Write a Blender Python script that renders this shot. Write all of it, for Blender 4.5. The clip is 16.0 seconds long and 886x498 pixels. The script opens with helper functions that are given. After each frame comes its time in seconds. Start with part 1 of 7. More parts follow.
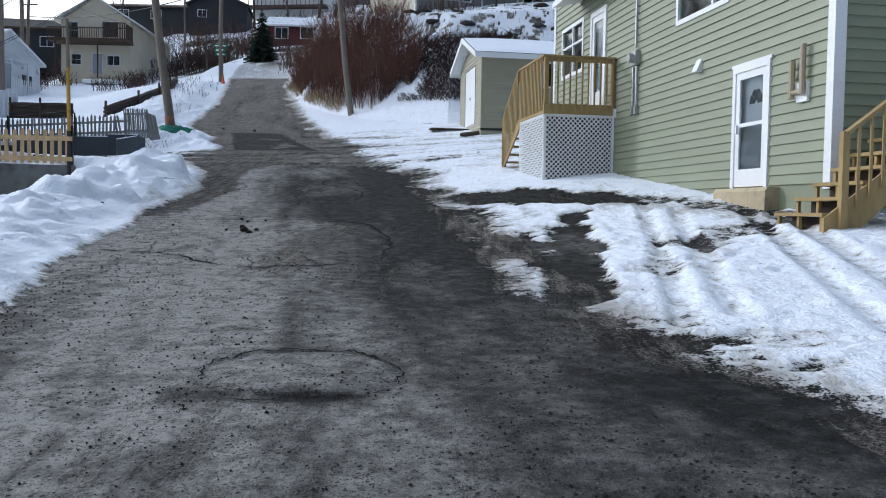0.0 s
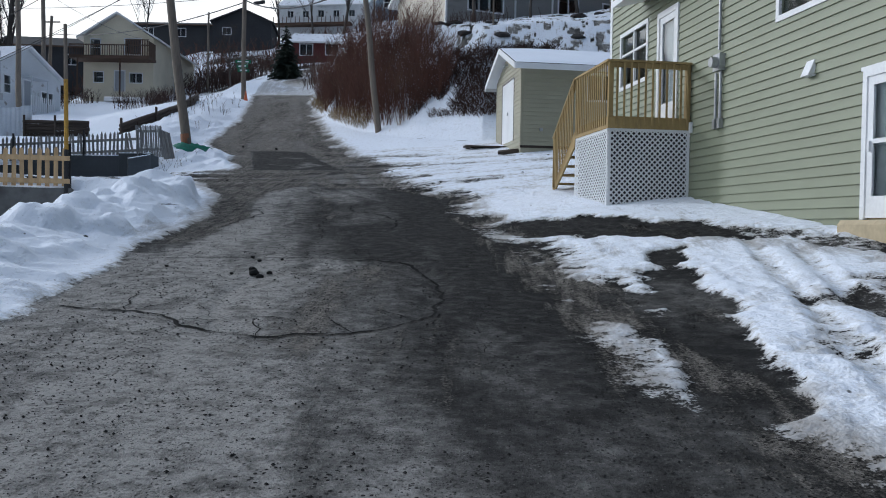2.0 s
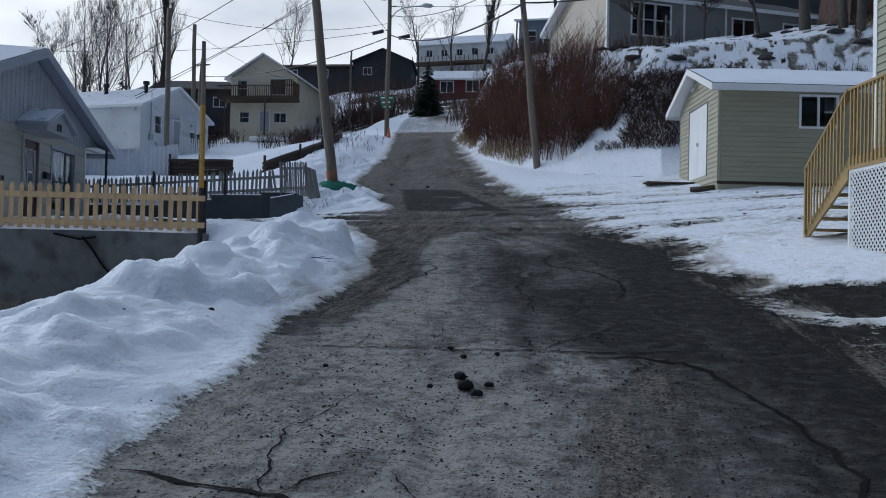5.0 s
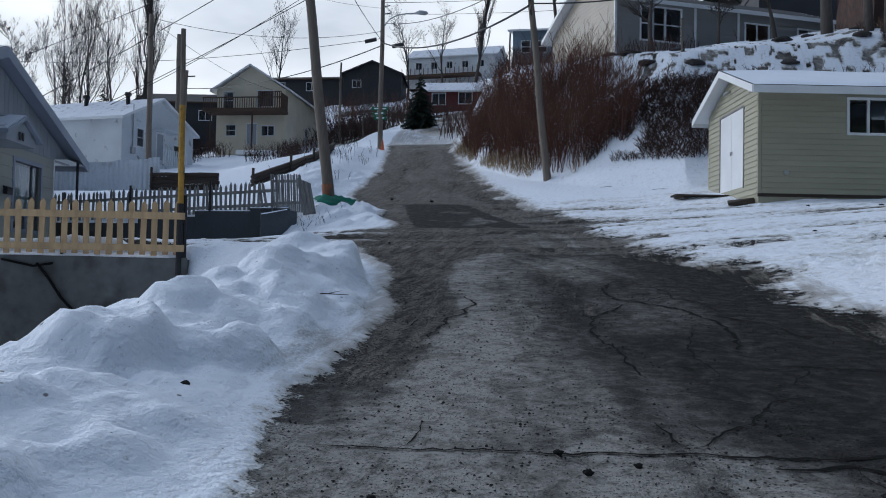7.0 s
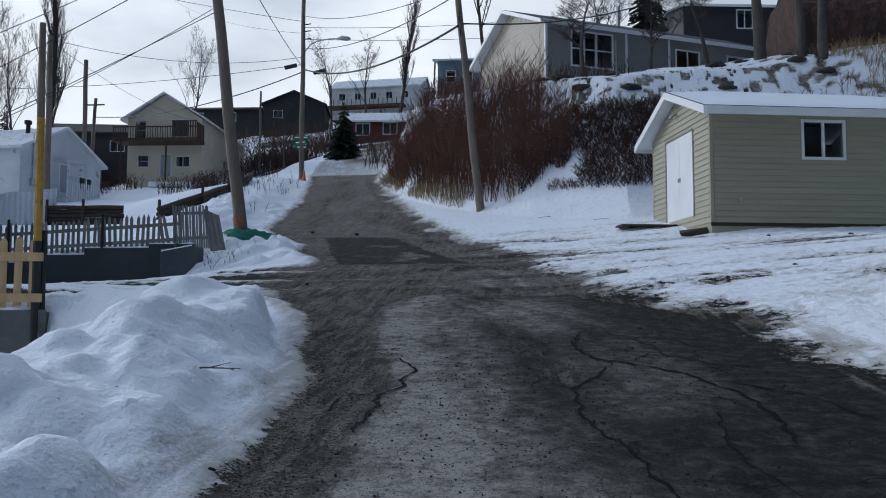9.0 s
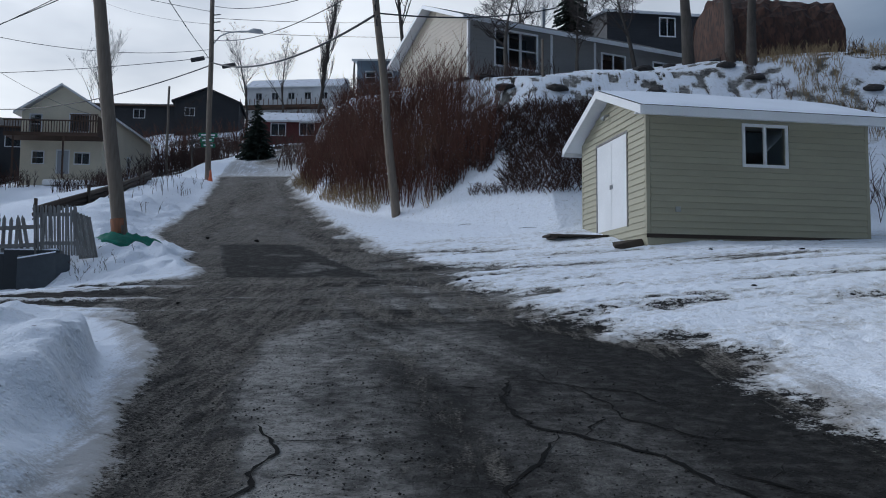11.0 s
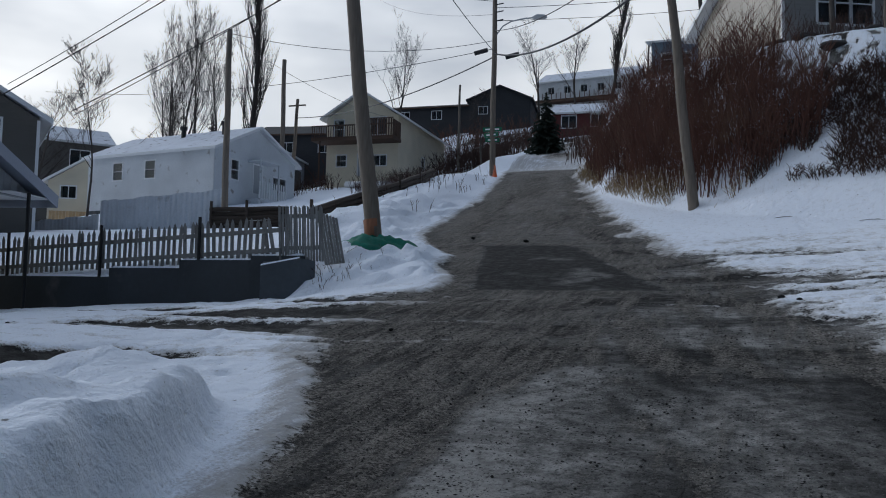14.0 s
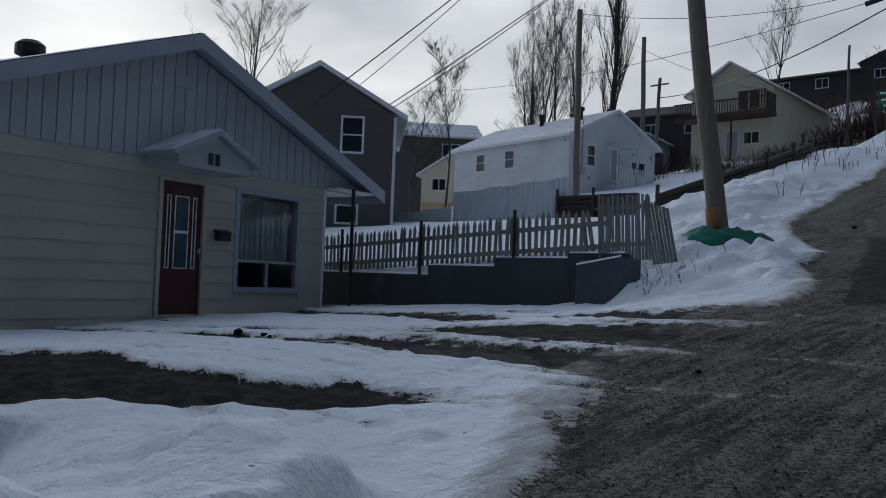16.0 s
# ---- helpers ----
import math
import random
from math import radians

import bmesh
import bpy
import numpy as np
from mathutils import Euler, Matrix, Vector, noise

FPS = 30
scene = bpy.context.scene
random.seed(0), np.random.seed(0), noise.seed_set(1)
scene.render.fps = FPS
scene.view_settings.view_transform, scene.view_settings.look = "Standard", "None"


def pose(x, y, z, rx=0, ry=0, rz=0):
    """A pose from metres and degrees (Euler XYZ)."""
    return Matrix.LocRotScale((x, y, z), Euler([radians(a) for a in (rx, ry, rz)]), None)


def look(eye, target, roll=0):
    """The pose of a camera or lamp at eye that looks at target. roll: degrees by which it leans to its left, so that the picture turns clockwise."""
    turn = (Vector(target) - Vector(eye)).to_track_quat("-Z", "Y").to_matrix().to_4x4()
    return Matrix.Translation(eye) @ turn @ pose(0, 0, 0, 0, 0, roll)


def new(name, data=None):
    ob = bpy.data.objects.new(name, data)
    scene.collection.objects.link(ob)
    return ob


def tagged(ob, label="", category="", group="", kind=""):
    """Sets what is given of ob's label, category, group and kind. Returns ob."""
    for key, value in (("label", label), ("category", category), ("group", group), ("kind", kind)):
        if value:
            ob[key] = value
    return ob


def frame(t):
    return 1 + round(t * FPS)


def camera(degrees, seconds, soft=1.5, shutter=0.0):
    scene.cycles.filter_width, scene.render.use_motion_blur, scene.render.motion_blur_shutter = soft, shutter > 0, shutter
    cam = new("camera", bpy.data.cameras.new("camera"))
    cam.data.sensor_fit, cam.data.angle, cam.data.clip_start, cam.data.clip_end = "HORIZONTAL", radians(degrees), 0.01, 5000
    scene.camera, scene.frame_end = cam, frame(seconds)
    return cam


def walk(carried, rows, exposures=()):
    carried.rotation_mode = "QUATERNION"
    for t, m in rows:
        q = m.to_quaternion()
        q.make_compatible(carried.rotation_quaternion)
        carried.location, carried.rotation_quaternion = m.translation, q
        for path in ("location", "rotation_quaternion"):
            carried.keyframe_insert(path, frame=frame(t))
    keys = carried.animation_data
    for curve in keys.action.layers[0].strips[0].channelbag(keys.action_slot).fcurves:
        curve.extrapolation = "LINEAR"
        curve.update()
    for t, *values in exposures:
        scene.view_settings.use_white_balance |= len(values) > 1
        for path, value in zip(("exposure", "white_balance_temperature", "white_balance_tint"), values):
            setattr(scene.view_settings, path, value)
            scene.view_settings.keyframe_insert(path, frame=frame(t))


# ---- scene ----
cam = camera(55.1, 16.0, 1.0)
PATH = [
    (0, (0.471, 0.977, 1.394), (0.44, 2.974, 1.305), 0.9),
    (0.5, (0.363, 1.647, 1.42), (0.28, 3.643, 1.34), 0.8),
    (1, (0.264, 2.343, 1.482), (0.185, 4.34, 1.416), 0.7),
    (1.5, (0.16, 3.015, 1.565), (0.083, 5.013, 1.511), 0.7),
    (2, (-0.025, 3.65, 1.64), (-0.112, 5.648, 1.591), 0.9),
    (2.5, (-0.234, 4.291, 1.701), (-0.372, 6.285, 1.66), 1.1),
    (3, (-0.59, 4.924, 1.772), (-0.87, 6.904, 1.743), 1.3),
    (3.5, (-0.892, 5.598, 1.877), (-1.284, 7.559, 1.876), 1.4),
    (4, (-1.178, 6.249, 1.9), (-1.577, 8.208, 1.917), 1.3),
    (6.5, (-2.5, 9.416, 2.115), (-2.87, 11.381, 2.173), 1.3),
    (7, (-2.837, 10.02, 2.177), (-3.2, 11.985, 2.246), 1.1),
    (7.5, (-3.069, 10.652, 2.241), (-3.427, 12.618, 2.323), 0.9),
    (8, (-3.263, 11.222, 2.274), (-3.594, 13.191, 2.39), 0.7),
    (8.5, (-3.302, 11.827, 2.346), (-3.575, 13.804, 2.481), 0.4),
    (9, (-3.315, 12.423, 2.416), (-3.505, 14.409, 2.562), 0.1),
    (9.5, (-3.232, 13.035, 2.49), (-3.285, 15.029, 2.639), -0.1),
    (12, (-3.354, 15.997, 2.885), (-3.351, 17.99, 3.047), 0.4),
    (12.5, (-3.394, 16.593, 2.948), (-3.389, 18.587, 3.109), 0.4),
    (13, (-3.385, 17.229, 2.985), (-3.462, 19.221, 3.144), 0.4),
    (13.5, (-3.404, 17.891, 3.086), (-3.774, 19.851, 3.237), 0.9),
    (14, (-3.372, 18.535, 3.172), (-4.054, 20.41, 3.308), 1.3),
    (14.5, (-3.47, 19.264, 3.295), (-4.372, 21.044, 3.421), 1.7),
    (15, (-3.571, 19.859, 3.364), (-4.569, 21.588, 3.492), 1.7),
    (15.5, (-3.788, 20.541, 3.495), (-4.985, 22.139, 3.611), 2.0),
    (16, (-3.877, 21.081, 3.552), (-5.283, 22.502, 3.626), 2.2),
]
walk(cam, [(t, look(e, g, r)) for t, e, g, r in PATH], [
    (0.0, 0.32, 5550, 10), (1.0, 0.16, 5550, 10), (2.0, 0.0, 5550, 10), (3.0, -0.06, 5500, 10), (4.0, -0.38, 5400, 10), (8.0, -0.34, 5350, 10),
    (12.0, -0.44, 5400, 10), (13.5, -0.46, 5450, 10), (14.5, -0.82, 5500, 10), (16.0, -0.94, 5500, 10)])

# ---- sky and sun: thin winter overcast, sun low on the west side ----
SUN = Vector((-0.80, 0.42, 0.35)).normalized()
world = bpy.data.worlds.new("overcast_sky")
scene.world = world
world.use_nodes = True
wn, wl = world.node_tree.nodes, world.node_tree.links
wn.clear()
w_out, w_bg = wn.new("ShaderNodeOutputWorld"), wn.new("ShaderNodeBackground")
w_sky = wn.new("ShaderNodeTexSky")
w_sky.sky_type, w_sky.sun_disc = "NISHITA", False
w_sky.sun_elevation, w_sky.sun_rotation = math.asin(SUN.z), math.atan2(SUN.x, SUN.y)
w_tc, w_map, w_noise, w_ramp = wn.new("ShaderNodeTexCoord"), wn.new("ShaderNodeMapping"), wn.new("ShaderNodeTexNoise"), wn.new("ShaderNodeValToRGB")
w_map.inputs["Scale"].default_value = (1.0, 1.0, 2.6)
w_noise.inputs["Scale"].default_value, w_noise.inputs["Detail"].default_value = 2.3, 5.0
w_noise.inputs["Roughness"].default_value = 0.5
w_ramp.color_ramp.elements[0].position, w_ramp.color_ramp.elements[0].color = 0.36, (5.4, 5.5, 5.7, 1)
w_ramp.color_ramp.elements[1].position, w_ramp.color_ramp.elements[1].color = 0.62, (10.5, 10.2, 9.7, 1)
w_mix = wn.new("ShaderNodeMixRGB")
w_mix.inputs[0].default_value = 0.86
wl.new(w_tc.outputs["Generated"], w_map.inputs[0]), wl.new(w_map.outputs[0], w_noise.inputs[0])
w_dot, w_rng, w_scale = wn.new("ShaderNodeVectorMath"), wn.new("ShaderNodeMapRange"), wn.new("ShaderNodeVectorMath")
w_dot.operation, w_scale.operation = "DOT_PRODUCT", "MULTIPLY"
w_dot.inputs[1].default_value = SUN
w_rng.inputs[1].default_value, w_rng.inputs[2].default_value, w_rng.inputs[3].default_value, w_rng.inputs[4].default_value = -0.6, 1.0, 0.0, 1.0
wl.new(w_tc.outputs["Generated"], w_dot.inputs[0]), wl.new(w_dot.outputs["Value"], w_rng.inputs[0])
w_side = wn.new("ShaderNodeValToRGB")
w_side.color_ramp.elements[0].color, w_side.color_ramp.elements[1].color = (0.075, 0.105, 0.155, 1), (2.3, 2.25, 2.15, 1)
w_side.color_ramp.elements.new(0.42).color = (0.40, 0.50, 0.64, 1)
w_side.color_ramp.elements.new(0.68).color = (1.45, 1.44, 1.42, 1)
wl.new(w_rng.outputs[0], w_side.inputs[0]), wl.new(w_side.outputs[0], w_scale.inputs[1])
wl.new(w_noise.outputs[0], w_ramp.inputs[0]), wl.new(w_sky.outputs[0], w_mix.inputs[1]), wl.new(w_ramp.outputs[0], w_scale.inputs[0]), wl.new(w_scale.outputs[0], w_mix.inputs[2])
w_sep, w_tint, w_mul = wn.new("ShaderNodeSeparateXYZ"), wn.new("ShaderNodeValToRGB"), wn.new("ShaderNodeVectorMath")
w_mul.operation = "MULTIPLY"
w_tint.color_ramp.elements[0].position, w_tint.color_ramp.elements[0].color = 0.25, (1.05, 1.01, 0.94, 1)
w_tint.color_ramp.elements[1].position, w_tint.color_ramp.elements[1].color = 0.75, (0.97, 1.0, 1.04, 1)
wl.new(w_tc.outputs["Generated"], w_sep.inputs[0]), wl.new(w_sep.outputs["Z"], w_tint.inputs[0])
wl.new(w_mix.outputs[0], w_mul.inputs[0]), wl.new(w_tint.outputs[0], w_mul.inputs[1])
wl.new(w_mul.outputs[0], w_bg.inputs[0]), wl.new(w_bg.outputs[0], w_out.inputs[0])
w_bg.inputs[1].default_value = 0.081
sun = new("sun", bpy.data.lights.new("sun", "SUN"))
sun.data.energy, sun.data.angle, sun.data.color = 1.15, radians(9), (1.0, 0.96, 0.90)
sun.rotation_euler = SUN.to_track_quat("Z", "Y").to_euler()


# ---- materials ----
def mat(name, col, rough=0.7, var=0.18, scale=1.5, fine=0.12, fscale=18.0, bump=0.15, bscale=40.0, metal=0.0, stretch=(1, 1, 1), col2=None, mix2=(0.55, 0.7), spec=0.4):
    """A surface with broad stains, fine grain and relief; col2 shows through where the broad noise is high."""
    m = bpy.data.materials.new(name)
    m.use_nodes = True
    n, l = m.node_tree.nodes, m.node_tree.links
    p = n["Principled BSDF"]
    tc, mp, inf, add = n.new("ShaderNodeTexCoord"), n.new("ShaderNodeMapping"), n.new("ShaderNodeObjectInfo"), n.new("ShaderNodeVectorMath")
    mp.inputs["Scale"].default_value = stretch
    mul = n.new("ShaderNodeMath")
    mul.operation, mul.inputs[1].default_value = "MULTIPLY", 37.0
    l.new(inf.outputs["Random"], mul.inputs[0]), l.new(tc.outputs["Object"], mp.inputs[0])
    l.new(mp.outputs[0], add.inputs[0]), l.new(mul.outputs[0], add.inputs[1])

    def tex(s, d=4):
        t = n.new("ShaderNodeTexNoise")
        t.inputs["Scale"].default_value, t.inputs["Detail"].default_value = s, d
        l.new(add.outputs[0], t.inputs[0])
        return t.outputs[0]
    a, b = tex(scale), tex(fscale)

    def rng(src, lo, hi, a0=0.3, a1=0.7):
        r = n.new("ShaderNodeMapRange")
        r.inputs[1].default_value, r.inputs[2].default_value, r.inputs[3].default_value, r.inputs[4].default_value = a0, a1, lo, hi
        l.new(src, r.inputs[0])
        return r.outputs[0]
    f = n.new("ShaderNodeMath")
    f.operation = "MULTIPLY"
    l.new(rng(a, 1 - var, 1 + var), f.inputs[0]), l.new(rng(b, 1 - fine, 1 + fine), f.inputs[1])
    v = n.new("ShaderNodeVectorMath")
    v.operation = "SCALE"
    v.inputs[0].default_value = col
    l.new(f.outputs[0], v.inputs[3])
    out = v.outputs[0]
    if col2:
        mx = n.new("ShaderNodeMixRGB")
        mx.inputs[2].default_value = (*col2, 1)
        c = tex(scale * 3.1, 6)
        l.new(rng(c, 0, 1, *mix2), mx.inputs[0]), l.new(out, mx.inputs[1])
        out = mx.outputs[0]
    l.new(out, p.inputs["Base Color"])
    l.new(rng(b, max(0.02, rough - 0.1), min(1, rough + 0.1)), p.inputs["Roughness"])
    p.inputs["Metallic"].default_value = metal
    p.inputs["Specular IOR Level"].default_value = spec
    if bump:
        bp = n.new("ShaderNodeBump")
        bp.inputs["Strength"].default_value, bp.inputs["Distance"].default_value = bump, 0.01
        l.new(tex(bscale, 3), bp.inputs["Height"]), l.new(bp.outputs[0], p.inputs["Normal"])
    return m


def glass_mat():
    m = bpy.data.materials.new("window_glass")
    m.use_nodes = True
    p = m.node_tree.nodes["Principled BSDF"]
    p.inputs["Base Color"].default_value = (0.8, 0.85, 0.86, 1)
    p.inputs["Roughness"].default_value = 0.03
    p.inputs["Transmission Weight"].default_value = 1.0
    p.inputs["IOR"].default_value = 1.45
    return m


SNOW_C = (0.84, 0.88, 0.955)
M_snow = mat("snow", SNOW_C, 0.75, 0.04, 0.8, 0.05, 25, 0.35, 14, spec=0.2)
M_green = mat("green_vinyl", (0.235, 0.255, 0.175), 0.5, 0.07, 0.7, 0.04, 30, 0.08, 60)
M_cream = mat("cream_vinyl", (0.36, 0.342, 0.25), 0.5, 0.07, 0.7, 0.04, 30, 0.08, 60)
M_cream37 = mat("pale_siding", (0.42, 0.41, 0.355), 0.55, 0.09, 0.6, 0.06, 22, 0.1, 50)
M_panel37 = mat("painted_panel", (0.38, 0.40, 0.43), 0.55, 0.08, 0.6, 0.06, 22, 0.1, 50)
M_white = mat("white_paint", (0.76, 0.77, 0.78), 0.45, 0.05, 1.2, 0.04, 25, 0.06, 60)
M_whiteold = mat("weathered_white_paint", (0.62, 0.64, 0.66), 0.7, 0.1, 0.5, 0.08, 12, 0.1, 30, col2=(0.33, 0.32, 0.30), mix2=(0.62, 0.72))
M_trimblue = mat("grey_blue_fascia", (0.34, 0.37, 0.44), 0.55, 0.06, 1.0, 0.05, 20, 0.05, 50)
M_newwood = mat("new_pine", (0.52, 0.36, 0.19), 0.7, 0.14, 1.5, 0.14, 12, 0.15, 30, stretch=(1, 1, 0.25), col2=(0.34, 0.22, 0.11), mix2=(0.6, 0.75))
M_deckwood = mat("treated_lumber", (0.33, 0.235, 0.10), 0.75, 0.16, 1.5, 0.14, 14, 0.15, 30, stretch=(1, 1, 0.3))
M_greywood = mat("weathered_wood", (0.24, 0.235, 0.225), 0.85, 0.2, 1.2, 0.18, 16, 0.25, 30, stretch=(1, 1, 0.25), col2=(0.12, 0.11, 0.10), mix2=(0.55, 0.75))
M_pole = mat("pole_wood", (0.185, 0.155, 0.125), 0.85, 0.2, 0.8, 0.2, 20, 0.35, 25, stretch=(1, 1, 0.12), col2=(0.10, 0.085, 0.07), mix2=(0.58, 0.75))
M_timber = mat("dark_timber", (0.060, 0.046, 0.036), 0.9, 0.25, 1.0, 0.2, 12, 0.3, 18, stretch=(0.3, 0.3, 1))
M_conc = mat("stained_concrete", (0.13, 0.13, 0.125), 0.9, 0.22, 0.7, 0.12, 9, 0.35, 22, col2=(0.065, 0.062, 0.058), mix2=(0.5, 0.7))
M_concdark = mat("dark_painted_concrete", (0.058, 0.064, 0.07), 0.85, 0.2, 0.6, 0.12, 10, 0.25, 22, col2=(0.11, 0.11, 0.11), mix2=(0.62, 0.75))
M_concblock = mat("grey_painted_concrete", (0.085, 0.095, 0.105), 0.85, 0.2, 0.6, 0.12, 10, 0.3, 22, col2=(0.05, 0.04, 0.033), mix2=(0.6, 0.72))
M_found = mat("tan_parging", (0.42, 0.35, 0.23), 0.85, 0.16, 1.2, 0.1, 14, 0.3, 20, col2=(0.25, 0.2, 0.13), mix2=(0.58, 0.72))
M_glass = glass_mat()
M_black = mat("black_metal", (0.018, 0.018, 0.02), 0.5, 0.15, 2, 0.1, 30, 0.05)
M_metal = mat("galvanised_metal", (0.42, 0.43, 0.44), 0.4, 0.12, 3, 0.1, 30, 0.05, metal=0.7)
M_corr = mat("white_corrugated_sheet", (0.55, 0.58, 0.62), 0.5, 0.1, 0.6, 0.06, 12, 0.05, col2=(0.36, 0.36, 0.36), mix2=(0.62, 0.74))
# near-black: the gloom of rooms and of the deck's underside put into colour
M_dark = mat("near_black_fill", (0.03, 0.03, 0.035), 0.9, 0.1, 1, 0.1, 10, 0)
M_curtain = mat("grey_curtain", (0.42, 0.46, 0.45), 0.9, 0.25, 1.5, 0.1, 20, 0.1, stretch=(6, 6, 0.3))
M_maroon = mat("maroon_paint", (0.062, 0.018, 0.017), 0.4, 0.1, 1, 0.08, 25, 0.05)
M_beige = mat("beige_siding", (0.68, 0.62, 0.48), 0.6, 0.08, 0.5, 0.05, 14, 0.05)
M_greyside = mat("grey_siding", (0.265, 0.26, 0.25), 0.6, 0.08, 0.5, 0.05, 14, 0.05)
# paler, warmer than grey_siding: side light on the gable put into the colour
M_litgable = mat("lit_tan_gable_siding", (0.47, 0.42, 0.34), 0.6, 0.08, 0.5, 0.05, 14, 0.05)
M_brownside = mat("dark_taupe_siding", (0.115, 0.108, 0.098), 0.65, 0.08, 0.5, 0.05, 14, 0.05)
M_darkside = mat("dark_siding", (0.035, 0.037, 0.042), 0.7, 0.15, 0.5, 0.08, 10, 0.05)
M_redside = mat("dark_red_siding", (0.10, 0.022, 0.022), 0.65, 0.12, 0.5, 0.08, 12, 0.05)
M_blueside = mat("blue_grey_siding", (0.20, 0.26, 0.32), 0.6, 0.1, 0.5, 0.06, 10, 0.05)
M_roofdark = mat("dark_shingle", (0.05, 0.05, 0.052), 0.9, 0.15, 1, 0.2, 20, 0.2)
M_roofsnow = mat("patchy_roof_snow", (0.70, 0.73, 0.80), 0.8, 0.06, 0.7, 0.06, 14, 0.3, 10, col2=(0.16, 0.16, 0.17), mix2=(0.60, 0.72), spec=0.2)
M_deckbrown = mat("brown_deck_stain", (0.085, 0.052, 0.036), 0.8, 0.2, 1, 0.15, 12, 0.1)
M_bark = mat("grey_bark", (0.085, 0.075, 0.066), 0.95, 0.25, 1.5, 0.2, 12, 0.4, 15, stretch=(1, 1, 0.3))
M_twig = mat("dark_twigs", (0.055, 0.046, 0.042), 0.95, 0.2, 1, 0.1, 10, 0)
M_redtwig = mat("red_brown_stems", (0.108, 0.050, 0.036), 0.9, 0.3, 0.35, 0.2, 6, 0, col2=(0.20, 0.125, 0.08), mix2=(0.55, 0.75))
M_brush = mat("dark_brush", (0.064, 0.038, 0.031), 0.95, 0.3, 0.5, 0.2, 6, 0)
M_grass = mat("dry_grass", (0.27, 0.20, 0.11), 0.9, 0.25, 0.6, 0.2, 6, 0)
M_needle = mat("spruce_needles", (0.014, 0.024, 0.016), 0.9, 0.3, 1, 0.25, 8, 0)
M_rock = mat("dark_rock", (0.05, 0.046, 0.045), 0.9, 0.25, 1.5, 0.2, 14, 0.4, 12)
M_chunk = mat("asphalt_chunk", (0.022, 0.022, 0.022), 0.95, 0.2, 3, 0.2, 25, 0.4, spec=0.05)
M_stone = mat("road_grit", (0.035, 0.034, 0.033), 0.95, 0.4, 2, 0.2, 20, 0, spec=0.05)
M_net = mat("green_netting", (0.012, 0.15, 0.10), 0.7, 0.25, 3, 0.3, 60, 0.6, 50)
M_signgreen = mat("green_sign_sheet", (0.01, 0.14, 0.07), 0.5, 0.06, 2, 0.05, 20, 0)
M_orange = mat("orange_plastic", (0.55, 0.12, 0.04), 0.5, 0.1, 3, 0.05, 20, 0)
M_yellow = mat("yellow_paint", (0.42, 0.24, 0.04), 0.7, 0.2, 2, 0.15, 14, 0.1, col2=(0.09, 0.06, 0.03), mix2=(0.55, 0.7))
M_rust = mat("rust_stain_wood", (0.22, 0.10, 0.055), 0.9, 0.2, 2, 0.2, 16, 0.3, stretch=(1, 1, 0.2))
M_crack = mat("crack_shadow_tar", (0.012, 0.012, 0.012), 0.95, 0.2, 4, 0.2, 30, 0.3, spec=0.05)
M_tarp = mat("brown_leaf_tarp", (0.066, 0.034, 0.024), 0.85, 0.35, 2.2, 0.3, 9, 0.5, 10, stretch=(1, 1, 0.4), col2=(0.035, 0.022, 0.018), mix2=(0.48, 0.6))


# ---- ground shape ----
def vnoise(x, y, s):
    ix, iy = np.floor(x), np.floor(y)
    fx, fy = x - ix, y - iy
    fx, fy = fx * fx * (3 - 2 * fx), fy * fy * (3 - 2 * fy)

    def h(a, b):
        v = np.sin(a * 127.1 + b * 311.7 + s * 74.7) * 43758.5453
        return v - np.floor(v)
    return (h(ix, iy) * (1 - fx) + h(ix + 1, iy) * fx) * (1 - fy) + (h(ix, iy + 1) * (1 - fx) + h(ix + 1, iy + 1) * fx) * fy


def fbm(x, y, s, octaves=4):
    """Fractal noise, about -0.5 to 0.5."""
    total, amp, f = 0.0, 0.5, 1.0
    for k in range(octaves):
        total = total + amp * vnoise(x * f + 17.3 * k, y * f - 9.1 * k, s + k)
        amp, f = amp * 0.5, f * 2.03
    return total / (1 - 0.5 ** octaves) - 0.5


def clods(x, y, cell, s, share, r0, r1):
    """Scattered rounded lumps, one at most to a cell: 0 between them, up to about 1 on their tops."""
    cx, cy = np.floor(x / cell), np.floor(y / cell)
    out = np.zeros_like(x)
    for i in (-1, 0, 1):
        for j in (-1, 0, 1):
            a, b = cx + i, cy + j
            r = [np.sin(a * (127.1 + 13.7 * k) + b * (311.7 - 7.3 * k) + (s + k) * 74.7) * 43758.5453 for k in range(5)]
            r = [q - np.floor(q) for q in r]
            px, py = (a + 0.15 + 0.7 * r[0]) * cell, (b + 0.15 + 0.7 * r[1]) * cell
            rad = cell * (r0 + (r1 - r0) * r[2])
            t = np.clip((1.0 - np.hypot(x - px, (y - py) * (0.75 + 0.5 * r[4])) / rad) * 2.2, 0, 1)
            out = np.maximum(out, (r[3] < share) * (0.45 + 0.55 * r[2]) * t * t * (3 - 2 * t))
    return out


def sm(a, b, x):
    t = np.clip((x - a) / (b - a), 0, 1)
    return t * t * (3 - 2 * t)


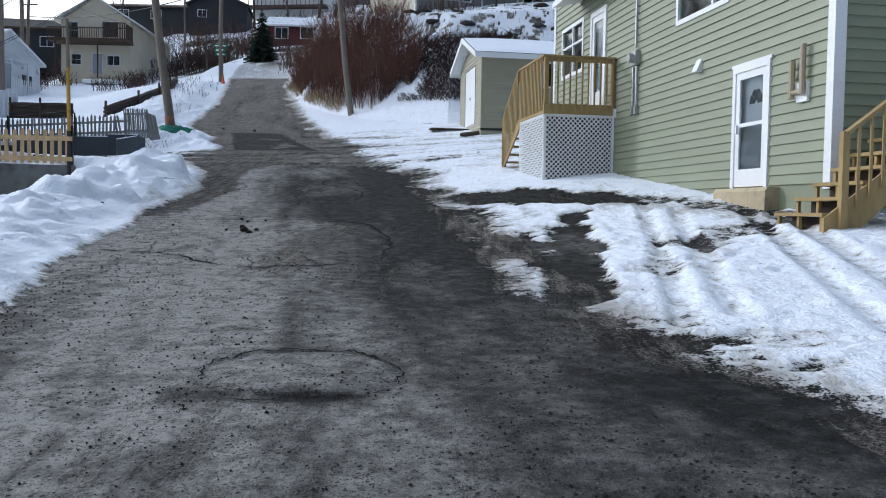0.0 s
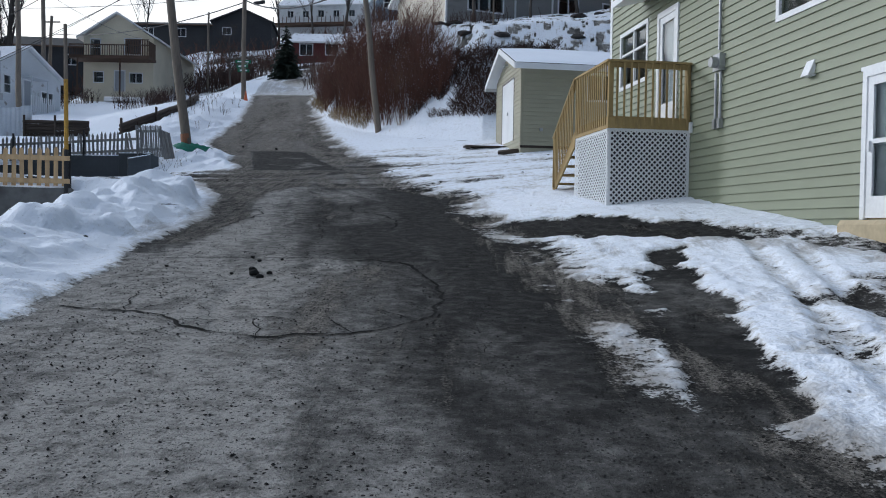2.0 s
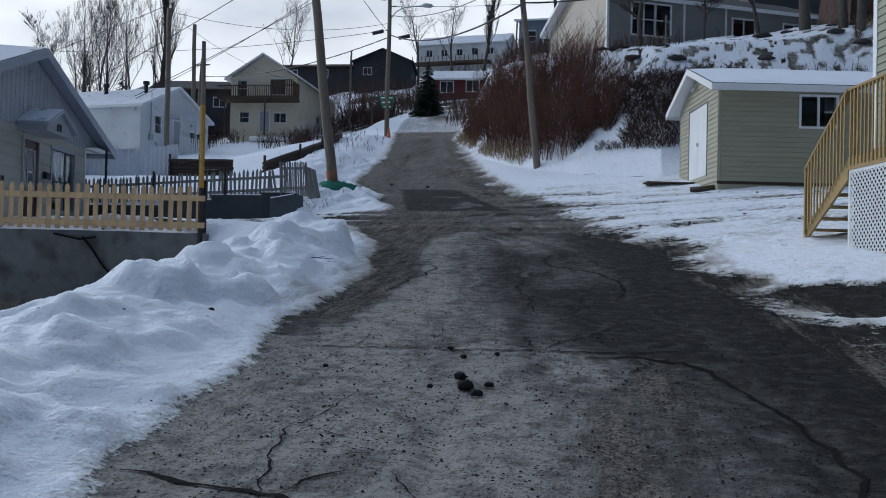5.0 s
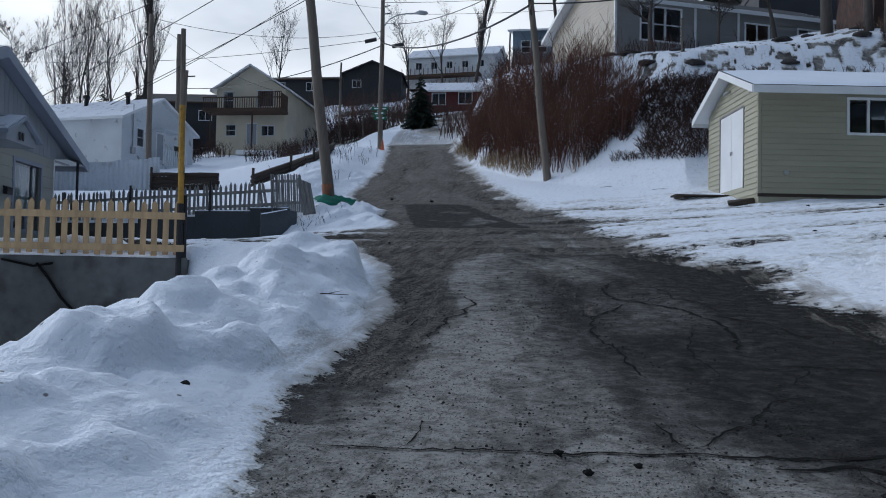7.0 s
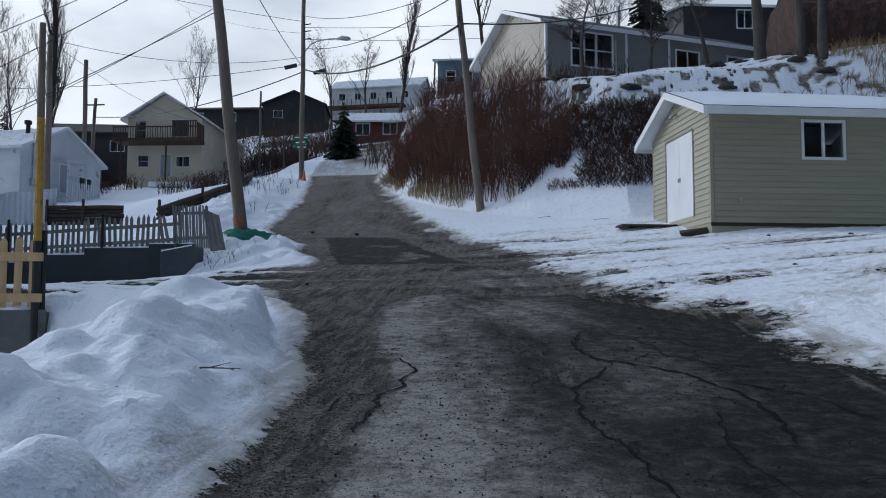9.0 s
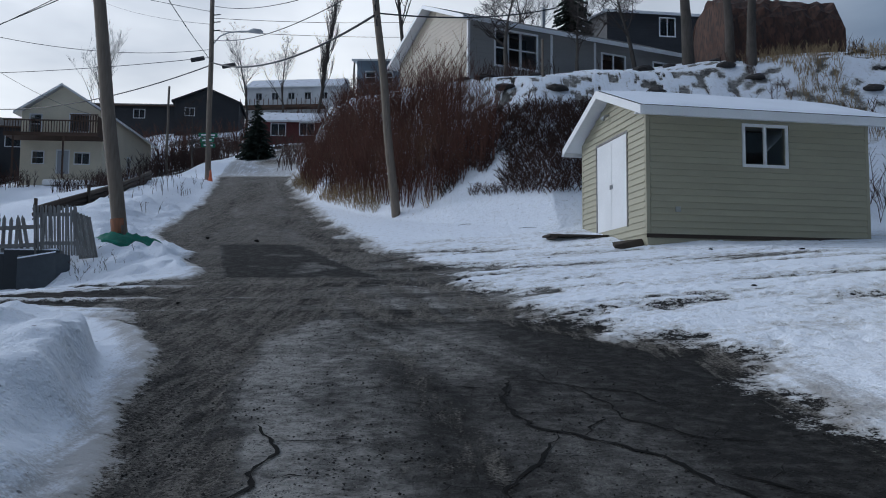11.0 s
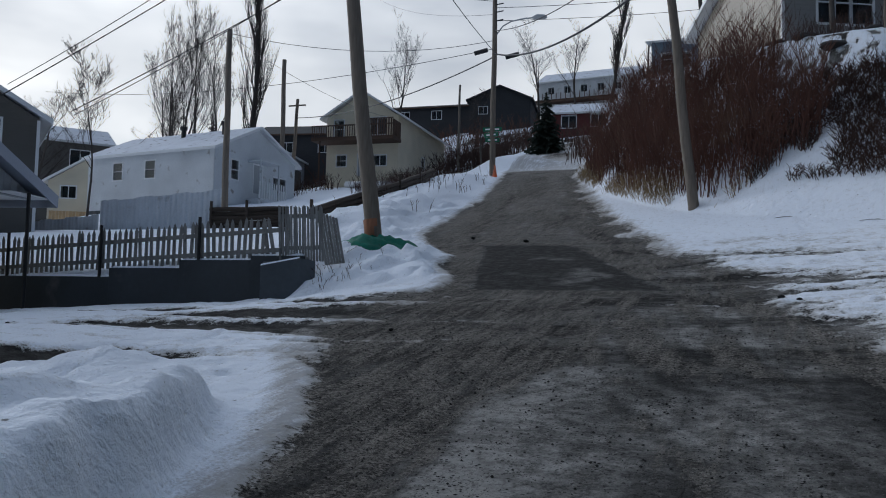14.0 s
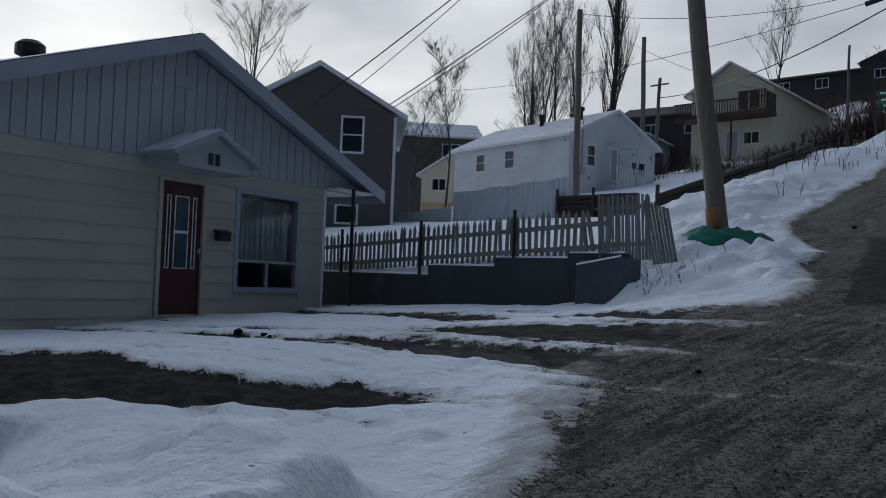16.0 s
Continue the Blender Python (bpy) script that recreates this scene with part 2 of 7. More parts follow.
ROAD_Y = (-40, -10, 0, 6.3, 8, 11, 13.5, 19.5, 22, 24, 31.2, 33.5, 36.2, 40.6, 48.8, 58, 67, 75, 90, 106, 130, 160, 220, 600)
ROAD_Z = (-3.2, -0.9, -0.1, 0.4, 0.53, 0.79, 1.02, 1.77, 2.08, 2.36, 3.45, 3.78, 4.25, 5.15, 6.95, 8.95, 11.0, 12.5, 16.2, 20.8, 29.5, 38, 46, 70)
LEFT_Y = (-40, 0, 8, 9.5, 11.4, 14, 16, 18.4, 20, 21.5, 22.4, 24, 25, 26, 30.5, 31.4, 32.6, 34.8, 36.1, 38.2, 40.6, 44.5, 52.5, 69, 76)
LEFT_X = (-3, -3, -3.35, -3.6, -4.2, -4.6, -5.1, -5.1, -5.3, -5.65, -5.9, -6.4, -6.9, -7.6, -8.2, -8.0, -8.3, -9.2, -9.4, -10.8, -12, -12.5, -13.9, -17.7, -19.6)
RIGHT_Y = (-40, 0, 4.5, 5.9, 7, 8.5, 10.1, 12, 15, 18, 21, 22.9, 23.6, 25, 26.5, 29.5, 33.5, 36.1, 39, 42.3, 45, 51, 64, 76)
RIGHT_X = (3.2, 3.2, 3.0, 2.5, 1.9, 1.5, 1.2, 1.1, 0.65, 0.35, -0.3, -0.35, -0.6, -1.45, -2.5, -3.4, -4.1, -5.1, -6.1, -7.2, -8, -9.6, -12.4, -14.5)
BANK_Y, BANK_H = (0, 5, 12, 16, 19, 21.5, 22.8, 23.6, 24.2), (0.22, 0.25, 0.30, 0.34, 0.46, 0.54, 0.45, 0.34, 0.0)
HILL_X, HILL_Y = (-20, -14.5, -13, -9, -6.5, -5, -3, 0, 8, 30, 80), (90, 75, 66, 52, 46, 43.5, 41, 38.6, 40.5, 41, 44)
V3 = (math.cos(radians(13.3)), math.sin(radians(13.3)))
U3 = (-V3[1], V3[0])
F2A, F2B = (-12.9, 33.5), (-24.0, 33.7)


TRACKS = (((3.6, 15.5), (2.3, 7.6)), ((3.9, 14.4), (2.75, 7.8)), ((4.75, 13.8), (3.5, 6.2)), ((5.05, 13.2), (4.1, 6.4)))


def seg_dist(x, y, a, b):
    ax, ay, bx, by = *a, *b
    t = np.clip(((x - ax) * (bx - ax) + (y - ay) * (by - ay)) / ((bx - ax) ** 2 + (by - ay) ** 2), 0, 1)
    return np.hypot(x - ax - t * (bx - ax), y - ay - t * (by - ay))


def road_z(y):
    return sum(np.interp(y + o, ROAD_Y, ROAD_Z) for o in (-2, -1, 0, 1, 2)) / 5


def wall1_side(x, y):
    """Positive to the north of the low concrete wall under the new picket fence."""
    return (x + 9.4) * U3[0] + (y - 22.7) * U3[1]


def ground_z(x, y, lumps=True):
    x, y = np.asarray(x, float), np.asarray(y, float)
    z = road_z(y) + 0.06 * np.clip(x + 28, -25, 25) * sm(78, 95, y)
    xl, xr = np.interp(y, LEFT_Y, LEFT_X), np.interp(y, RIGHT_Y, RIGHT_X)
    dl, dr = xl - x, x - xr
    # right-hand yards rise towards the house and the shed
    z = z + np.clip(dr, 0, 7) * 0.10 * sm(3, 12, y) * (1 - sm(60, 75, y)) * (1 - 0.25 * sm(28, 34, y))
    # hill behind the shed
    d = (y - np.interp(x, HILL_X, HILL_Y)) * np.interp(x, (-14, -6, 0, 8), (0.5, 0.7, 0.92, 1.0))
    rise = 0.70 * np.clip(d, 0, 7.2) - 0.25 * np.clip(d, 0, 1) + 0.05 * np.clip(d - 7.2, 0, 12)
    hill = sm(-15.5, -11, x) * (1 - sm(90, 120, y))
    z = z + rise * hill + 0.10 * np.clip(x, 0, 14) * sm(3, 9, d)
    # the far slope falls away to the west
    z = z - 0.22 * np.clip(-44 - x, 0, 90) * sm(45, 75, y) - 1.4 * sm(-21, -31, x) * sm(46, 58, y)
    # house terrace on the left, between the two concrete walls
    side = wall1_side(x, y)
    f2 = (y - np.interp(x, (F2B[0], F2A[0], -11.5, -9.5), (F2B[1], F2A[1], 34.5, 34.6)))
    w2 = np.interp(x, (-12.9, -12.3, -11.3), (0.06, 0.5, 2.0))
    step = sm(-w2, w2, f2)
    terr = 2.5 + 0.05 * np.clip(y - 25, -4, 12) + 0.045 * np.clip(x + 18, -6, 8)
    wt = sm(-8.4, -11.6, x) * (1 - step) * (side > 0.17) * (1 - sm(-30, -42, x))
    z = z * (1 - wt) + terr * wt
    # ground behind the second wall
    up = step * sm(-8.6, -11.5, x) * (1 - sm(40, 46, y))
    z = z * (1 - up) + np.maximum(z, 3.55 + 0.085 * np.clip(x + 20, -4, 9)) * up
    # lower lot below the log wall
    edge = np.interp(y, (34, 38, 43.9, 47, 51, 55, 60), (-12.8, -14.6, -17.5, -17.0, -17.3, -18.0, -19.0))
    lot = sm(0.15, -0.7, x - edge) * sm(33.6, 34.2, y) * (1 - sm(51, 60, y)) * (1 - sm(-40, -48, x))
    z = z * (1 - lot) + np.minimum(z, 4.55 + 0.117 * (y - 34.5)) * lot
    # low yard below the first wall
    low = sm(0.2, -np.interp(x, (-9.6, -8.6, -7.0), (-0.1, 1.5, 3.0)), side) * sm(-6.6, -11.0, x) * sm(2, 10, y)
    z = z * (1 - low) + np.minimum(z, 0.45) * low
    # ploughed bank
    h = np.interp(y, BANK_Y, BANK_H)
    db = dl - np.interp(y, (17, 20, 21.2, 22.7, 24), (0, 0.1, 0.2, 0.45, 0.7)) + 0.25 * fbm(y * 0.8, x * 0.8, 6, 2)
    shape = sm(0.0, np.interp(y, (17, 19.5, 20.7, 22), (1.6, 1.2, 0.5, 0.25)), db + np.interp(y, (19, 21), (0, 0.35)) * fbm(x * 1.7, y * 1.7, 16, 3)) * (1 - 0.95 * sm(1.4, 4.0, db))
    fade = 1 - sm(0.3, 2.4, side)
    z = z + h * shape * fade
    # small bank round the left pole
    pole = np.exp(-(((x + 11.0) / 1.5) ** 2 + ((y - 34.8) / 2.0) ** 2)) * sm(-0.1, 0.8, dl)
    z = z + 0.22 * pole
    z = z + 0.5 * sm(0.3, 2.2, dl) * sm(37, 42, y) * (1 - sm(60, 72, y)) * (1 - sm(3.0, 5.0, dl))
    if lumps:
        for bx, by, br, bh in ((-6.35, 15.6, 0.42, 0.24), (-6.2, 14.2, 0.3, 0.12), (-5.5, 13.2, 0.3, 0.10), (-5.9, 18.4, 0.35, 0.12), (-6.7, 19.6, 0.4, 0.14), (-7.2, 21.8, 0.5, 0.14), (-7.6, 23.4, 0.4, 0.12), (-5.1, 11.6, 0.3, 0.10), (-4.9, 9.6, 0.4, 0.10), (-6.6, 17.2, 0.35, 0.14), (-5.6, 16.4, 0.25, 0.10)):
            q = np.hypot(x - bx, (y - by) * 0.8) / br + 0.5 * fbm(x * 2, y * 2, 7, 2)
            z = z + bh * sm(1.15, 0.55, q)
        if np.min(y) < 25 and np.max(y) > 6:
            rr = np.random.default_rng(12)
            for by, off, br in zip(rr.uniform(6, 20.5, 90), rr.uniform(0.35, 2.6, 90), rr.uniform(0.15, 0.32, 90)):
                bx = np.interp(by, LEFT_Y, LEFT_X) - off
                near = (np.abs(x - bx) < 0.5) & (np.abs(y - by) < 0.5)
                if near.any():
                    q = np.hypot(x - bx, y - by) / br
                    z = z + 0.2 * br * sm(1.2, 0.45, q) * near
        wx, wy = x + 0.16 * fbm(x * 2.1, y * 2.1, 17, 2), y + 0.16 * fbm(x * 2.1, y * 2.1, 18, 2)
        plough = sm(0.1, 0.7, dl) * (h > 0.05) * sm(6.5, 4.5, dl) * fade * sm(0.1, 0.3, h) * np.interp(y, (19, 22), (1.0, 0.85))
        z = z + plough * (0.05 * clods(wx, wy, 0.85, 3, 0.4, 0.35, 0.62) + 0.045 * clods(wx, wy, 0.42, 4, 0.5, 0.3, 0.6) + 0.024 * clods(wx, wy, 0.23, 5, 0.5, 0.3, 0.6) - 0.035 * clods(wx, wy, 0.5, 6, 0.4, 0.25, 0.5))
        piled = sm(0.1, 0.6, dl) * sm(31.5, 33.5, y) * (1 - sm(60, 70, y)) * sm(5.0, 3.0, dl)
        z = z + piled * (0.15 * clods(wx, wy, 0.8, 9, 0.5, 0.3, 0.6) + 0.11 * clods(wx, wy, 0.4, 10, 0.5, 0.3, 0.6))
        trod = sm(0.2, 0.8, np.maximum(dl, dr)) * sm(40, 34, y)
        z = z - 0.032 * trod * clods(wx, wy, 0.38, 7, 0.35, 0.2, 0.36) + 0.022 * trod * clods(wx, wy, 0.3, 8, 0.3, 0.16, 0.4)
        lump = np.abs(fbm(x * 0.75, y * 0.75, 3, 4)) * 0.45 - 0.55 * np.abs(fbm(x * 1.9 + 5, y * 1.9, 9, 4)) + 0.16 * fbm(x * 4.5, y * 4.5, 4, 2)
        z = z + 0.2 * lump * sm(0.1, 0.9, dl) * (h > 0.05) * sm(5.5, 3.5, dl) * fade * np.clip(h * 1.6, 0, 1) * np.interp(y, (18, 21), (1.0, 0.22))
        z = z + 0.10 * fbm(x * 0.7, y * 0.7, 8, 4) * np.maximum(sm(0.2, 2, dl), 0.5 * sm(0.2, 2, dr))
        z = z + 0.5 * fbm(x * 0.35, y * 0.35, 12, 5) * sm(1.0, 3.5, d) * hill
        z = z - 0.09 * np.abs(fbm(x * 2.6, y * 2.6, 14, 3)) * np.maximum(sm(0.3, 1.2, dl), 0.4 * sm(0.3, 1.2, dr)) * sm(60, 40, y)
        for a, b in TRACKS:
            e = seg_dist(x, y, a, b)
            z = z + (0.008 * sm(0.30, 0.18, e) * sm(0.10, 0.18, e) - 0.018 * sm(0.16, 0.06, e)) * 1.5 * sm(-0.25, 0.1, fbm(x * 0.9, y * 0.9, 15, 3))
        z = z + 0.02 * fbm(x * 1.3, y * 1.3, 5, 3)
        # wheel ruts and the ridges between them
        left = np.interp(y, (15.2, 17, 19.7, 20.8, 22.9, 25.0, 26.4), (-4.45, -4.35, -4.4, -4.75, -5.15, -5.25, -4.8)) + 0.1 * fbm(x * 0.5, y * 0.6, 24, 3)
        for off, wd, dip in ((-0.22, 0.09, 0.022), (-0.5, 0.10, 0.02), (1.55, 0.12, 0.018), (1.9, 0.1, 0.014), (2.9, 0.16, 0.016)):
            z = z - dip * np.exp(-((x - left - off) / wd) ** 2) * sm(15.5, 18, y) * sm(29, 26, y)
        z = z + 0.022 * fbm((y + 0.2 * x) * 2.4, x * 0.4, 25, 3) * sm(25.5, 27, y) * sm(32.5, 31, y)
        # sunken trench round the two old repairs in the lane
        for cx, cy, rx, ry, dip in ((-0.46, 6.2, 0.63, 0.55, 0.022), (-1.55, 12.6, 1.1, 2.2, 0.03)):
            q = np.hypot((x - cx) / rx, (y - cy) / ry) + 0.16 * fbm(x * 2, y * 2, 19, 3)
            z = z - dip * np.exp(-((q - 1) / 0.10) ** 2) + 0.5 * dip * sm(0.9, 0.5, q)
        z = z + 0.10 * sm(4.0, 1.0, np.hypot(x + 20.5, y - 81)) * 8
    return z


def gz(x, y):
    return float(ground_z(np.array([x]), np.array([y]))[0])


def in_quad(x, y, pts, soft):
    r = np.full_like(x, 9.0)
    for (ax, ay), (bx, by) in zip(pts, pts[1:] + pts[:1]):
        l = math.hypot(bx - ax, by - ay)
        r = np.minimum(r, ((bx - ax) * (y - ay) - (by - ay) * (x - ax)) / l)
    return sm(-soft, soft, r)


def snow_cover(x, y):
    """0: bare asphalt, 1: deep snow; between: slush and packed snow."""
    xl, xr = np.interp(y, LEFT_Y, LEFT_X), np.interp(y, RIGHT_Y, RIGHT_X)
    n = fbm(x * 0.8, y * 0.8, 21, 4)
    s = np.maximum(sm(-0.25, 0.3, xl - x + 0.5 * n), 0.93 * sm(-0.7, 0.75, x - xr + 1.3 * n))
    s = np.maximum(s, sm(75, 77.5, y + 2 * n))
    # yard in front of the green house: bare, tracked patches
    fine = fbm(x * 2.6, y * 2.6, 22, 4)
    yard0 = sm(5.0, 6.0, y) * sm(22, 20, y) * sm(-0.3, 0.1, x)
    ice = in_quad(x + 0.5 * fine, y + 0.9 * n, [(0.9, 11.4), (1.7, 11.6), (2.2, 13.4), (2.1, 14.9), (1.2, 16.1), (0.8, 17.7), (0.25, 18.0), (0.45, 15.0), (0.6, 13.0)], 0.25)
    s = s * (1 - 0.55 * ice) + ice * np.clip(0.36 + 1.1 * fine + 0.7 * n, 0, 0.8) * 0.55
    s = s - 1.15 * in_quad(x + 0.7 * fine, y + 1.0 * fine, [(1.3, 16.1), (2.3, 14.6), (3.6, 15.3), (3.4, 16.8), (2.0, 19.0), (0.6, 19.0), (-0.2, 17.7), (0.9, 17.1)], 0.28)
    track = np.minimum(seg_dist(x, y, (2.35, 14.9), (2.02, 11.6)), seg_dist(x, y, (2.02, 11.6), (1.62, 8.7)))
    s = s - 0.7 * sm(0.36, 0.1, track + 0.5 * fine) * yard0
    s = s - 0.5 * sm(0.5, 0.15, seg_dist(x, y, (1.0, 13.4), (1.6, 10.9)) + 0.7 * fine) * yard0
    s = s - 0.35 * yard0 * sm(0.05, 0.2, fbm(x * 1.4, y * 1.4, 23, 4)) * sm(2.2, 0.4, x - xr)
    s = np.clip(s, 0, 1)
    # foot-worn ground along the wall and steps of the house
    s = s - 0.45 * sm(0.55, 0.1, seg_dist(x, y, (3.1, 17.4), (5.3, 13.0)) + 0.8 * fine)
    s = s - 0.4 * sm(0.8, 0.2, seg_dist(x, y, (3.6, 11.4), (4.8, 12.6)) + 1.2 * fine)
    # tyre-packed snow before the shed
    yard = sm(23, 26, y) * (1 - sm(36, 39, y)) * sm(-6, -4, x) * (1 - sm(7, 10, x))
    s = s - 0.62 * yard * np.clip(fbm(x * 0.35, (y + 0.15 * x) * 2.2, 31, 4) + 0.06, 0, 1) * 2.2
    s = s - 0.4 * yard * np.clip(fbm(x * 0.5, (y - 0.35 * x) * 3.4, 32, 4) - 0.02, 0, 1) * 2.0
    s = s - 0.22 * yard * sm(0.08, 0.22, fbm(x * 1.8, y * 1.8, 33, 4)) * sm(4.5, 1.0, x - xr)
    s = s - 0.34 * sm(0.9, 0.1, np.abs(x - xr - 0.35 + 0.6 * n)) * sm(22, 24, y) * sm(60, 50, y) * (0.6 + 1.6 * fbm(x * 2.2, y * 1.1, 34, 3))
    # drive of the left house: streaked packed snow and a bare wet strip
    drive = sm(-6.9, -8.2, x) * (wall1_side(x, y) > 0.4) * (1 - sm(30.0, 32.5, y + 0.25 * (x + 10))) * sm(24.6, 25.6, y - 0.25 * (x + 7))
    streak = fbm(x * 0.3, (y - 0.12 * x) * 1.9, 41, 4)
    s = np.where(drive > 0, s * (1 - drive) + drive * np.clip(0.72 + 3.4 * streak - 0.62 * sm(-10.8, -7.6, x) * sm(25.6, 27.4, y) + 0.25 * sm(-11, -14, x), 0, 1), s)
    s = s - 0.65 * sm(0.9, 0.2, seg_dist(x, y, (-18, 31.0), (-12.2, 30.2)) + 1.6 * streak)
    for a, b in TRACKS:
        s = s - 0.22 * sm(0.17, 0.07, seg_dist(x, y, a, b) + 0.35 * n)
    s = s + 0.45 * sm(0.10, 0.03, seg_dist(x, y, (-7.6, 30.3), (-3.6, 29.9)) + 0.25 * fbm(x * 1.2, y * 1.2, 44, 3)) + 0.3 * sm(0.16, 0.05, seg_dist(x, y, (-7.0, 28.3), (-4.4, 28.0)) + 0.4 * fbm(x * 1.2, y * 1.2, 45, 3))
    s = s - 0.9 * np.clip(fbm(x * 0.35, (y - 0.22 * x) * 3.2, 48, 3) - 0.02, 0, 1) * sm(-7.2, -8.5, x) * (wall1_side(x, y) > 0.4) * sm(24.5, 26, y) * sm(33, 30, y)
    worn = 1.0 * fbm(x * 2.2, y * 2.2, 47, 4)
    s = np.maximum(s, (0.74 + 1.5 * np.minimum(fbm(x * 0.5, (y - 0.15 * x) * 3.0, 46, 4) + 0.08, 0.08) + 0.6 * fbm(x * 3.5, y * 3.5, 42, 3)) * in_quad(x + 0.35 * n + worn, y + 0.4 * streak, [(-9.0, 23.6), (-6.2, 23.0), (-6.9, 25.0), (-7.5, 26.5), (-9.2, 26.8), (-11.0, 25.9)], 0.34))
    s = s - 1.1 * in_quad(x + 0.5 * n, y + 0.3 * n + 0.2 * streak, [(-15, 22.7), (-10.2, 23.1), (-9.75, 23.6), (-9.7, 24.7), (-10.2, 25.2), (-11.0, 24.7), (-13.4, 24.5), (-15, 24.5)], 0.2) * (wall1_side(x, y) > 0.15)
    s = s - 1.0 * in_quad(x + 0.4 * n, y + 0.25 * streak, [(-10.9, 24.1), (-9.7, 24.35), (-8.3, 25.7), (-9.4, 25.65)], 0.15)
    s = s + 1.5 * np.clip(fbm(x * 0.3, (y - 0.2 * x) * 3.0, 49, 3) - 0.10, 0, 0.4) * sm(-3.5, -6.5, x) * sm(25, 27, y) * sm(32.5, 30.5, y) * sm(-14, -11, x)
    # hillside: stones and brush show through
    d = (y - np.interp(x, HILL_X, HILL_Y)) * 0.8
    s = s - 0.8 * sm(2.0, 4.0, d) * (1 - sm(30, 60, d)) * sm(-15, -11, x) * sm(0.03, 0.15, fbm(x * 3.2, y * 3.2, 51, 4)) * 0.85
    s = s - 0.62 * sm(79, 90, y) * sm(-0.12, 0.10, fbm(x * 0.3, y * 0.3, 52, 5))
    return np.clip(s, 0, 1)


DRY_Y = (0, 5, 7, 9, 12, 14.7, 15.3, 18, 22, 25.5, 27)
DRY_X = (0.9, 0.65, 0.2, -0.65, -1.2, -1.45, -2.5, -3.2, -4.0, -4.6, -4.6)
STRIP_Y, STRIP_X = (15.2, 17, 19.7, 20.8, 22.9, 25.0, 26.4), (-4.45, -4.35, -4.4, -4.75, -5.15, -5.25, -4.8)
PATCH = [(-7.54, 31.3), (-4.2, 31.4), (-6.3, 36.0), (-7.2, 38.3), (-9.5, 38.4)]


def dust_cover(x, y):
    """0: dark wet asphalt, 1: pale salt-dusted asphalt."""
    xl, xr = np.interp(y, LEFT_Y, LEFT_X), np.interp(y, RIGHT_Y, RIGHT_X)
    mid = x - 0.5 * (xl + xr)
    n, fine, lane = fbm(x * 0.9, y * 0.5, 61, 4), fbm(x * 3.0, y * 2.0, 62, 4), fbm(mid * 3.2, y * 0.25, 64, 4)
    e = x - np.interp(y, DRY_Y, DRY_X) + 1.1 * n + 0.5 * fine
    w = np.interp(y, (5, 10, 13, 15, 20), (0.95, 0.75, 1.0, 0.9, 0.6))
    v = 1.0 - sm(-w, w, e)
    v = np.maximum(v, np.clip(0.05 + 0.8 * n + 0.4 * fine, 0, 0.25) * sm(15.2, 14.8, y))
    # the newer wet surface beyond the seam is grey in its middle, black towards its edge
    v = np.maximum(v, (np.interp(y, (15, 18, 21, 26), (0.12, 0.10, 0.18, 0.26)) + 0.6 * n + 0.3 * lane) * sm(14.9, 15.2, y) * sm(2.6, 1.2, e))
    v = v * np.clip(0.98 + 0.08 * sm(15, 16, y) + 1.7 * lane + 1.2 * n + 0.7 * fine, 0.15, 1.4)
    v = v * (1 - sm(15.2, 14.8, y) * (0.3 - 0.42 * sm(-0.8, -2.4, x)))
    # strip of worn old surface that runs up the middle
    left = np.interp(y, STRIP_Y, STRIP_X)
    v = v * np.where((y > 15.2) & (y < 28), 0.22 + 0.78 * sm(-0.22, 0.22, x - left + 0.5 * fine), 1.0)
    up = sm(25.6, 26.6, y + 0.6 * n)
    cross = fbm(x * 0.3, (y - 0.2 * x) * 2.6, 68, 4)
    v = v * (1 - up) + up * np.clip(0.52 + 1.9 * cross + 1.0 * fine, 0, 1)
    top = sm(37.5, 40, y)
    v = v * (1 - top) + top * np.clip(0.78 + 2.4 * fbm(mid * 0.9, y * 0.22, 67, 4) + 1.2 * lane - 0.3 * sm(0.8, 1.8, mid), 0, 1)
    patch = in_quad(x + 0.1 * fine, y, PATCH, 0.08)
    v = v * (1 - patch) + patch * (0.03 + 0.6 * sm(0.04, 0.2, fbm(x * 0.8, y * 0.8, 65, 3)))
    ring = np.exp(-((np.hypot((x + 0.46) / 0.63, (y - 6.2) / 0.55) - 1 + 0.25 * fine) / 0.13) ** 2)
    v = v - 0.26 * ring - 0.5 * sm(0.5, 0.1, seg_dist(x, y, (-0.95, 5.72), (-0.2, 5.62)) + 0.6 * fine) * sm(0.25, 0.05, np.abs(y - 5.65))
    v = np.where(x < xl - 0.6, v * 0.15, v)
    return np.clip(v, 0, 1)


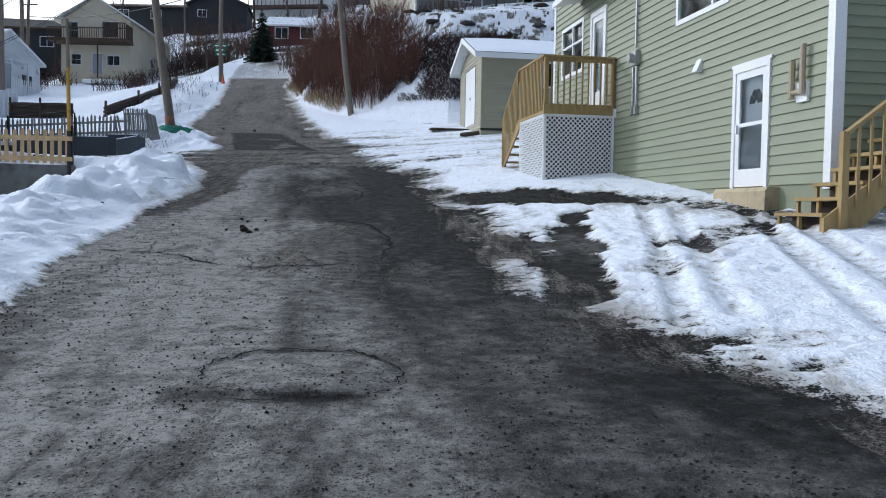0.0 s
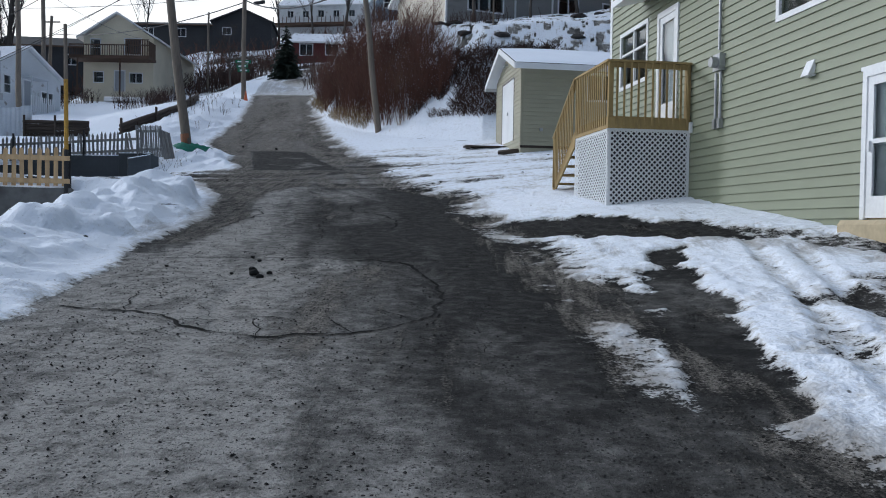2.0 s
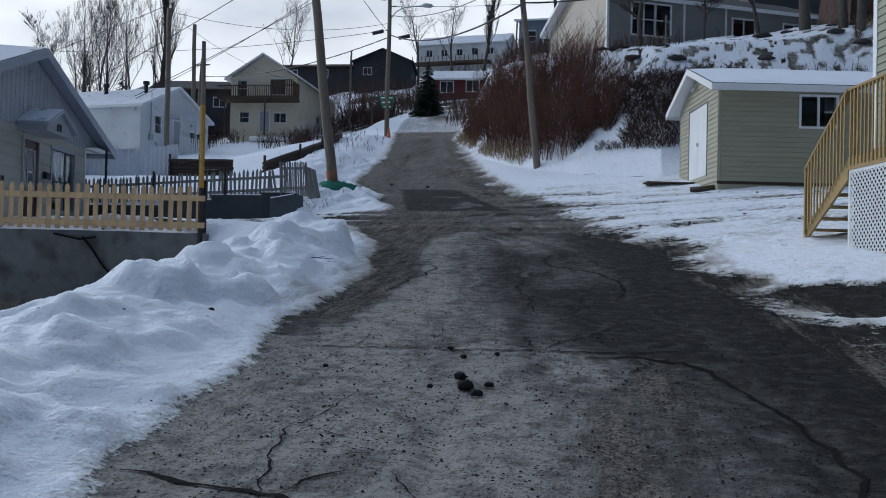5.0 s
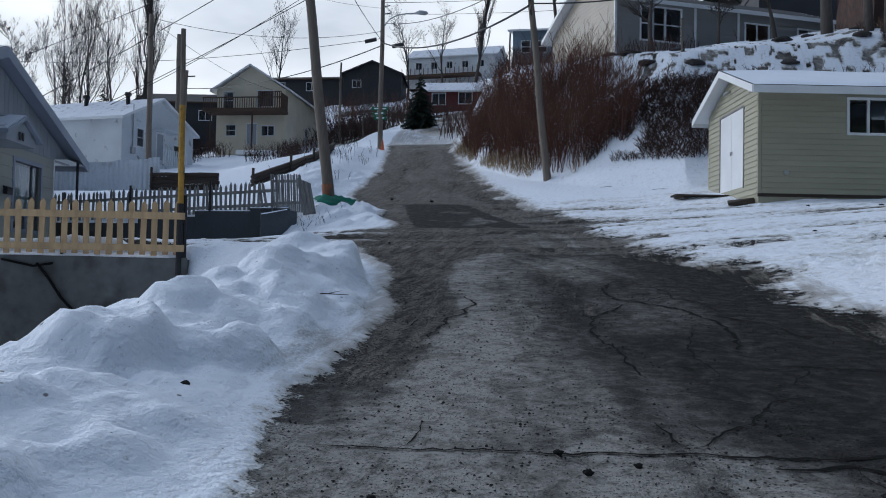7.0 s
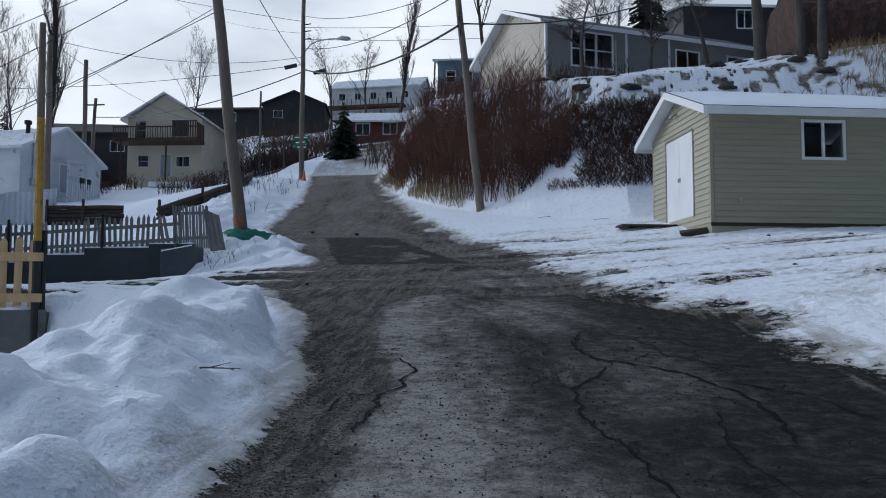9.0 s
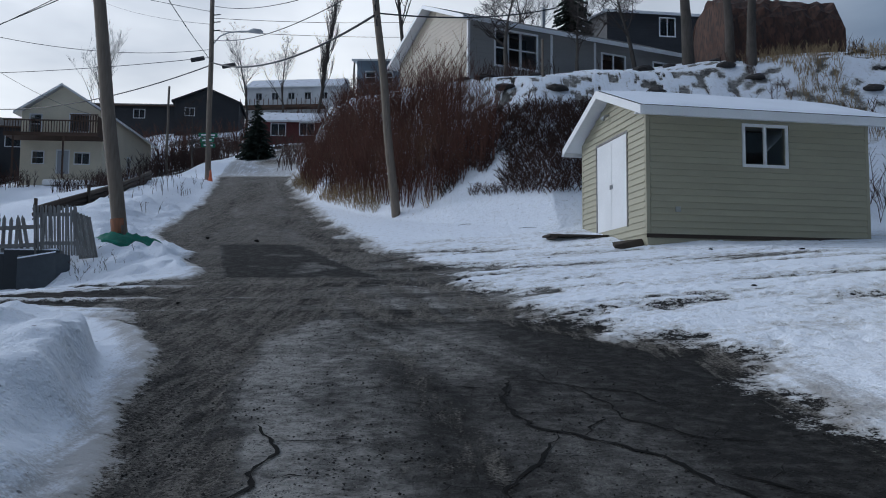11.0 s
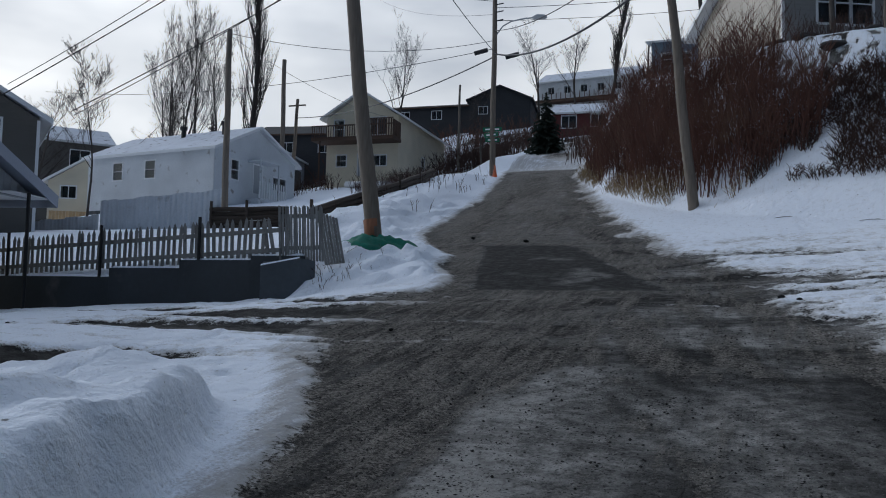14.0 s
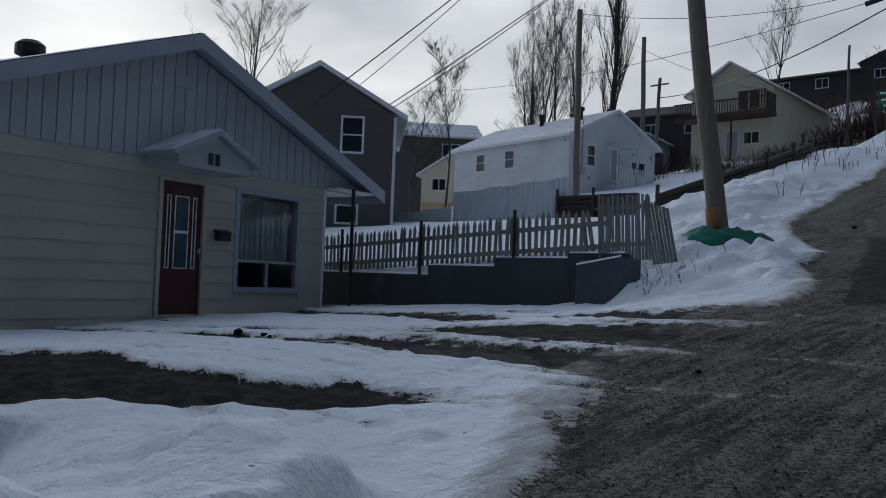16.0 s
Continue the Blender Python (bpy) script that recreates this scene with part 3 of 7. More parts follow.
def mud_cover(x, y):
    """Brown wet grit churned up by wheels."""
    xl, xr = np.interp(y, LEFT_Y, LEFT_X), np.interp(y, RIGHT_Y, RIGHT_X)
    mid = x - 0.5 * (xl + xr)
    n, fine = fbm(x * 1.3, y * 0.5, 66, 4), fbm(x * 3.0, y * 1.6, 63, 4)
    lane = fbm(mid * 3.6, y * 0.2, 69, 4)
    left = np.interp(y, STRIP_Y, STRIP_X)
    # left wheel path beside the bank, and right of the worn strip
    v = (0.85 + 0.9 * fine + 0.6 * lane) * sm(0.2, -0.2, x - left + 0.5 * fine) * sm(15.0, 17.5, y)
    e = x - np.interp(y, DRY_Y, DRY_X)
    v = np.maximum(v, (0.24 + 1.0 * fine + 1.0 * lane) * sm(-0.4, 0.4, e + 0.5 * fine) * sm(1.5, 0.5, e + 0.6 * n) * sm(17.5, 20.5, y))
    v = np.maximum(v, (0.55 + 1.8 * lane + 1.0 * n) * sm(25.2, 26.6, y) * sm(35, 31, y))
    v = np.maximum(v, (-0.05 + 1.4 * lane + 0.45 * sm(1.2, 2.0, mid)) * sm(37, 40, y))
    # wheel stains down the older surface
    v = np.maximum(v, (0.42 + 1.3 * lane + 0.8 * fine) * np.exp(-((x + 1.75 - 0.02 * y) / 0.35) ** 2) * sm(9, 10.5, y) * sm(15.2, 14, y) * 1.5)
    v = np.maximum(v, (0.55 * lane + 0.65 * n + 0.1) * sm(15.2, 14.5, y) * sm(0.6, -0.4, x))
    # churned edge towards the yard
    v = np.maximum(v, (0.6 + 1.8 * fine) * sm(-0.7, -0.1, x - xr + 0.9 * n) * sm(0.8, 0.2, x - xr) * sm(3, 5, y))
    v = np.maximum(v, (0.12 + 1.6 * fine) * sm(0.6, 1.2, x) * sm(7, 9, y) * sm(20, 18, y) * sm(4.2, 3.2, x))
    v = v + 0.7 * sm(0.6, 0.1, seg_dist(x, y, (3.4, 15.4), (5.6, 11.4)) + 0.8 * n)
    v = v * sm(-0.5, -0.1, x - xl) * np.where(y > 20, sm(1.0, 0.3, x - xr), 1.0)
    return np.clip(v * (1 - in_quad(x, y, PATCH, 0.08)), 0, 1)


def ground_material():
    m = bpy.data.materials.new("road_and_snow")
    m.use_nodes = True
    n, l = m.node_tree.nodes, m.node_tree.links
    p = n["Principled BSDF"]
    tc = n.new("ShaderNodeTexCoord")

    def tex(s, d=4, rough=0.55):
        t = n.new("ShaderNodeTexNoise")
        t.inputs["Scale"].default_value, t.inputs["Detail"].default_value, t.inputs["Roughness"].default_value = s, d, rough
        l.new(tc.outputs["Object"], t.inputs[0])
        return t.outputs[0]

    def rng(src, a0, a1, lo, hi, smooth=False):
        r = n.new("ShaderNodeMapRange")
        r.interpolation_type = "SMOOTHSTEP" if smooth else "LINEAR"
        r.inputs[1].default_value, r.inputs[2].default_value, r.inputs[3].default_value, r.inputs[4].default_value = a0, a1, lo, hi
        l.new(src, r.inputs[0])
        return r.outputs[0]

    def math2(op, a, b):
        q = n.new("ShaderNodeMath")
        q.operation = op
        for k, v in enumerate((a, b)):
            if isinstance(v, (int, float)):
                q.inputs[k].default_value = v
            else:
                l.new(v, q.inputs[k])
        return q.outputs[0]

    def mix(f, a, b, blend="MIX"):
        q = n.new("ShaderNodeMixRGB")
        q.blend_type = blend
        for k, v in enumerate((f, a, b)):
            if isinstance(v, (int, float)):
                q.inputs[k].default_value = v
            elif isinstance(v, tuple):
                q.inputs[k].default_value = (*v, 1)
            else:
                l.new(v, q.inputs[k])
        return q.outputs[0]

    def attr(name):
        a = n.new("ShaderNodeAttribute")
        a.attribute_name = name
        return a.outputs["Fac"]
    snow, dust = attr("snow"), attr("dust")
    coarse, mid, fine, grit = tex(1.7, 5), tex(7, 5), tex(38, 4, 0.65), tex(110, 2, 0.7)
    s = math2("ADD", snow, rng(mid, 0.25, 0.75, -0.24, 0.24))
    s = math2("ADD", s, rng(fine, 0.3, 0.7, -0.18, 0.18))
    fac = rng(s, 0.43, 0.55, 0, 1, True)

    def dots(scale, r0, r1, share):
        vo = n.new("ShaderNodeTexVoronoi")
        vo.inputs["Scale"].default_value, vo.inputs["Randomness"].default_value = scale, 1.0
        l.new(tc.outputs["Object"], vo.inputs[0])
        sep = n.new("ShaderNodeSeparateColor")
        l.new(vo.outputs["Color"], sep.inputs[0])
        return math2("MULTIPLY", rng(vo.outputs["Distance"], r0, r1, 1, 0), math2("GREATER_THAN", sep.outputs[0], 1 - share))
    dd = math2("ADD", math2("MULTIPLY", dust, math2("ADD", rng(mid, 0.3, 0.7, 0.55, 1.45), rng(fine, 0.3, 0.7, -0.4, 0.4))), rng(mid, 0.45, 0.7, 0, 0.12))
    asph = mix(rng(dd, 0.0, 1.0, 0, 1), (0.018, 0.0178, 0.0178), (0.35, 0.338, 0.319))
    # damp blotches and the broken texture of the old surface
    asph = mix(rng(tex(3.1, 5, 0.62), 0.52, 0.64, 0, 0.42), asph, (0.022, 0.0205, 0.019))
    asph = mix(rng(tex(16, 5, 0.7), 0.53, 0.62, 0, 0.45), asph, (0.022, 0.0205, 0.019))
    asph = mix(math2("MULTIPLY", rng(tex(23, 5, 0.7), 0.54, 0.64, 0, 0.5), rng(dd, 0.0, 0.7, 0.12, 1)), asph, (0.225, 0.215, 0.20))
    mp = n.new("ShaderNodeMapping")
    mp.inputs["Scale"].default_value, mp.inputs["Rotation"].default_value = (9.0, 1.1, 1.0), (0, 0, radians(-9))
    l.new(tc.outputs["Object"], mp.inputs[0])
    stk = n.new("ShaderNodeTexNoise")
    stk.inputs["Scale"].default_value, stk.inputs["Detail"].default_value, stk.inputs["Roughness"].default_value = 1.0, 6, 0.62
    l.new(mp.outputs[0], stk.inputs[0])
    mudf = math2("ADD", attr("mud"), math2("ADD", rng(stk.outputs[0], 0.3, 0.7, -0.36, 0.36), rng(fine, 0.3, 0.7, -0.3, 0.3)))
    grain = n.new("ShaderNodeTexVoronoi")
    grain.inputs["Scale"].default_value = 34
    l.new(tc.outputs["Object"], grain.inputs[0])
    gsep = n.new("ShaderNodeSeparateColor")
    l.new(grain.outputs["Color"], gsep.inputs[0])
    pebble = n.new("ShaderNodeTexVoronoi")
    pebble.inputs["Scale"].default_value = 85
    l.new(tc.outputs["Object"], pebble.inputs[0])
    psep = n.new("ShaderNodeSeparateColor")
    l.new(pebble.outputs["Color"], psep.inputs[0])
    stone = math2("ADD", math2("MULTIPLY", gsep.outputs[0], 0.5), math2("MULTIPLY", psep.outputs[0], 0.6))
    mud = mix(rng(math2("ADD", stone, math2("ADD", rng(stk.outputs[0], 0.3, 0.7, -0.3, 0.3), rng(grit, 0.3, 0.7, -0.2, 0.2))), 0.2, 1.0, 0, 1), (0.034, 0.031, 0.028), (0.335, 0.308, 0.272))
    asph = mix(rng(mudf, 0.42, 0.85, 0, 0.85), asph, mud)
    asph = mix(math2("MULTIPLY", dots(11, 0.10, 0.15, 0.45), rng(coarse, 0.42, 0.58, 0.1, 1)), asph, (0.012, 0.011, 0.011))
    asph = mix(math2("MULTIPLY", dots(26, 0.22, 0.28, 0.55), rng(coarse, 0.4, 0.6, 0.2, 1)), asph, (0.014, 0.013, 0.013))
    asph = mix(math2("MULTIPLY", dots(60, 0.24, 0.34, 0.5), rng(tex(2.6, 4), 0.4, 0.6, 0.2, 0.9)), asph, (0.020, 0.019, 0.018))
    asph = mix(math2("MULTIPLY", dots(47, 0.18, 0.28, 0.2), math2("MULTIPLY", rng(dd, 0.0, 0.5, 0.2, 1), 0.7)), asph, (0.30, 0.29, 0.27))
    white = mix(rng(s, 0.5, 0.85, 1, 0), SNOW_C, (0.50, 0.49, 0.47))
    white = mix(rng(mudf, 0.2, 0.9, 0, 0.72), white, (0.27, 0.25, 0.225))
    white = mix(rng(fine, 0.62, 0.72, 0, 0.35), white, (0.40, 0.385, 0.365))
    white = mix(math2("MULTIPLY", dots(17, 0.08, 0.13, 0.14), rng(coarse, 0.45, 0.6, 0, 0.8)), white, (0.08, 0.073, 0.066))
    white = mix(math2("MULTIPLY", dots(5, 0.06, 0.10, 0.35), 0.8), white, (0.06, 0.055, 0.05))
    l.new(mix(fac, asph, white), p.inputs["Base Color"])
    l.new(rng(fac, 0, 1, 0.9, 0.8), p.inputs["Roughness"])
    p.inputs["Specular IOR Level"].default_value = 0.1
    rid = n.new("ShaderNodeTexNoise")
    rid.noise_type = "RIDGED_MULTIFRACTAL"
    rid.inputs["Scale"].default_value, rid.inputs["Detail"].default_value = 3.2, 4
    l.new(tc.outputs["Object"], rid.inputs[0])
    wob = n.new("ShaderNodeMixRGB")
    wob.blend_type = "ADD"
    wob.inputs[0].default_value = 0.35
    jit = n.new("ShaderNodeTexNoise")
    jit.inputs["Scale"].default_value = 3.0
    l.new(tc.outputs["Object"], jit.inputs[0]), l.new(tc.outputs["Object"], wob.inputs[1]), l.new(jit.outputs["Color"], wob.inputs[2])
    clod = n.new("ShaderNodeTexVoronoi")
    clod.inputs["Scale"].default_value = 4.2
    l.new(wob.outputs[0], clod.inputs[0])
    snow_h = math2("ADD", math2("MULTIPLY", rid.outputs[0], -0.08), math2("ADD", math2("MULTIPLY", tex(5.0, 4, 0.6), 1.4), math2("MULTIPLY", fine, 0.45)))
    snow_h = math2("ADD", snow_h, math2("SUBTRACT", math2("MULTIPLY", tex(13.0, 4, 0.6), 1.2), math2("MULTIPLY", clod.outputs["Distance"], 0.6)))
    road_h = math2("ADD", math2("MULTIPLY", mid, 0.3), math2("ADD", math2("MULTIPLY", fine, 0.7), math2("ADD", math2("MULTIPLY", grit, 0.4), math2("MULTIPLY", math2("MULTIPLY", dots(26, 0.20, 0.32, 0.45), 1.0), 0.35))))
    road_h = math2("MULTIPLY", road_h, rng(mudf, 0.3, 0.8, 0.8, 1.7))
    hm = n.new("ShaderNodeMixRGB")
    l.new(fac, hm.inputs[0]), l.new(road_h, hm.inputs[1]), l.new(math2("MULTIPLY", snow_h, 0.62), hm.inputs[2])
    hgt = math2("ADD", math2("MULTIPLY", fac, 0.5), hm.outputs[0])
    b = n.new("ShaderNodeBump")
    b.inputs["Strength"].default_value, b.inputs["Distance"].default_value = 0.9, 0.048
    l.new(hgt, b.inputs["Height"]), l.new(b.outputs[0], p.inputs["Normal"])
    return m


def stops(*parts):
    out = []
    for a, b, step in parts:
        out += list(np.arange(a, b - 1e-6, step))
    return np.array(out + [parts[-1][1]])


M_ground = ground_material()
gx = stops((-600, -120, 40), (-120, -50, 5), (-50, -24, 0.8), (-24, -14, 0.25), (-14, -9.5, 0.1), (-9.5, 5.6, 0.05), (5.6, 8, 0.15), (8, 16, 0.35), (16, 40, 1.2), (40, 120, 6), (120, 600, 40))
gy = stops((-120, -20, 10), (-20, 0, 1), (0, 2.6, 0.25), (2.6, 13, 0.05), (13, 28, 0.06), (28, 36, 0.1), (36, 50, 0.22), (50, 80, 0.45), (80, 130, 1.0), (130, 240, 4), (240, 900, 40))
X, Y = np.meshgrid(gx, gy)
Z = ground_z(X, Y)
COVER, DUST, MUD = snow_cover(X, Y), dust_cover(X, Y), mud_cover(X, Y)
Z = Z + 0.05 * sm(0.35, 0.9, COVER) * sm(120, 80, Y)
nx, ny = len(gx), len(gy)
verts = np.column_stack([X.ravel(), Y.ravel(), Z.ravel()])
idx = np.arange(nx * ny).reshape(ny, nx)
quads = np.stack([idx[:-1, :-1], idx[:-1, 1:], idx[1:, 1:], idx[1:, :-1]], -1).reshape(-1, 4)
q_road = ((COVER.ravel()[quads].mean(1) < 0.5) & (verts[quads[:, 0], 1] < 78) & (verts[quads[:, 0], 0] < 4.2)
          & (verts[quads[:, 0], 0] > -18) & (verts[quads[:, 0], 1] < np.interp(verts[quads[:, 0], 0], HILL_X, HILL_Y) + 1))


def sheet(name, q, label, cat):
    used, inv = np.unique(q, return_inverse=True)
    me = bpy.data.meshes.new(name)
    me.from_pydata(verts[used].tolist(), [], inv.reshape(-1, 4).tolist())
    for key, src in (("snow", COVER), ("dust", DUST), ("mud", MUD)):
        me.attributes.new(key, "FLOAT", "POINT").data.foreach_set("value", src.ravel()[used].astype(np.float32))
    me.polygons.foreach_set("use_smooth", [True] * len(me.polygons))
    me.materials.append(M_ground)
    return tagged(new(name, me), label, cat, kind="structure")


sheet("road", quads[q_road], "cracked grey asphalt lane dusted with salt and grit", "road")
sheet("ground", quads[~q_road], "snow-covered ground with ploughed banks and stony slopes", "snow")


# ---- builders ----
class Shape:
    """Vertices and faces of one part."""

    def __init__(self):
        self.v, self.f = [], []

    def add(self, v, f):
        k = len(self.v)
        self.v += [tuple(p) for p in v]
        self.f += [tuple(i + k for i in q) for q in f]
        return self

    def box(self, x0, x1, y0, y1, z0, z1, m=None):
        v = [Vector((x, y, z)) for z in (z0, z1) for y in (y0, y1) for x in (x0, x1)]
        return self.add([m @ p for p in v] if m else v, [(0, 2, 3, 1), (4, 5, 7, 6), (0, 1, 5, 4), (2, 6, 7, 3), (0, 4, 6, 2), (1, 3, 7, 5)])

    def prism(self, pts, a, b):
        """An outline of 3D points swept by the vector b - a."""
        n, w = len(pts), Vector(b) - Vector(a)
        v = [Vector(p) for p in pts] + [Vector(p) + w for p in pts]
        return self.add(v, [tuple(range(n))[::-1], tuple(range(n, 2 * n))] + [(i, (i + 1) % n, n + (i + 1) % n, n + i) for i in range(n)])

    def tube(self, path, radii, sides=6, cap=True):
        path = [Vector(p) for p in path]
        if isinstance(radii, (int, float)):
            radii = [radii] * len(path)
        k, v, f = len(path), [], []
        for i, p in enumerate(path):
            d = (path[min(i + 1, k - 1)] - path[max(i - 1, 0)]).normalized()
            s = d.cross(Vector((0, 0, 1)) if abs(d.z) < 0.95 else Vector((1, 0, 0))).normalized()
            u = s.cross(d)
            v += [p + radii[i] * (math.cos(6.28319 * j / sides) * s + math.sin(6.28319 * j / sides) * u) for j in range(sides)]
        for i in range(k - 1):
            f += [(i * sides + j, i * sides + (j + 1) % sides, (i + 1) * sides + (j + 1) % sides, (i + 1) * sides + j) for j in range(sides)]
        if cap:
            f += [tuple(range(sides))[::-1], tuple(range((k - 1) * sides, k * sides))]
        return self.add(v, f)

    def bar(self, a, b, w, h):
        """A beam of section w by h from a to b."""
        a, b = Vector(a), Vector(b)
        d = (b - a).normalized()
        s = d.cross(Vector((0, 0, 1)) if abs(d.z) < 0.95 else Vector((0, 1, 0))).normalized()
        u = s.cross(d)
        pts = [a + s * (w / 2) * i + u * (h / 2) * j for i, j in ((-1, -1), (1, -1), (1, 1), (-1, 1))]
        return self.prism(pts, a, b)

    def mesh(self, name, material, smooth=False):
        me = bpy.data.meshes.new(name)
        me.from_pydata([tuple(p) for p in self.v], [], self.f)
        me.materials.append(material)
        if smooth:
            me.polygons.foreach_set("use_smooth", [True] * len(me.polygons))
        me.update()
        bm = bmesh.new()
        bm.from_mesh(me)
        bmesh.ops.recalc_face_normals(bm, faces=bm.faces)
        bm.to_mesh(me)
        bm.free()
        return me


def part(name, shape, material, parent, label="", smooth=False):
    ob = new(name, shape.mesh(name, material, smooth))
    ob.parent = parent
    if label:
        ob["label"] = label
    return ob


def thing(name, label, cat, m, group="", kind=""):
    ob = new(name)
    ob.matrix_basis = m
    ob.empty_display_size = 0.2
    return tagged(ob, label, cat, group, kind)


def solo(name, shape, material, label, cat, m=None, group="", kind="", smooth=False):
    ob = new(name, shape.mesh(name, material, smooth))
    if m:
        ob.matrix_basis = m
    return tagged(ob, label, cat, group, kind)


class Face:
    """One upright wall face in its house's frame: u along it, out away from the house, z up."""

    def __init__(self, origin, u, out):
        self.o, self.u, self.n = Vector(origin), Vector(u), Vector(out)

    def p(self, u, out, z):
        return self.o + self.u * u + self.n * out + Vector((0, 0, z))

    def box(self, s, u0, u1, n0, n1, z0, z1):
        return s.add([self.p(u, n, z) for z in (z0, z1) for n in (n0, n1) for u in (u0, u1)], [(0, 2, 3, 1), (4, 5, 7, 6), (0, 1, 5, 4), (2, 6, 7, 3), (0, 4, 6, 2), (1, 3, 7, 5)])


def spans(u0, u1, cuts):
    out = [(u0, u1)]
    for a, b in cuts:
        out = [q for s, e in out for q in ((s, min(e, a)), (max(s, b), e)) if q[1] - q[0] > 0.01]
    return out


def wall_body(house, face, u0, u1, z0, z1, holes, material, th=0.15, gable=None, name="wall"):
    """A wall with its openings cut through. gable: function of z giving the span that is left under the roof."""
    s = Shape()
    zs = sorted({z0, z1, *(min(max(h[k], z0), z1) for h in holes for k in (2, 3))})
    for a, b in zip(zs, zs[1:]):
        mid = (a + b) / 2
        for s0, s1 in spans(u0, u1, [(h[0], h[1]) for h in holes if h[2] < mid < h[3]]):
            face.box(s, s0, s1, -th, 0, a, b)
    if gable:
        pts = [face.p(u, 0, z) for u, z in gable]
        s.prism(pts, face.p(0, 0, 0), face.p(0, -th, 0))
    return part(name, s, material, house)


def siding(house, wall, face, u0, u1, z0, z1, course, holes, material, span=None, proud=0.027):
    """Lapped boards, each a piece, cut round the openings and under the roof slope."""
    z = z0
    while z < z1 - 0.02:
        top = min(z + course, z1)
        a, b = u0, u1
        if span:
            c, d = span(z + course * 0.7)
            a, b = max(a, c), min(b, d)
        if b - a > 0.05:
            for s0, s1 in spans(a, b, [(h[0], h[1]) for h in holes if h[2] < z + course * 0.5 < h[3]]):
                sec = [face.p(s0, 0.002, z), face.p(s0, proud, z), face.p(s0, proud, z + 0.008), face.p(s0, 0.004, top), face.p(s0, 0.002, top)]
                sh = Shape().prism(sec, face.p(s0, 0, 0), face.p(s1, 0, 0))
                part("siding_board", sh, material, wall)
        z = top


def window(house, face, u0, u1, z0, z1, frame_mat, mull=(), rails=(), trim=0.08, curtain=None, room=True):
    """A framed window with panes, set into its opening, and a near-black panel behind that stands in for the unlit
    room.
    """
    s = Shape()
    for a, b, c, d in ((u0 - trim, u0, z0 - trim, z1 + trim), (u1, u1 + trim, z0 - trim, z1 + trim), (u0, u1, z1, z1 + trim), (u0, u1, z0 - trim, z0)):
        face.box(s, a, b, -0.02, 0.035, c, d)
    w = part("window", s, frame_mat, house)
    for f in mull:
        m = u0 + (u1 - u0) * f
        part("mullion", face.box(Shape(), m - 0.03, m + 0.03, -0.04, 0.02, z0, z1), frame_mat, w)
    for f in rails:
        m = z0 + (z1 - z0) * f
        part("sash_rail", face.box(Shape(), u0, u1, -0.04, 0.018, m - 0.025, m + 0.025), frame_mat, w)
    edges = [u0, *(u0 + (u1 - u0) * f for f in mull), u1]
    for a, b in zip(edges, edges[1:]):
        part("pane", face.box(Shape(), a + 0.005, b - 0.005, -0.055, -0.047, z0 + 0.004, z1 - 0.004), M_glass, w)
    if curtain:
        c0, c1, cz0, cz1 = curtain
        sh, n = Shape(), 40
        v = [face.p(c0 + (c1 - c0) * i / n, -0.16 + 0.03 * math.sin(i * 1.7), z) for i in range(n + 1) for z in (cz0, cz1)]
        sh.add(v, [(2 * i, 2 * i + 2, 2 * i + 3, 2 * i + 1) for i in range(n)])
        part("curtain", sh, M_curtain, w)
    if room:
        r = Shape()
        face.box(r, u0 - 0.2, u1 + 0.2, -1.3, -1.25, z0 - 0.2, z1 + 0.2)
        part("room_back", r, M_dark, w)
    return w


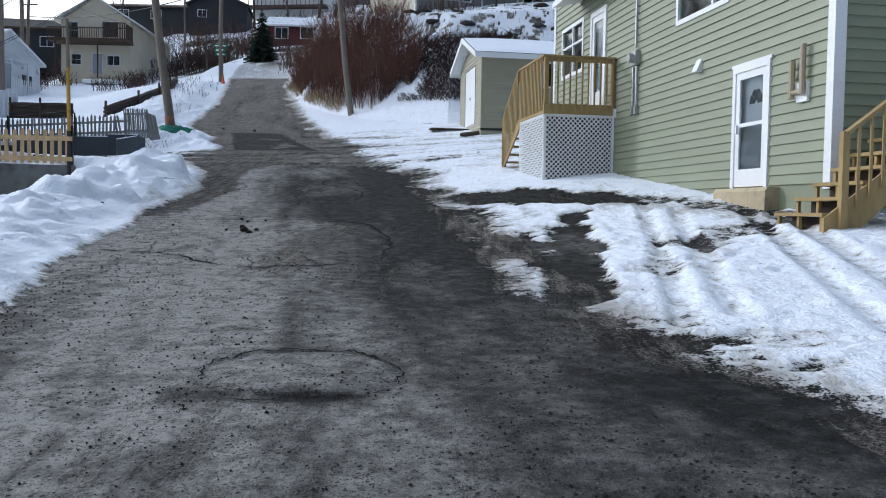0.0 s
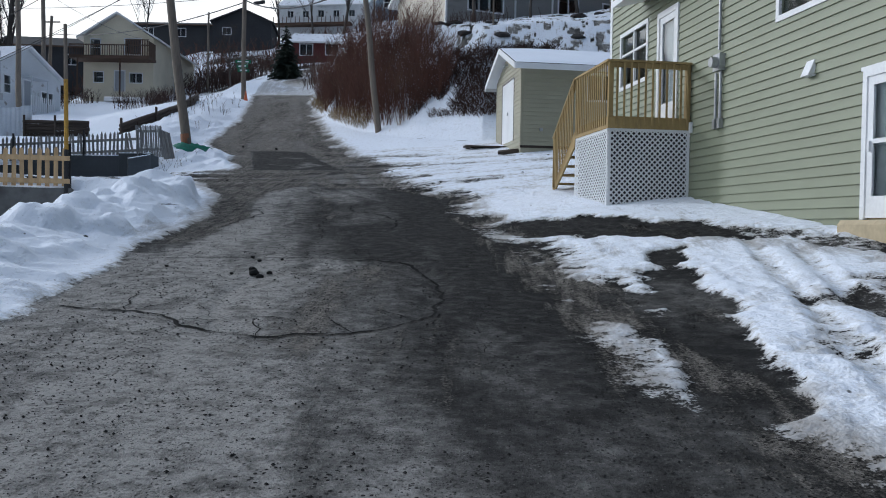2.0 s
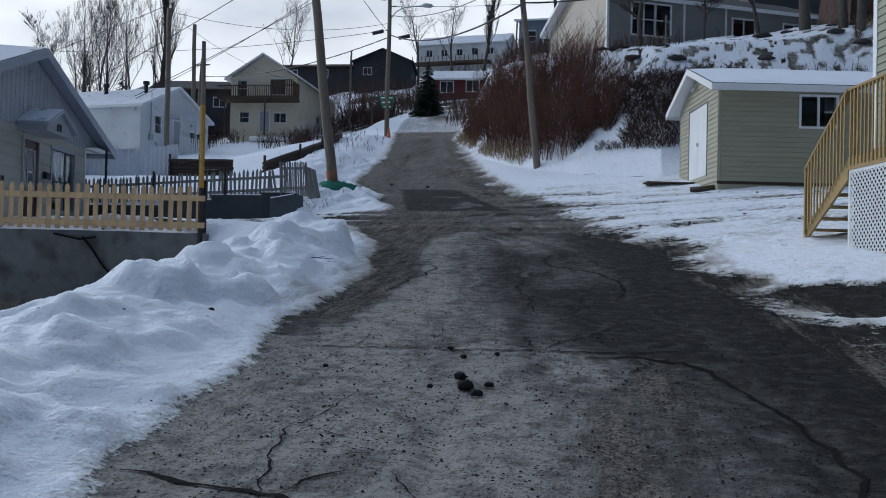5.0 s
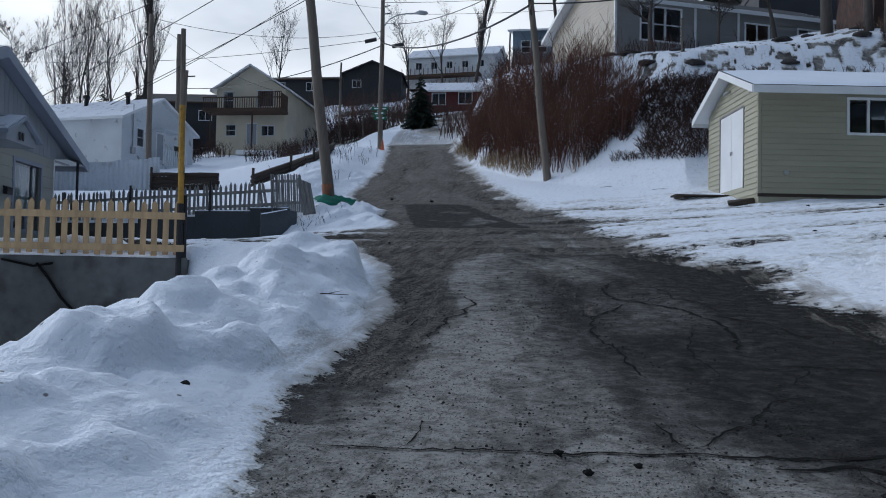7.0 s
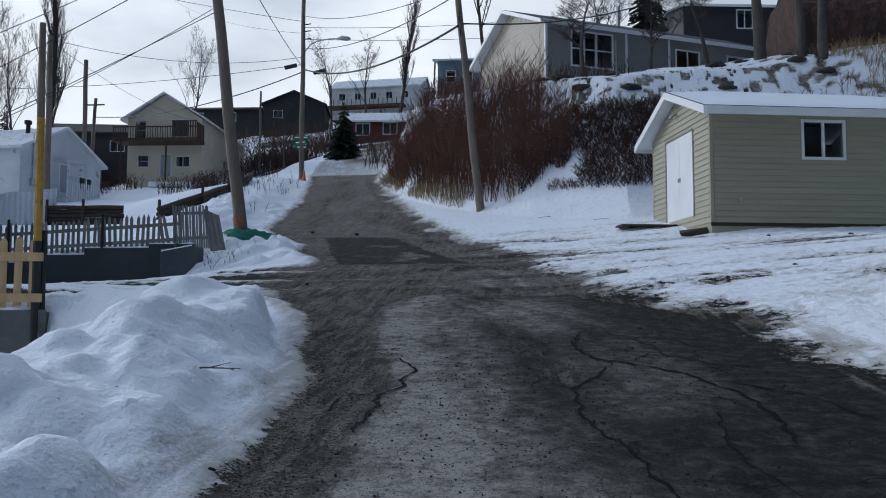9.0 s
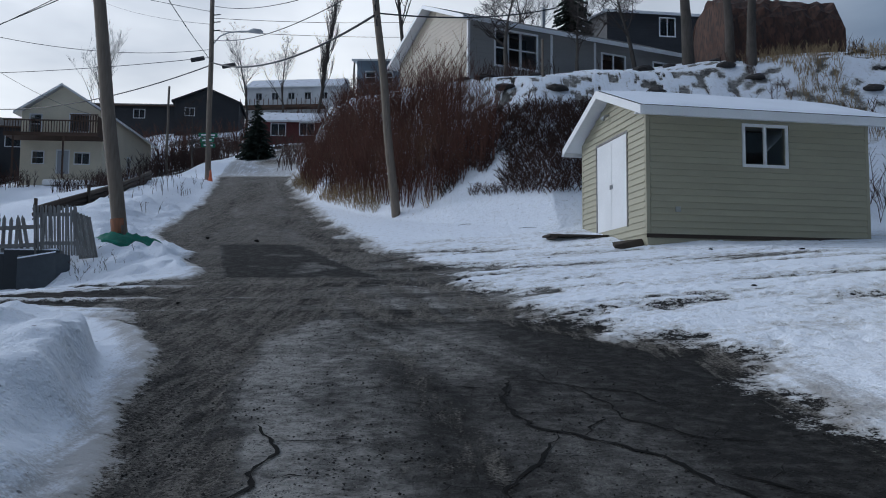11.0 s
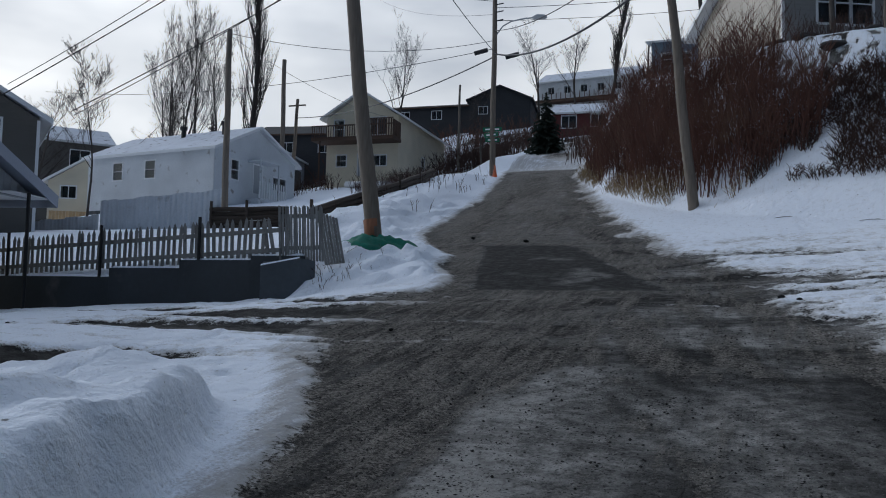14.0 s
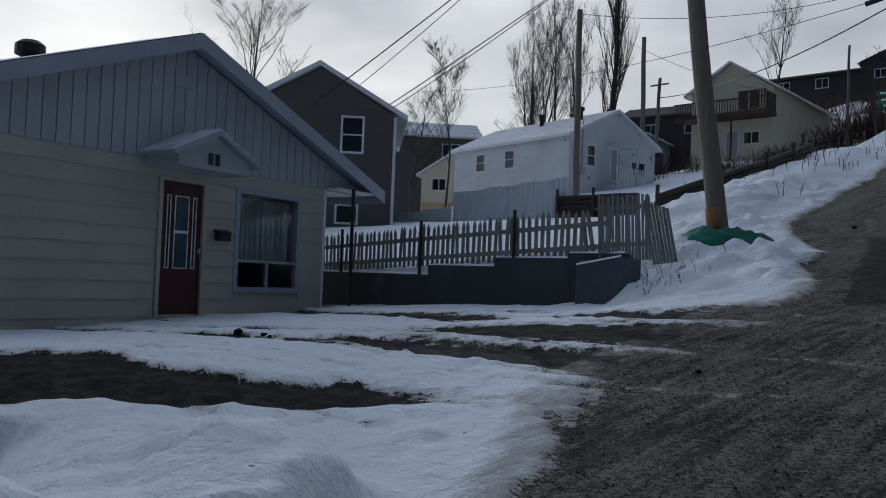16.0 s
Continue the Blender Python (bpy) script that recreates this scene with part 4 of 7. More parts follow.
def gable_roof(house, ridge_a, ridge_b, eaves, th, material, snow=None, fascia=None, fh=0.16):
    """Two slopes from a ridge; eaves: for each side its offset across and its height at the eave."""
    a, b = Vector(ridge_a), Vector(ridge_b)
    along = (b - a).normalized()
    across = Vector((along.y, -along.x, 0))
    for off, ze in eaves:
        e0, e1 = a + across * off, b + across * off
        e0.z = e1.z = ze
        part("roof_slope", Shape().prism([a, e0, e0 + Vector((0, 0, th)), a + Vector((0, 0, th))], a, b), material, house)
        if snow:
            up = Vector((0, 0, th + 0.004))
            i0, i1 = e0.lerp(a, 0.01) + along * 0.03, a + along * 0.03
            w = (b - a) - along * 0.06
            n, m = 24, 14
            sh, v = Shape(), []
            for r in range(m + 1):
                for c in range(n + 1):
                    q = i0.lerp(i1, r / m) + w * (c / n)
                    rim = min(1.0, 6 * min(r / m + 0.02, c / n, 1 - c / n))
                    h = 0.012 + rim * (0.05 + 0.05 * float(fbm(np.array([q.x * 0.9 + q.z]), np.array([q.y * 0.9]), 77, 3)[0]))
                    v.append(q + up + Vector((0, 0, h)))
            sh.add(v, [(r * (n + 1) + c, r * (n + 1) + c + 1, (r + 1) * (n + 1) + c + 1, (r + 1) * (n + 1) + c) for r in range(m) for c in range(n)])
            part("roof_snow", sh, snow, house, smooth=True)
        if fascia:
            q_ = Vector((0, 0, -0.012))
            part("soffit", Shape().prism([a + q_ * 1.2, e0 + q_ * 1.2, e0 + q_ * 0.2, a + q_ * 0.2], a, b), fascia, house)
            d = across * (0.03 if off > 0 else -0.03)
            part("fascia", Shape().prism([e0 + Vector((0, 0, th)), e0 + Vector((0, 0, th - fh)), e0 + d + Vector((0, 0, th - fh)), e0 + d + Vector((0, 0, th))], e0, e1), fascia, house)
            for p0, s in ((a, -1), (b, 1)):
                q0 = p0 + across * off
                q0.z = ze
                o = along * (0.03 * s)
                part("bargeboard", Shape().prism([p0 + Vector((0, 0, th)), q0 + Vector((0, 0, th)), q0 + Vector((0, 0, th - fh)), p0 + Vector((0, 0, th - fh))], p0, p0 + o), fascia, house)


# ---- green house on the right, with its deck and steps ----
def green_house():
    a = 10.8
    h = thing("green_house", "two-storey house with sage green vinyl siding and white trim", "house", pose(5.22, 14.01, 0, 0, 0, a))
    W = Face((0, 0, 0), (0, 1, 0), (-1, 0, 0))
    S = Face((0, -1.5, 0), (1, 0, 0), (0, -1, 0))
    L0, L1, top = -1.5, 11.1, 8.3
    door, up, w2, d2 = (0.1, 1.02, 1.84, 3.70), (1.45, 3.27, 5.04, 6.25), (8.75, 10.32, 5.05, 6.22), (7.15, 8.0, 3.86, 6.12)
    holes = [door, up, w2, d2]
    body = wall_body(h, W, L0, L1, 1.3, top, holes, M_green)
    south_hole = [(0.86, 1.7, 2.6, 4.6)]
    sbody = wall_body(h, S, 0.16, 8.0, 1.3, top, south_hole, M_green)
    part("wall", Shape().box(0.16, 8.0, L1 - 0.15, L1, 1.3, top), M_green, h)
    part("wall", Shape().box(7.85, 8.0, -1.3, L1 - 0.16, 1.3, top), M_green, h)
    part("roof", Shape().box(-0.4, 8.4, L0 - 0.4, L1 + 0.4, top, top + 0.25), M_roofdark, h)
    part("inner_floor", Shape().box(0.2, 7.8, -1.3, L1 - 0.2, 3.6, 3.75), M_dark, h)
    cut = [(d[0] - 0.09, d[1] + 0.09, d[2] - 0.1, d[3] + 0.1) for d in holes]
    siding(h, body, W, L0 + 0.12, L1 - 0.1, 1.86, top, 0.15, cut + [(3.5, 12, 0, 1.98), (5.4, 12, 0, 2.09)], M_green)
    siding(h, sbody, S, 0.1, 2.4, 1.86, 6.5, 0.15, [(0.78, 1.8, 2.5, 4.7)], M_green)
    for f, lab in ((W, ""), ):
        s = Shape()
        s.box(-0.03, 0.14, L0 - 0.03, L0 + 0.13, 1.78, top)
        part("corner_board", s, M_white, h, "white corner trim")
    part("corner_board", Shape().box(-0.03, 0.1, L1 - 0.11, L1 + 0.03, 2.2, top), M_white, h)
    # foundation
    part("foundation", Shape().box(0.01, 0.3, L0, L1, 0.6, 2.05), M_found, h, "tan parged concrete")
    part("foundation", Shape().box(0.3, 8.0, L0 + 0.01, L0 + 0.3, 0.6, 1.86), M_found, h)
    st = Shape().prism([(-0.24, -0.28, 0.9), (0.005, -0.28, 0.9), (0.005, -0.28, 1.83), (-0.19, -0.28, 1.83), (-0.235, -0.28, 1.77)], (0, -0.28, 0), (0, 1.3, 0))
    part("door_step", st, M_found, h, "worn tan concrete step")
    # lower door
    s = Shape()
    for u0, u1, z0, z1 in ((0.01, 0.1, 1.84, 3.79), (1.02, 1.11, 1.84, 3.79), (0.1, 1.02, 3.70, 3.79), (-0.03, 1.15, 3.79, 3.84)):
        W.box(s, u0, u1, -0.02, 0.05, z0, z1)
    part("door_frame", s, M_white, h)
    s = Shape()
    for u0, u1, z0, z1 in ((0.1, 0.22, 1.86, 3.70), (0.90, 1.02, 1.86, 3.70), (0.22, 0.90, 3.58, 3.70), (0.22, 0.90, 2.82, 2.88), (0.22, 0.90, 1.86, 2.14)):
        W.box(s, u0, u1, -0.01, 0.03, z0, z1)
    d = part("door", s, M_white, h, "white storm door with two glazed panels")
    part("pane", W.box(Shape(), 0.22, 0.90, 0.004, 0.01, 2.88, 3.58), M_glass, d)
    part("pane", W.box(Shape(), 0.22, 0.90, 0.004, 0.01, 2.14, 2.82), M_glass, d)
    W.box(s := Shape(), 0.12, 1.0, -0.11, -0.07, 1.86, 3.70)
    part("inner_door", s, mat("pale_grey_door", (0.60, 0.63, 0.66), 0.5, 0.05, 1, 0.04, 20, 0.04), d)
    part("lower_screen", W.box(Shape(), 0.22, 0.90, -0.04, -0.03, 2.14, 2.80), mat("grey_screen", (0.24, 0.26, 0.28), 0.7, 0.08, 2, 0.06, 40, 0), d)
    fan = Shape()
    for k in range(4):
        t0, t1 = math.pi * (k + 0.07) / 4, math.pi * (k + 0.93) / 4
        q = [(0.56 + r * math.cos(t), 3.17 + r * 1.15 * math.sin(t)) for r, t in ((0.05, t0), (0.20, t0), (0.21, (t0 + t1) / 2), (0.20, t1), (0.05, t1))]
        fan.prism([W.p(u, -0.068, z) for u, z in q], W.p(0, 0, 0), W.p(0, 0.006, 0))
    part("fanlight", fan, M_dark, d, "dark half-round light")
    part("door_handle", W.box(Shape(), 0.92, 0.96, 0.03, 0.07, 2.72, 2.86), M_white, d)
    # windows and upper door
    window(h, W, *up, M_white, (0.28,), (), 0.09)
    window(h, W, *w2, M_white, (0.5,), (0.62,), 0.09)
    s = Shape()
    for u0, u1, z0, z1 in ((7.05, 7.15, 3.86, 6.24), (8.0, 8.1, 3.86, 6.24), (7.15, 8.0, 6.12, 6.24)):
        W.box(s, u0, u1, -0.02, 0.05, z0, z1)
    part("door_frame", s, M_white, h)
    s = Shape()
    for u0, u1, z0, z1 in ((7.15, 7.28, 3.88, 6.12), (7.87, 8.0, 3.88, 6.12), (7.28, 7.87, 5.98, 6.12), (7.28, 7.87, 3.88, 4.3)):
        W.box(s, u0, u1, -0.02, 0.025, z0, z1)
    d = part("door", s, M_white, h, "white glazed deck door")
    part("pane", W.box(Shape(), 7.28, 7.87, -0.005, 0.003, 4.3, 5.98), M_glass, d)
    part("inner_door", W.box(Shape(), 7.16, 7.99, -0.11, -0.07, 3.88, 6.1), M_white, d)
    window(h, S, 0.86, 1.7, 2.6, 4.6, M_white, (), (0.5,), 0.09)
    # awning over the deck door
    aw = Shape().prism([W.p(6.9, 0.0, 6.75), W.p(6.9, 0.75, 6.55), W.p(6.9, 0.75, 6.68), W.p(6.9, 0.0, 7.05)], W.p(6.9, 0, 0), W.p(9.0, 0, 0))
    part("awning", aw, M_white, h, "white awning over the door")
    # meter, conduits, dryer vent, lamp-like pipe fitting, socket
    s = Shape()
    for u, z0, z1 in ((5.19, 4.9, 8.0), (5.30, 3.62, 4.5), (5.12, 3.62, 4.5)):
        s.tube([W.p(u, 0.06, z0), W.p(u, 0.06, z1)], 0.028, 8)
    for u in (5.12, 5.30):
        W.box(s, u - 0.045, u + 0.045, 0.017, 0.1, 3.5, 3.68)
    part("conduit", s, M_metal, h, "grey metal service conduits")
    s = Shape()
    W.box(s, 5.04, 5.30, 0.017, 0.13, 4.52, 4.82)
    meter = part("meter_box", s, M_metal, h)
    part("meter_dial", Shape().tube([W.p(5.17, 0.13, 4.67), W.p(5.17, 0.24, 4.67)], [0.1, 0.09], 16), M_metal, meter)
    s = Shape().prism([W.p(2.26, 0.0, 3.94), W.p(2.26, 0.13, 3.94), W.p(2.26, 0.03, 4.17), W.p(2.26, 0.0, 4.17)], W.p(2.26, 0, 0), W.p(2.46, 0, 0))
    part("dryer_vent", s, M_white, h, "white hooded vent")
    s = Shape()
    W.box(s, -0.98, -0.72, 0.017, 0.06, 3.02, 3.30)
    plate = part("fitting_plate", s, M_white, h)
    s = Shape().tube([W.p(-0.92, 0.1, 3.12), W.p(-0.92, 0.1, 3.82)], 0.045, 8).tube([W.p(-0.66, 0.1, 3.08), W.p(-0.66, 0.1, 3.62)], 0.05, 8)
    s.tube([W.p(-0.92, 0.1, 3.16), W.p(-0.66, 0.1, 3.16)], 0.035, 8)
    part("pipe", s, mat("tan_plastic", (0.36, 0.31, 0.22), 0.5, 0.08, 2, 0.05, 20, 0.04), plate, "tan vertical vent pipes")
    part("socket_box", W.box(Shape(), 6.32, 6.40, 0.017, 0.07, 3.55, 3.75), M_white, h)
    return h


def deck():
    """Raised wooden deck with lattice skirt and a stair down its north end."""
    k = thing("wooden_deck", "treated wooden deck with railing, white lattice skirt and stair", "deck", pose(5.22, 14.01, 0, 0, 0, 10.8))
    x0, x1, y0, y1, zf, zb = -1.66, -0.03, 6.42, 8.5, 3.80, 2.02
    n = 14
    for i in range(n):
        ya = y0 + (y1 - y0) * i / n
        part("deck_board", Shape().box(x0 - 0.02, x1, ya + 0.004, ya + (y1 - y0) / n - 0.004, zf, zf + 0.03), M_deckwood, k)
    for q in ((x0 - 0.03, x1, y0 - 0.03, y0 + 0.01, zf - 0.2, zf - 0.002), (x0 - 0.03, x0 + 0.01, y0 + 0.012, y1, zf - 0.2, zf - 0.002), (x0 + 0.012, x1, y1 - 0.04, y1, zf - 0.2, zf - 0.002)):
        part("fascia_board", Shape().box(*q), M_deckwood, k)
    rt = 4.86
    for x, y in ((x0 + 0.03, y0 + 0.03), (x0 + 0.03, y1 - 0.05), (x1 - 0.05, y0 + 0.03)):
        part("post", Shape().box(x - 0.045, x + 0.045, y - 0.045, y + 0.045, zf - 0.2, rt - 0.002), M_deckwood, k)
    part("top_rail", Shape().box(x0 - 0.06, x1, y0 - 0.05, y0 + 0.09, rt, rt + 0.04), M_deckwood, k)
    part("top_rail", Shape().box(x0 - 0.06, x0 + 0.08, y0 + 0.092, y1, rt, rt + 0.04), M_deckwood, k)
    part("top_rail", Shape().box(x0, x1, y0 - 0.012, y0 + 0.026, rt - 0.1, rt - 0.004), M_deckwood, k)
    for i in range(11):
        x = x0 + 0.14 + i * 0.142
        part("baluster", Shape().box(x - 0.019, x + 0.019, y0 - 0.05, y0 - 0.031, zf - 0.13, rt - 0.005), M_deckwood, k)
    for i in range(17):
        y = y0 + 0.1 + i * 0.118
        part("baluster", Shape().box(x0 - 0.05, x0 - 0.031, y - 0.019, y + 0.019, zf - 0.13, rt - 0.005), M_deckwood, k)
    # lattice skirt

    def lattice(face, u1, z0, z1):
        s, st, hw = Shape(), 0.108, 0.0135
        ht = z1 - z0
        for sgn in (1, -1):
            c = -ht
            while c < u1 + ht:
                pts = []
                for t in (0.0, 1.0):
                    z = t * ht
                    u = c + (z if sgn > 0 else ht - z)
                    pts.append((u, z))
                (ua, za), (ub, zb2) = pts
                lo, hi = 0.0, 1.0
                if ub != ua:
                    ta, tb = sorted(((0 - ua) / (ub - ua), (u1 - ua) / (ub - ua)))
                    lo, hi = max(lo, ta), min(hi, tb)
                if hi - lo > 0.03:
                    pa = (ua + (ub - ua) * lo, za + (zb2 - za) * lo)
                    pb = (ua + (ub - ua) * hi, za + (zb2 - za) * hi)
                    out = 0.006 if sgn > 0 else -0.002
                    dx = hw * 1.414
                    s.prism([face.p(pa[0] - dx, out, z0 + pa[1]), face.p(pa[0] + dx, out, z0 + pa[1]), face.p(pb[0] + dx, out, z0 + pb[1]), face.p(pb[0] - dx, out, z0 + pb[1])], face.p(0, 0, 0), face.p(0, 0.006, 0))
                c += st
        face.box(s, 0, u1, -0.004, 0.014, z1 - 0.05, z1)
        face.box(s, 0, u1, -0.004, 0.014, z0, z0 + 0.05)
        for u in (0, u1 - 0.05):
            face.box(s, u, u + 0.05, -0.004, 0.014, z0, z1)
        return s
    part("lattice", lattice(Face((x0, y0 + 0.01, 0), (1, 0, 0), (0, -1, 0)), x1 - x0, zb, zf - 0.2), M_white, k, "white plastic lattice panel")
    part("lattice", lattice(Face((x0, y0 + 0.03, 0), (0, 1, 0), (-1, 0, 0)), y1 - y0 - 0.03, zb, zf - 0.2), M_white, k, "white plastic lattice panel")
    # added dark sheets behind the lattice, coloured as the shade under the deck
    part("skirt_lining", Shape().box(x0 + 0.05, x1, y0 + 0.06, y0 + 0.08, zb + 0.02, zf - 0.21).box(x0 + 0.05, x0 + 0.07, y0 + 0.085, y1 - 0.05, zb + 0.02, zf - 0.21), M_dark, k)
    # stair going down to the north
    y, z, rise, run = y1, zf, 0.185, 0.265
    steps = 6
    for i in range(steps):
        part("tread", Shape().box(x0 - 0.02, x0 + 0.95, y + i * run, y + (i + 1) * run + 0.02, z - (i + 1) * rise, z - (i + 1) * rise + 0.04), M_deckwood, k)
    yb, zb3 = y + steps * run, z - steps * rise
    for x in (x0 - 0.03, x0 + 0.92):
        s = Shape().prism([(x, y, z - 0.03), (x, yb + 0.05, zb3), (x, yb + 0.05, zb3 - 0.2), (x, y, z - 0.35)], (x, 0, 0), (x + 0.04, 0, 0))
        part("stringer", s, M_deckwood, k)
    part("stair_rail", Shape().bar((x0 - 0.02, y1 - 0.02, rt + 0.02), (x0 - 0.02, yb, zb3 + 1.08), 0.12, 0.04), M_deckwood, k)
    for i in range(13):
        t = (i + 0.5) / 13
        yy, zz = y1 + (yb - y1) * t, z + (zb3 - z) * t
        part("baluster", Shape().box(x0 - 0.075, x0 - 0.056, yy - 0.019, yy + 0.019, zz - 0.1, zz + 1.05), M_deckwood, k)
    part("post", Shape().box(x0 - 0.05, x0 + 0.04, yb - 0.06, yb + 0.03, zb3 - 0.35, zb3 + 1.06), M_deckwood, k)
    return k


def corner_steps():
    """Wooden steps beside the south-west corner of the green house."""
    k = thing("wooden_steps", "open wooden steps with a handrail against the green house", "steps", pose(5.22, 14.01, 0, 0, 0, 10.8))
    for i in range(7):
        xa, z = -0.86 + i * 0.265, 1.40 + i * 0.2
        part("tread", Shape().box(xa, xa + 0.30, -2.62, -1.58, z, z + 0.045), M_deckwood, k)
        part("riser", Shape().box(xa + 0.24, xa + 0.262, -2.58, -1.62, z - 0.197, z - 0.003), M_timber, k)
        for y in (-2.58, -2.1, -1.66):
            part("riser_block", Shape().box(xa + 0.03, xa + 0.07, y, y + 0.05, z - 0.2, z - 0.002), M_deckwood, k)
    part("stringer", Shape().prism([(-0.86, -2.66, 1.16), (-0.86, -2.66, 1.38), (0.95, -2.66, 2.72), (1.1, -2.66, 2.5), (-0.5, -2.66, 1.16)], (0, -2.66, 0), (0, -2.625, 0)), M_deckwood, k)
    part("handrail", Shape().bar((-0.62, -2.68, 2.40), (1.0, -2.68, 3.60), 0.10, 0.04), M_deckwood, k)
    part("post", Shape().box(-0.68, -0.59, -2.72, -2.64, 1.2, 2.42), M_deckwood, k)
    for i in range(9):
        x = -0.45 + i * 0.165
        z = 2.4 + (x + 0.62) * 0.741
        part("baluster", Shape().box(x - 0.019, x + 0.019, -2.70, -2.68, z - 1.02, z - 0.01), M_deckwood, k)
    return k


green_house()
deck()
corner_steps()


# ---- cream shed ----
def shed():
    h = thing("shed", "cream vinyl-sided shed with white double doors and snowy roof", "shed", pose(1.348, 34.028, 0, 0, 0, 10.8))
    S, W = Face((0, 0, 0), (1, 0, 0), (0, -1, 0)), Face((0, 0, 0), (0, 1, 0), (-1, 0, 0))
    L, D, zb, zt, za = 5.68, 4.16, 4.64, 7.50, 8.32
    win, dr = (2.46, 3.50, 6.33, 7.22), (1.1, 3.06, 4.93, 7.2)
    b = wall_body(h, S, 0.12, L, 4.2, zt, [win], M_cream, 0.12)
    g = wall_body(h, W, 0, D, 4.2, zt, [dr], M_cream, 0.12, [(0, zt), (D, zt), (D / 2, za)])
    part("wall", Shape().box(0.12, L, D - 0.12, D, 4.2, zt), M_cream, h)
    s = Shape().box(L - 0.12, L, 0, D - 0.12, 4.2, zt).prism([(L, 0, zt), (L, D, zt), (L, D / 2, za)], (L, 0, 0), (L - 0.12, 0, 0))
    part("wall", s, M_cream, h)
    part("inner_floor", Shape().box(0.1, L - 0.1, 0.1, D - 0.1, 4.4, 4.62), M_dark, h)
    siding(h, b, S, 0.08, L - 0.06, zb, zt, 0.15, [(2.36, 3.60, 6.23, 7.32)], M_cream)
    siding(h, g, W, 0.08, D - 0.06, zb, za - 0.1, 0.15, [(1.02, 3.14, 4.88, 7.28)], M_cream, lambda z: (0.0, D) if z < zt else ((z - zt) / (za - zt) * D / 2, D - (z - zt) / (za - zt) * D / 2))
    for x, y in ((-0.022, -0.022), (L - 0.06, -0.022), (-0.022, D - 0.06)):
        part("corner_trim", Shape().box(x, x + 0.085, y, y + 0.085, zb, zt - 0.02), M_cream, h)
    part("sill_board", Shape().box(-0.02, L, -0.02, 0.0, zb - 0.09, zb - 0.003), M_timber, h)
    window(h, S, *win, M_white, (0.5,), (), 0.07)
    # doors
    s = Shape()
    for u0, u1, z0, z1 in ((1.05, 1.1, 4.9, 7.24), (3.06, 3.11, 4.9, 7.24), (1.1, 3.06, 7.2, 7.25)):
        W.box(s, u0, u1, -0.02, 0.03, z0, z1)
    part("door_frame", s, M_greywood, h)
    for u0, u1 in ((1.11, 2.07), (2.085, 3.05)):
        dd = part("door", W.box(Shape(), u0, u1, -0.03, 0.012, 4.93, 7.19), M_white, h, "plain white door leaf")
        part("handle", W.box(Shape(), 2.0 if u0 < 2 else 2.11, 2.04 if u0 < 2 else 2.15, 0.012, 0.04, 5.95, 6.06), M_metal, dd)
    part("lamp", Shape().tube([W.p(2.2, 0.01, 7.88), W.p(2.2, 0.14, 7.83), W.p(2.25, 0.18, 7.76)], [0.03, 0.04, 0.06], 8), M_metal, h)
    part("outlet_box", S.box(Shape(), 0.68, 0.80, 0.018, 0.06, 5.15, 5.27), M_metal, h)
    rz = za + 0.07
    gable_roof(h, (-0.38, D / 2, rz), (L + 0.62, D / 2, rz), [(D / 2 + 0.62, zt - 0.13), (-D / 2 - 0.55, zt - 0.12)], 0.07, M_roofdark, M_snow, M_white, 0.2)
    part("soffit", Shape().box(-0.3, L + 0.5, -0.6, -0.01, zt - 0.12, zt - 0.10), M_white, h)
    return h


shed()
solo("ramp_board", Shape().prism([(0, 0, 0), (0.75, 0.12, 0.0), (0.95, 0.35, 0.22), (0.1, 0.3, 0.10)], (0, 0, 0), (0, 0.02, 0.07)), M_timber, "dark weathered ramp board at the shed corner", "board", pose(0.55, 33.75, gz(0.7, 33.8) + 0.06, 0, 0, 16))
s = Shape()
for i in range(5):
    s.box(-0.9, 0.9, i * 0.13, i * 0.13 + 0.1, 0, 0.05)
solo("wooden_pallet", s.box(-0.8, -0.7, 0, 0.6, -0.06, 0).box(0.6, 0.7, 0, 0.6, -0.06, 0), M_timber, "dark wooden slats lying in the snow by the shed", "pallet", pose(0.25, 36.1, gz(0.25, 36.3) + 0.07, 0, 0, 10.8))


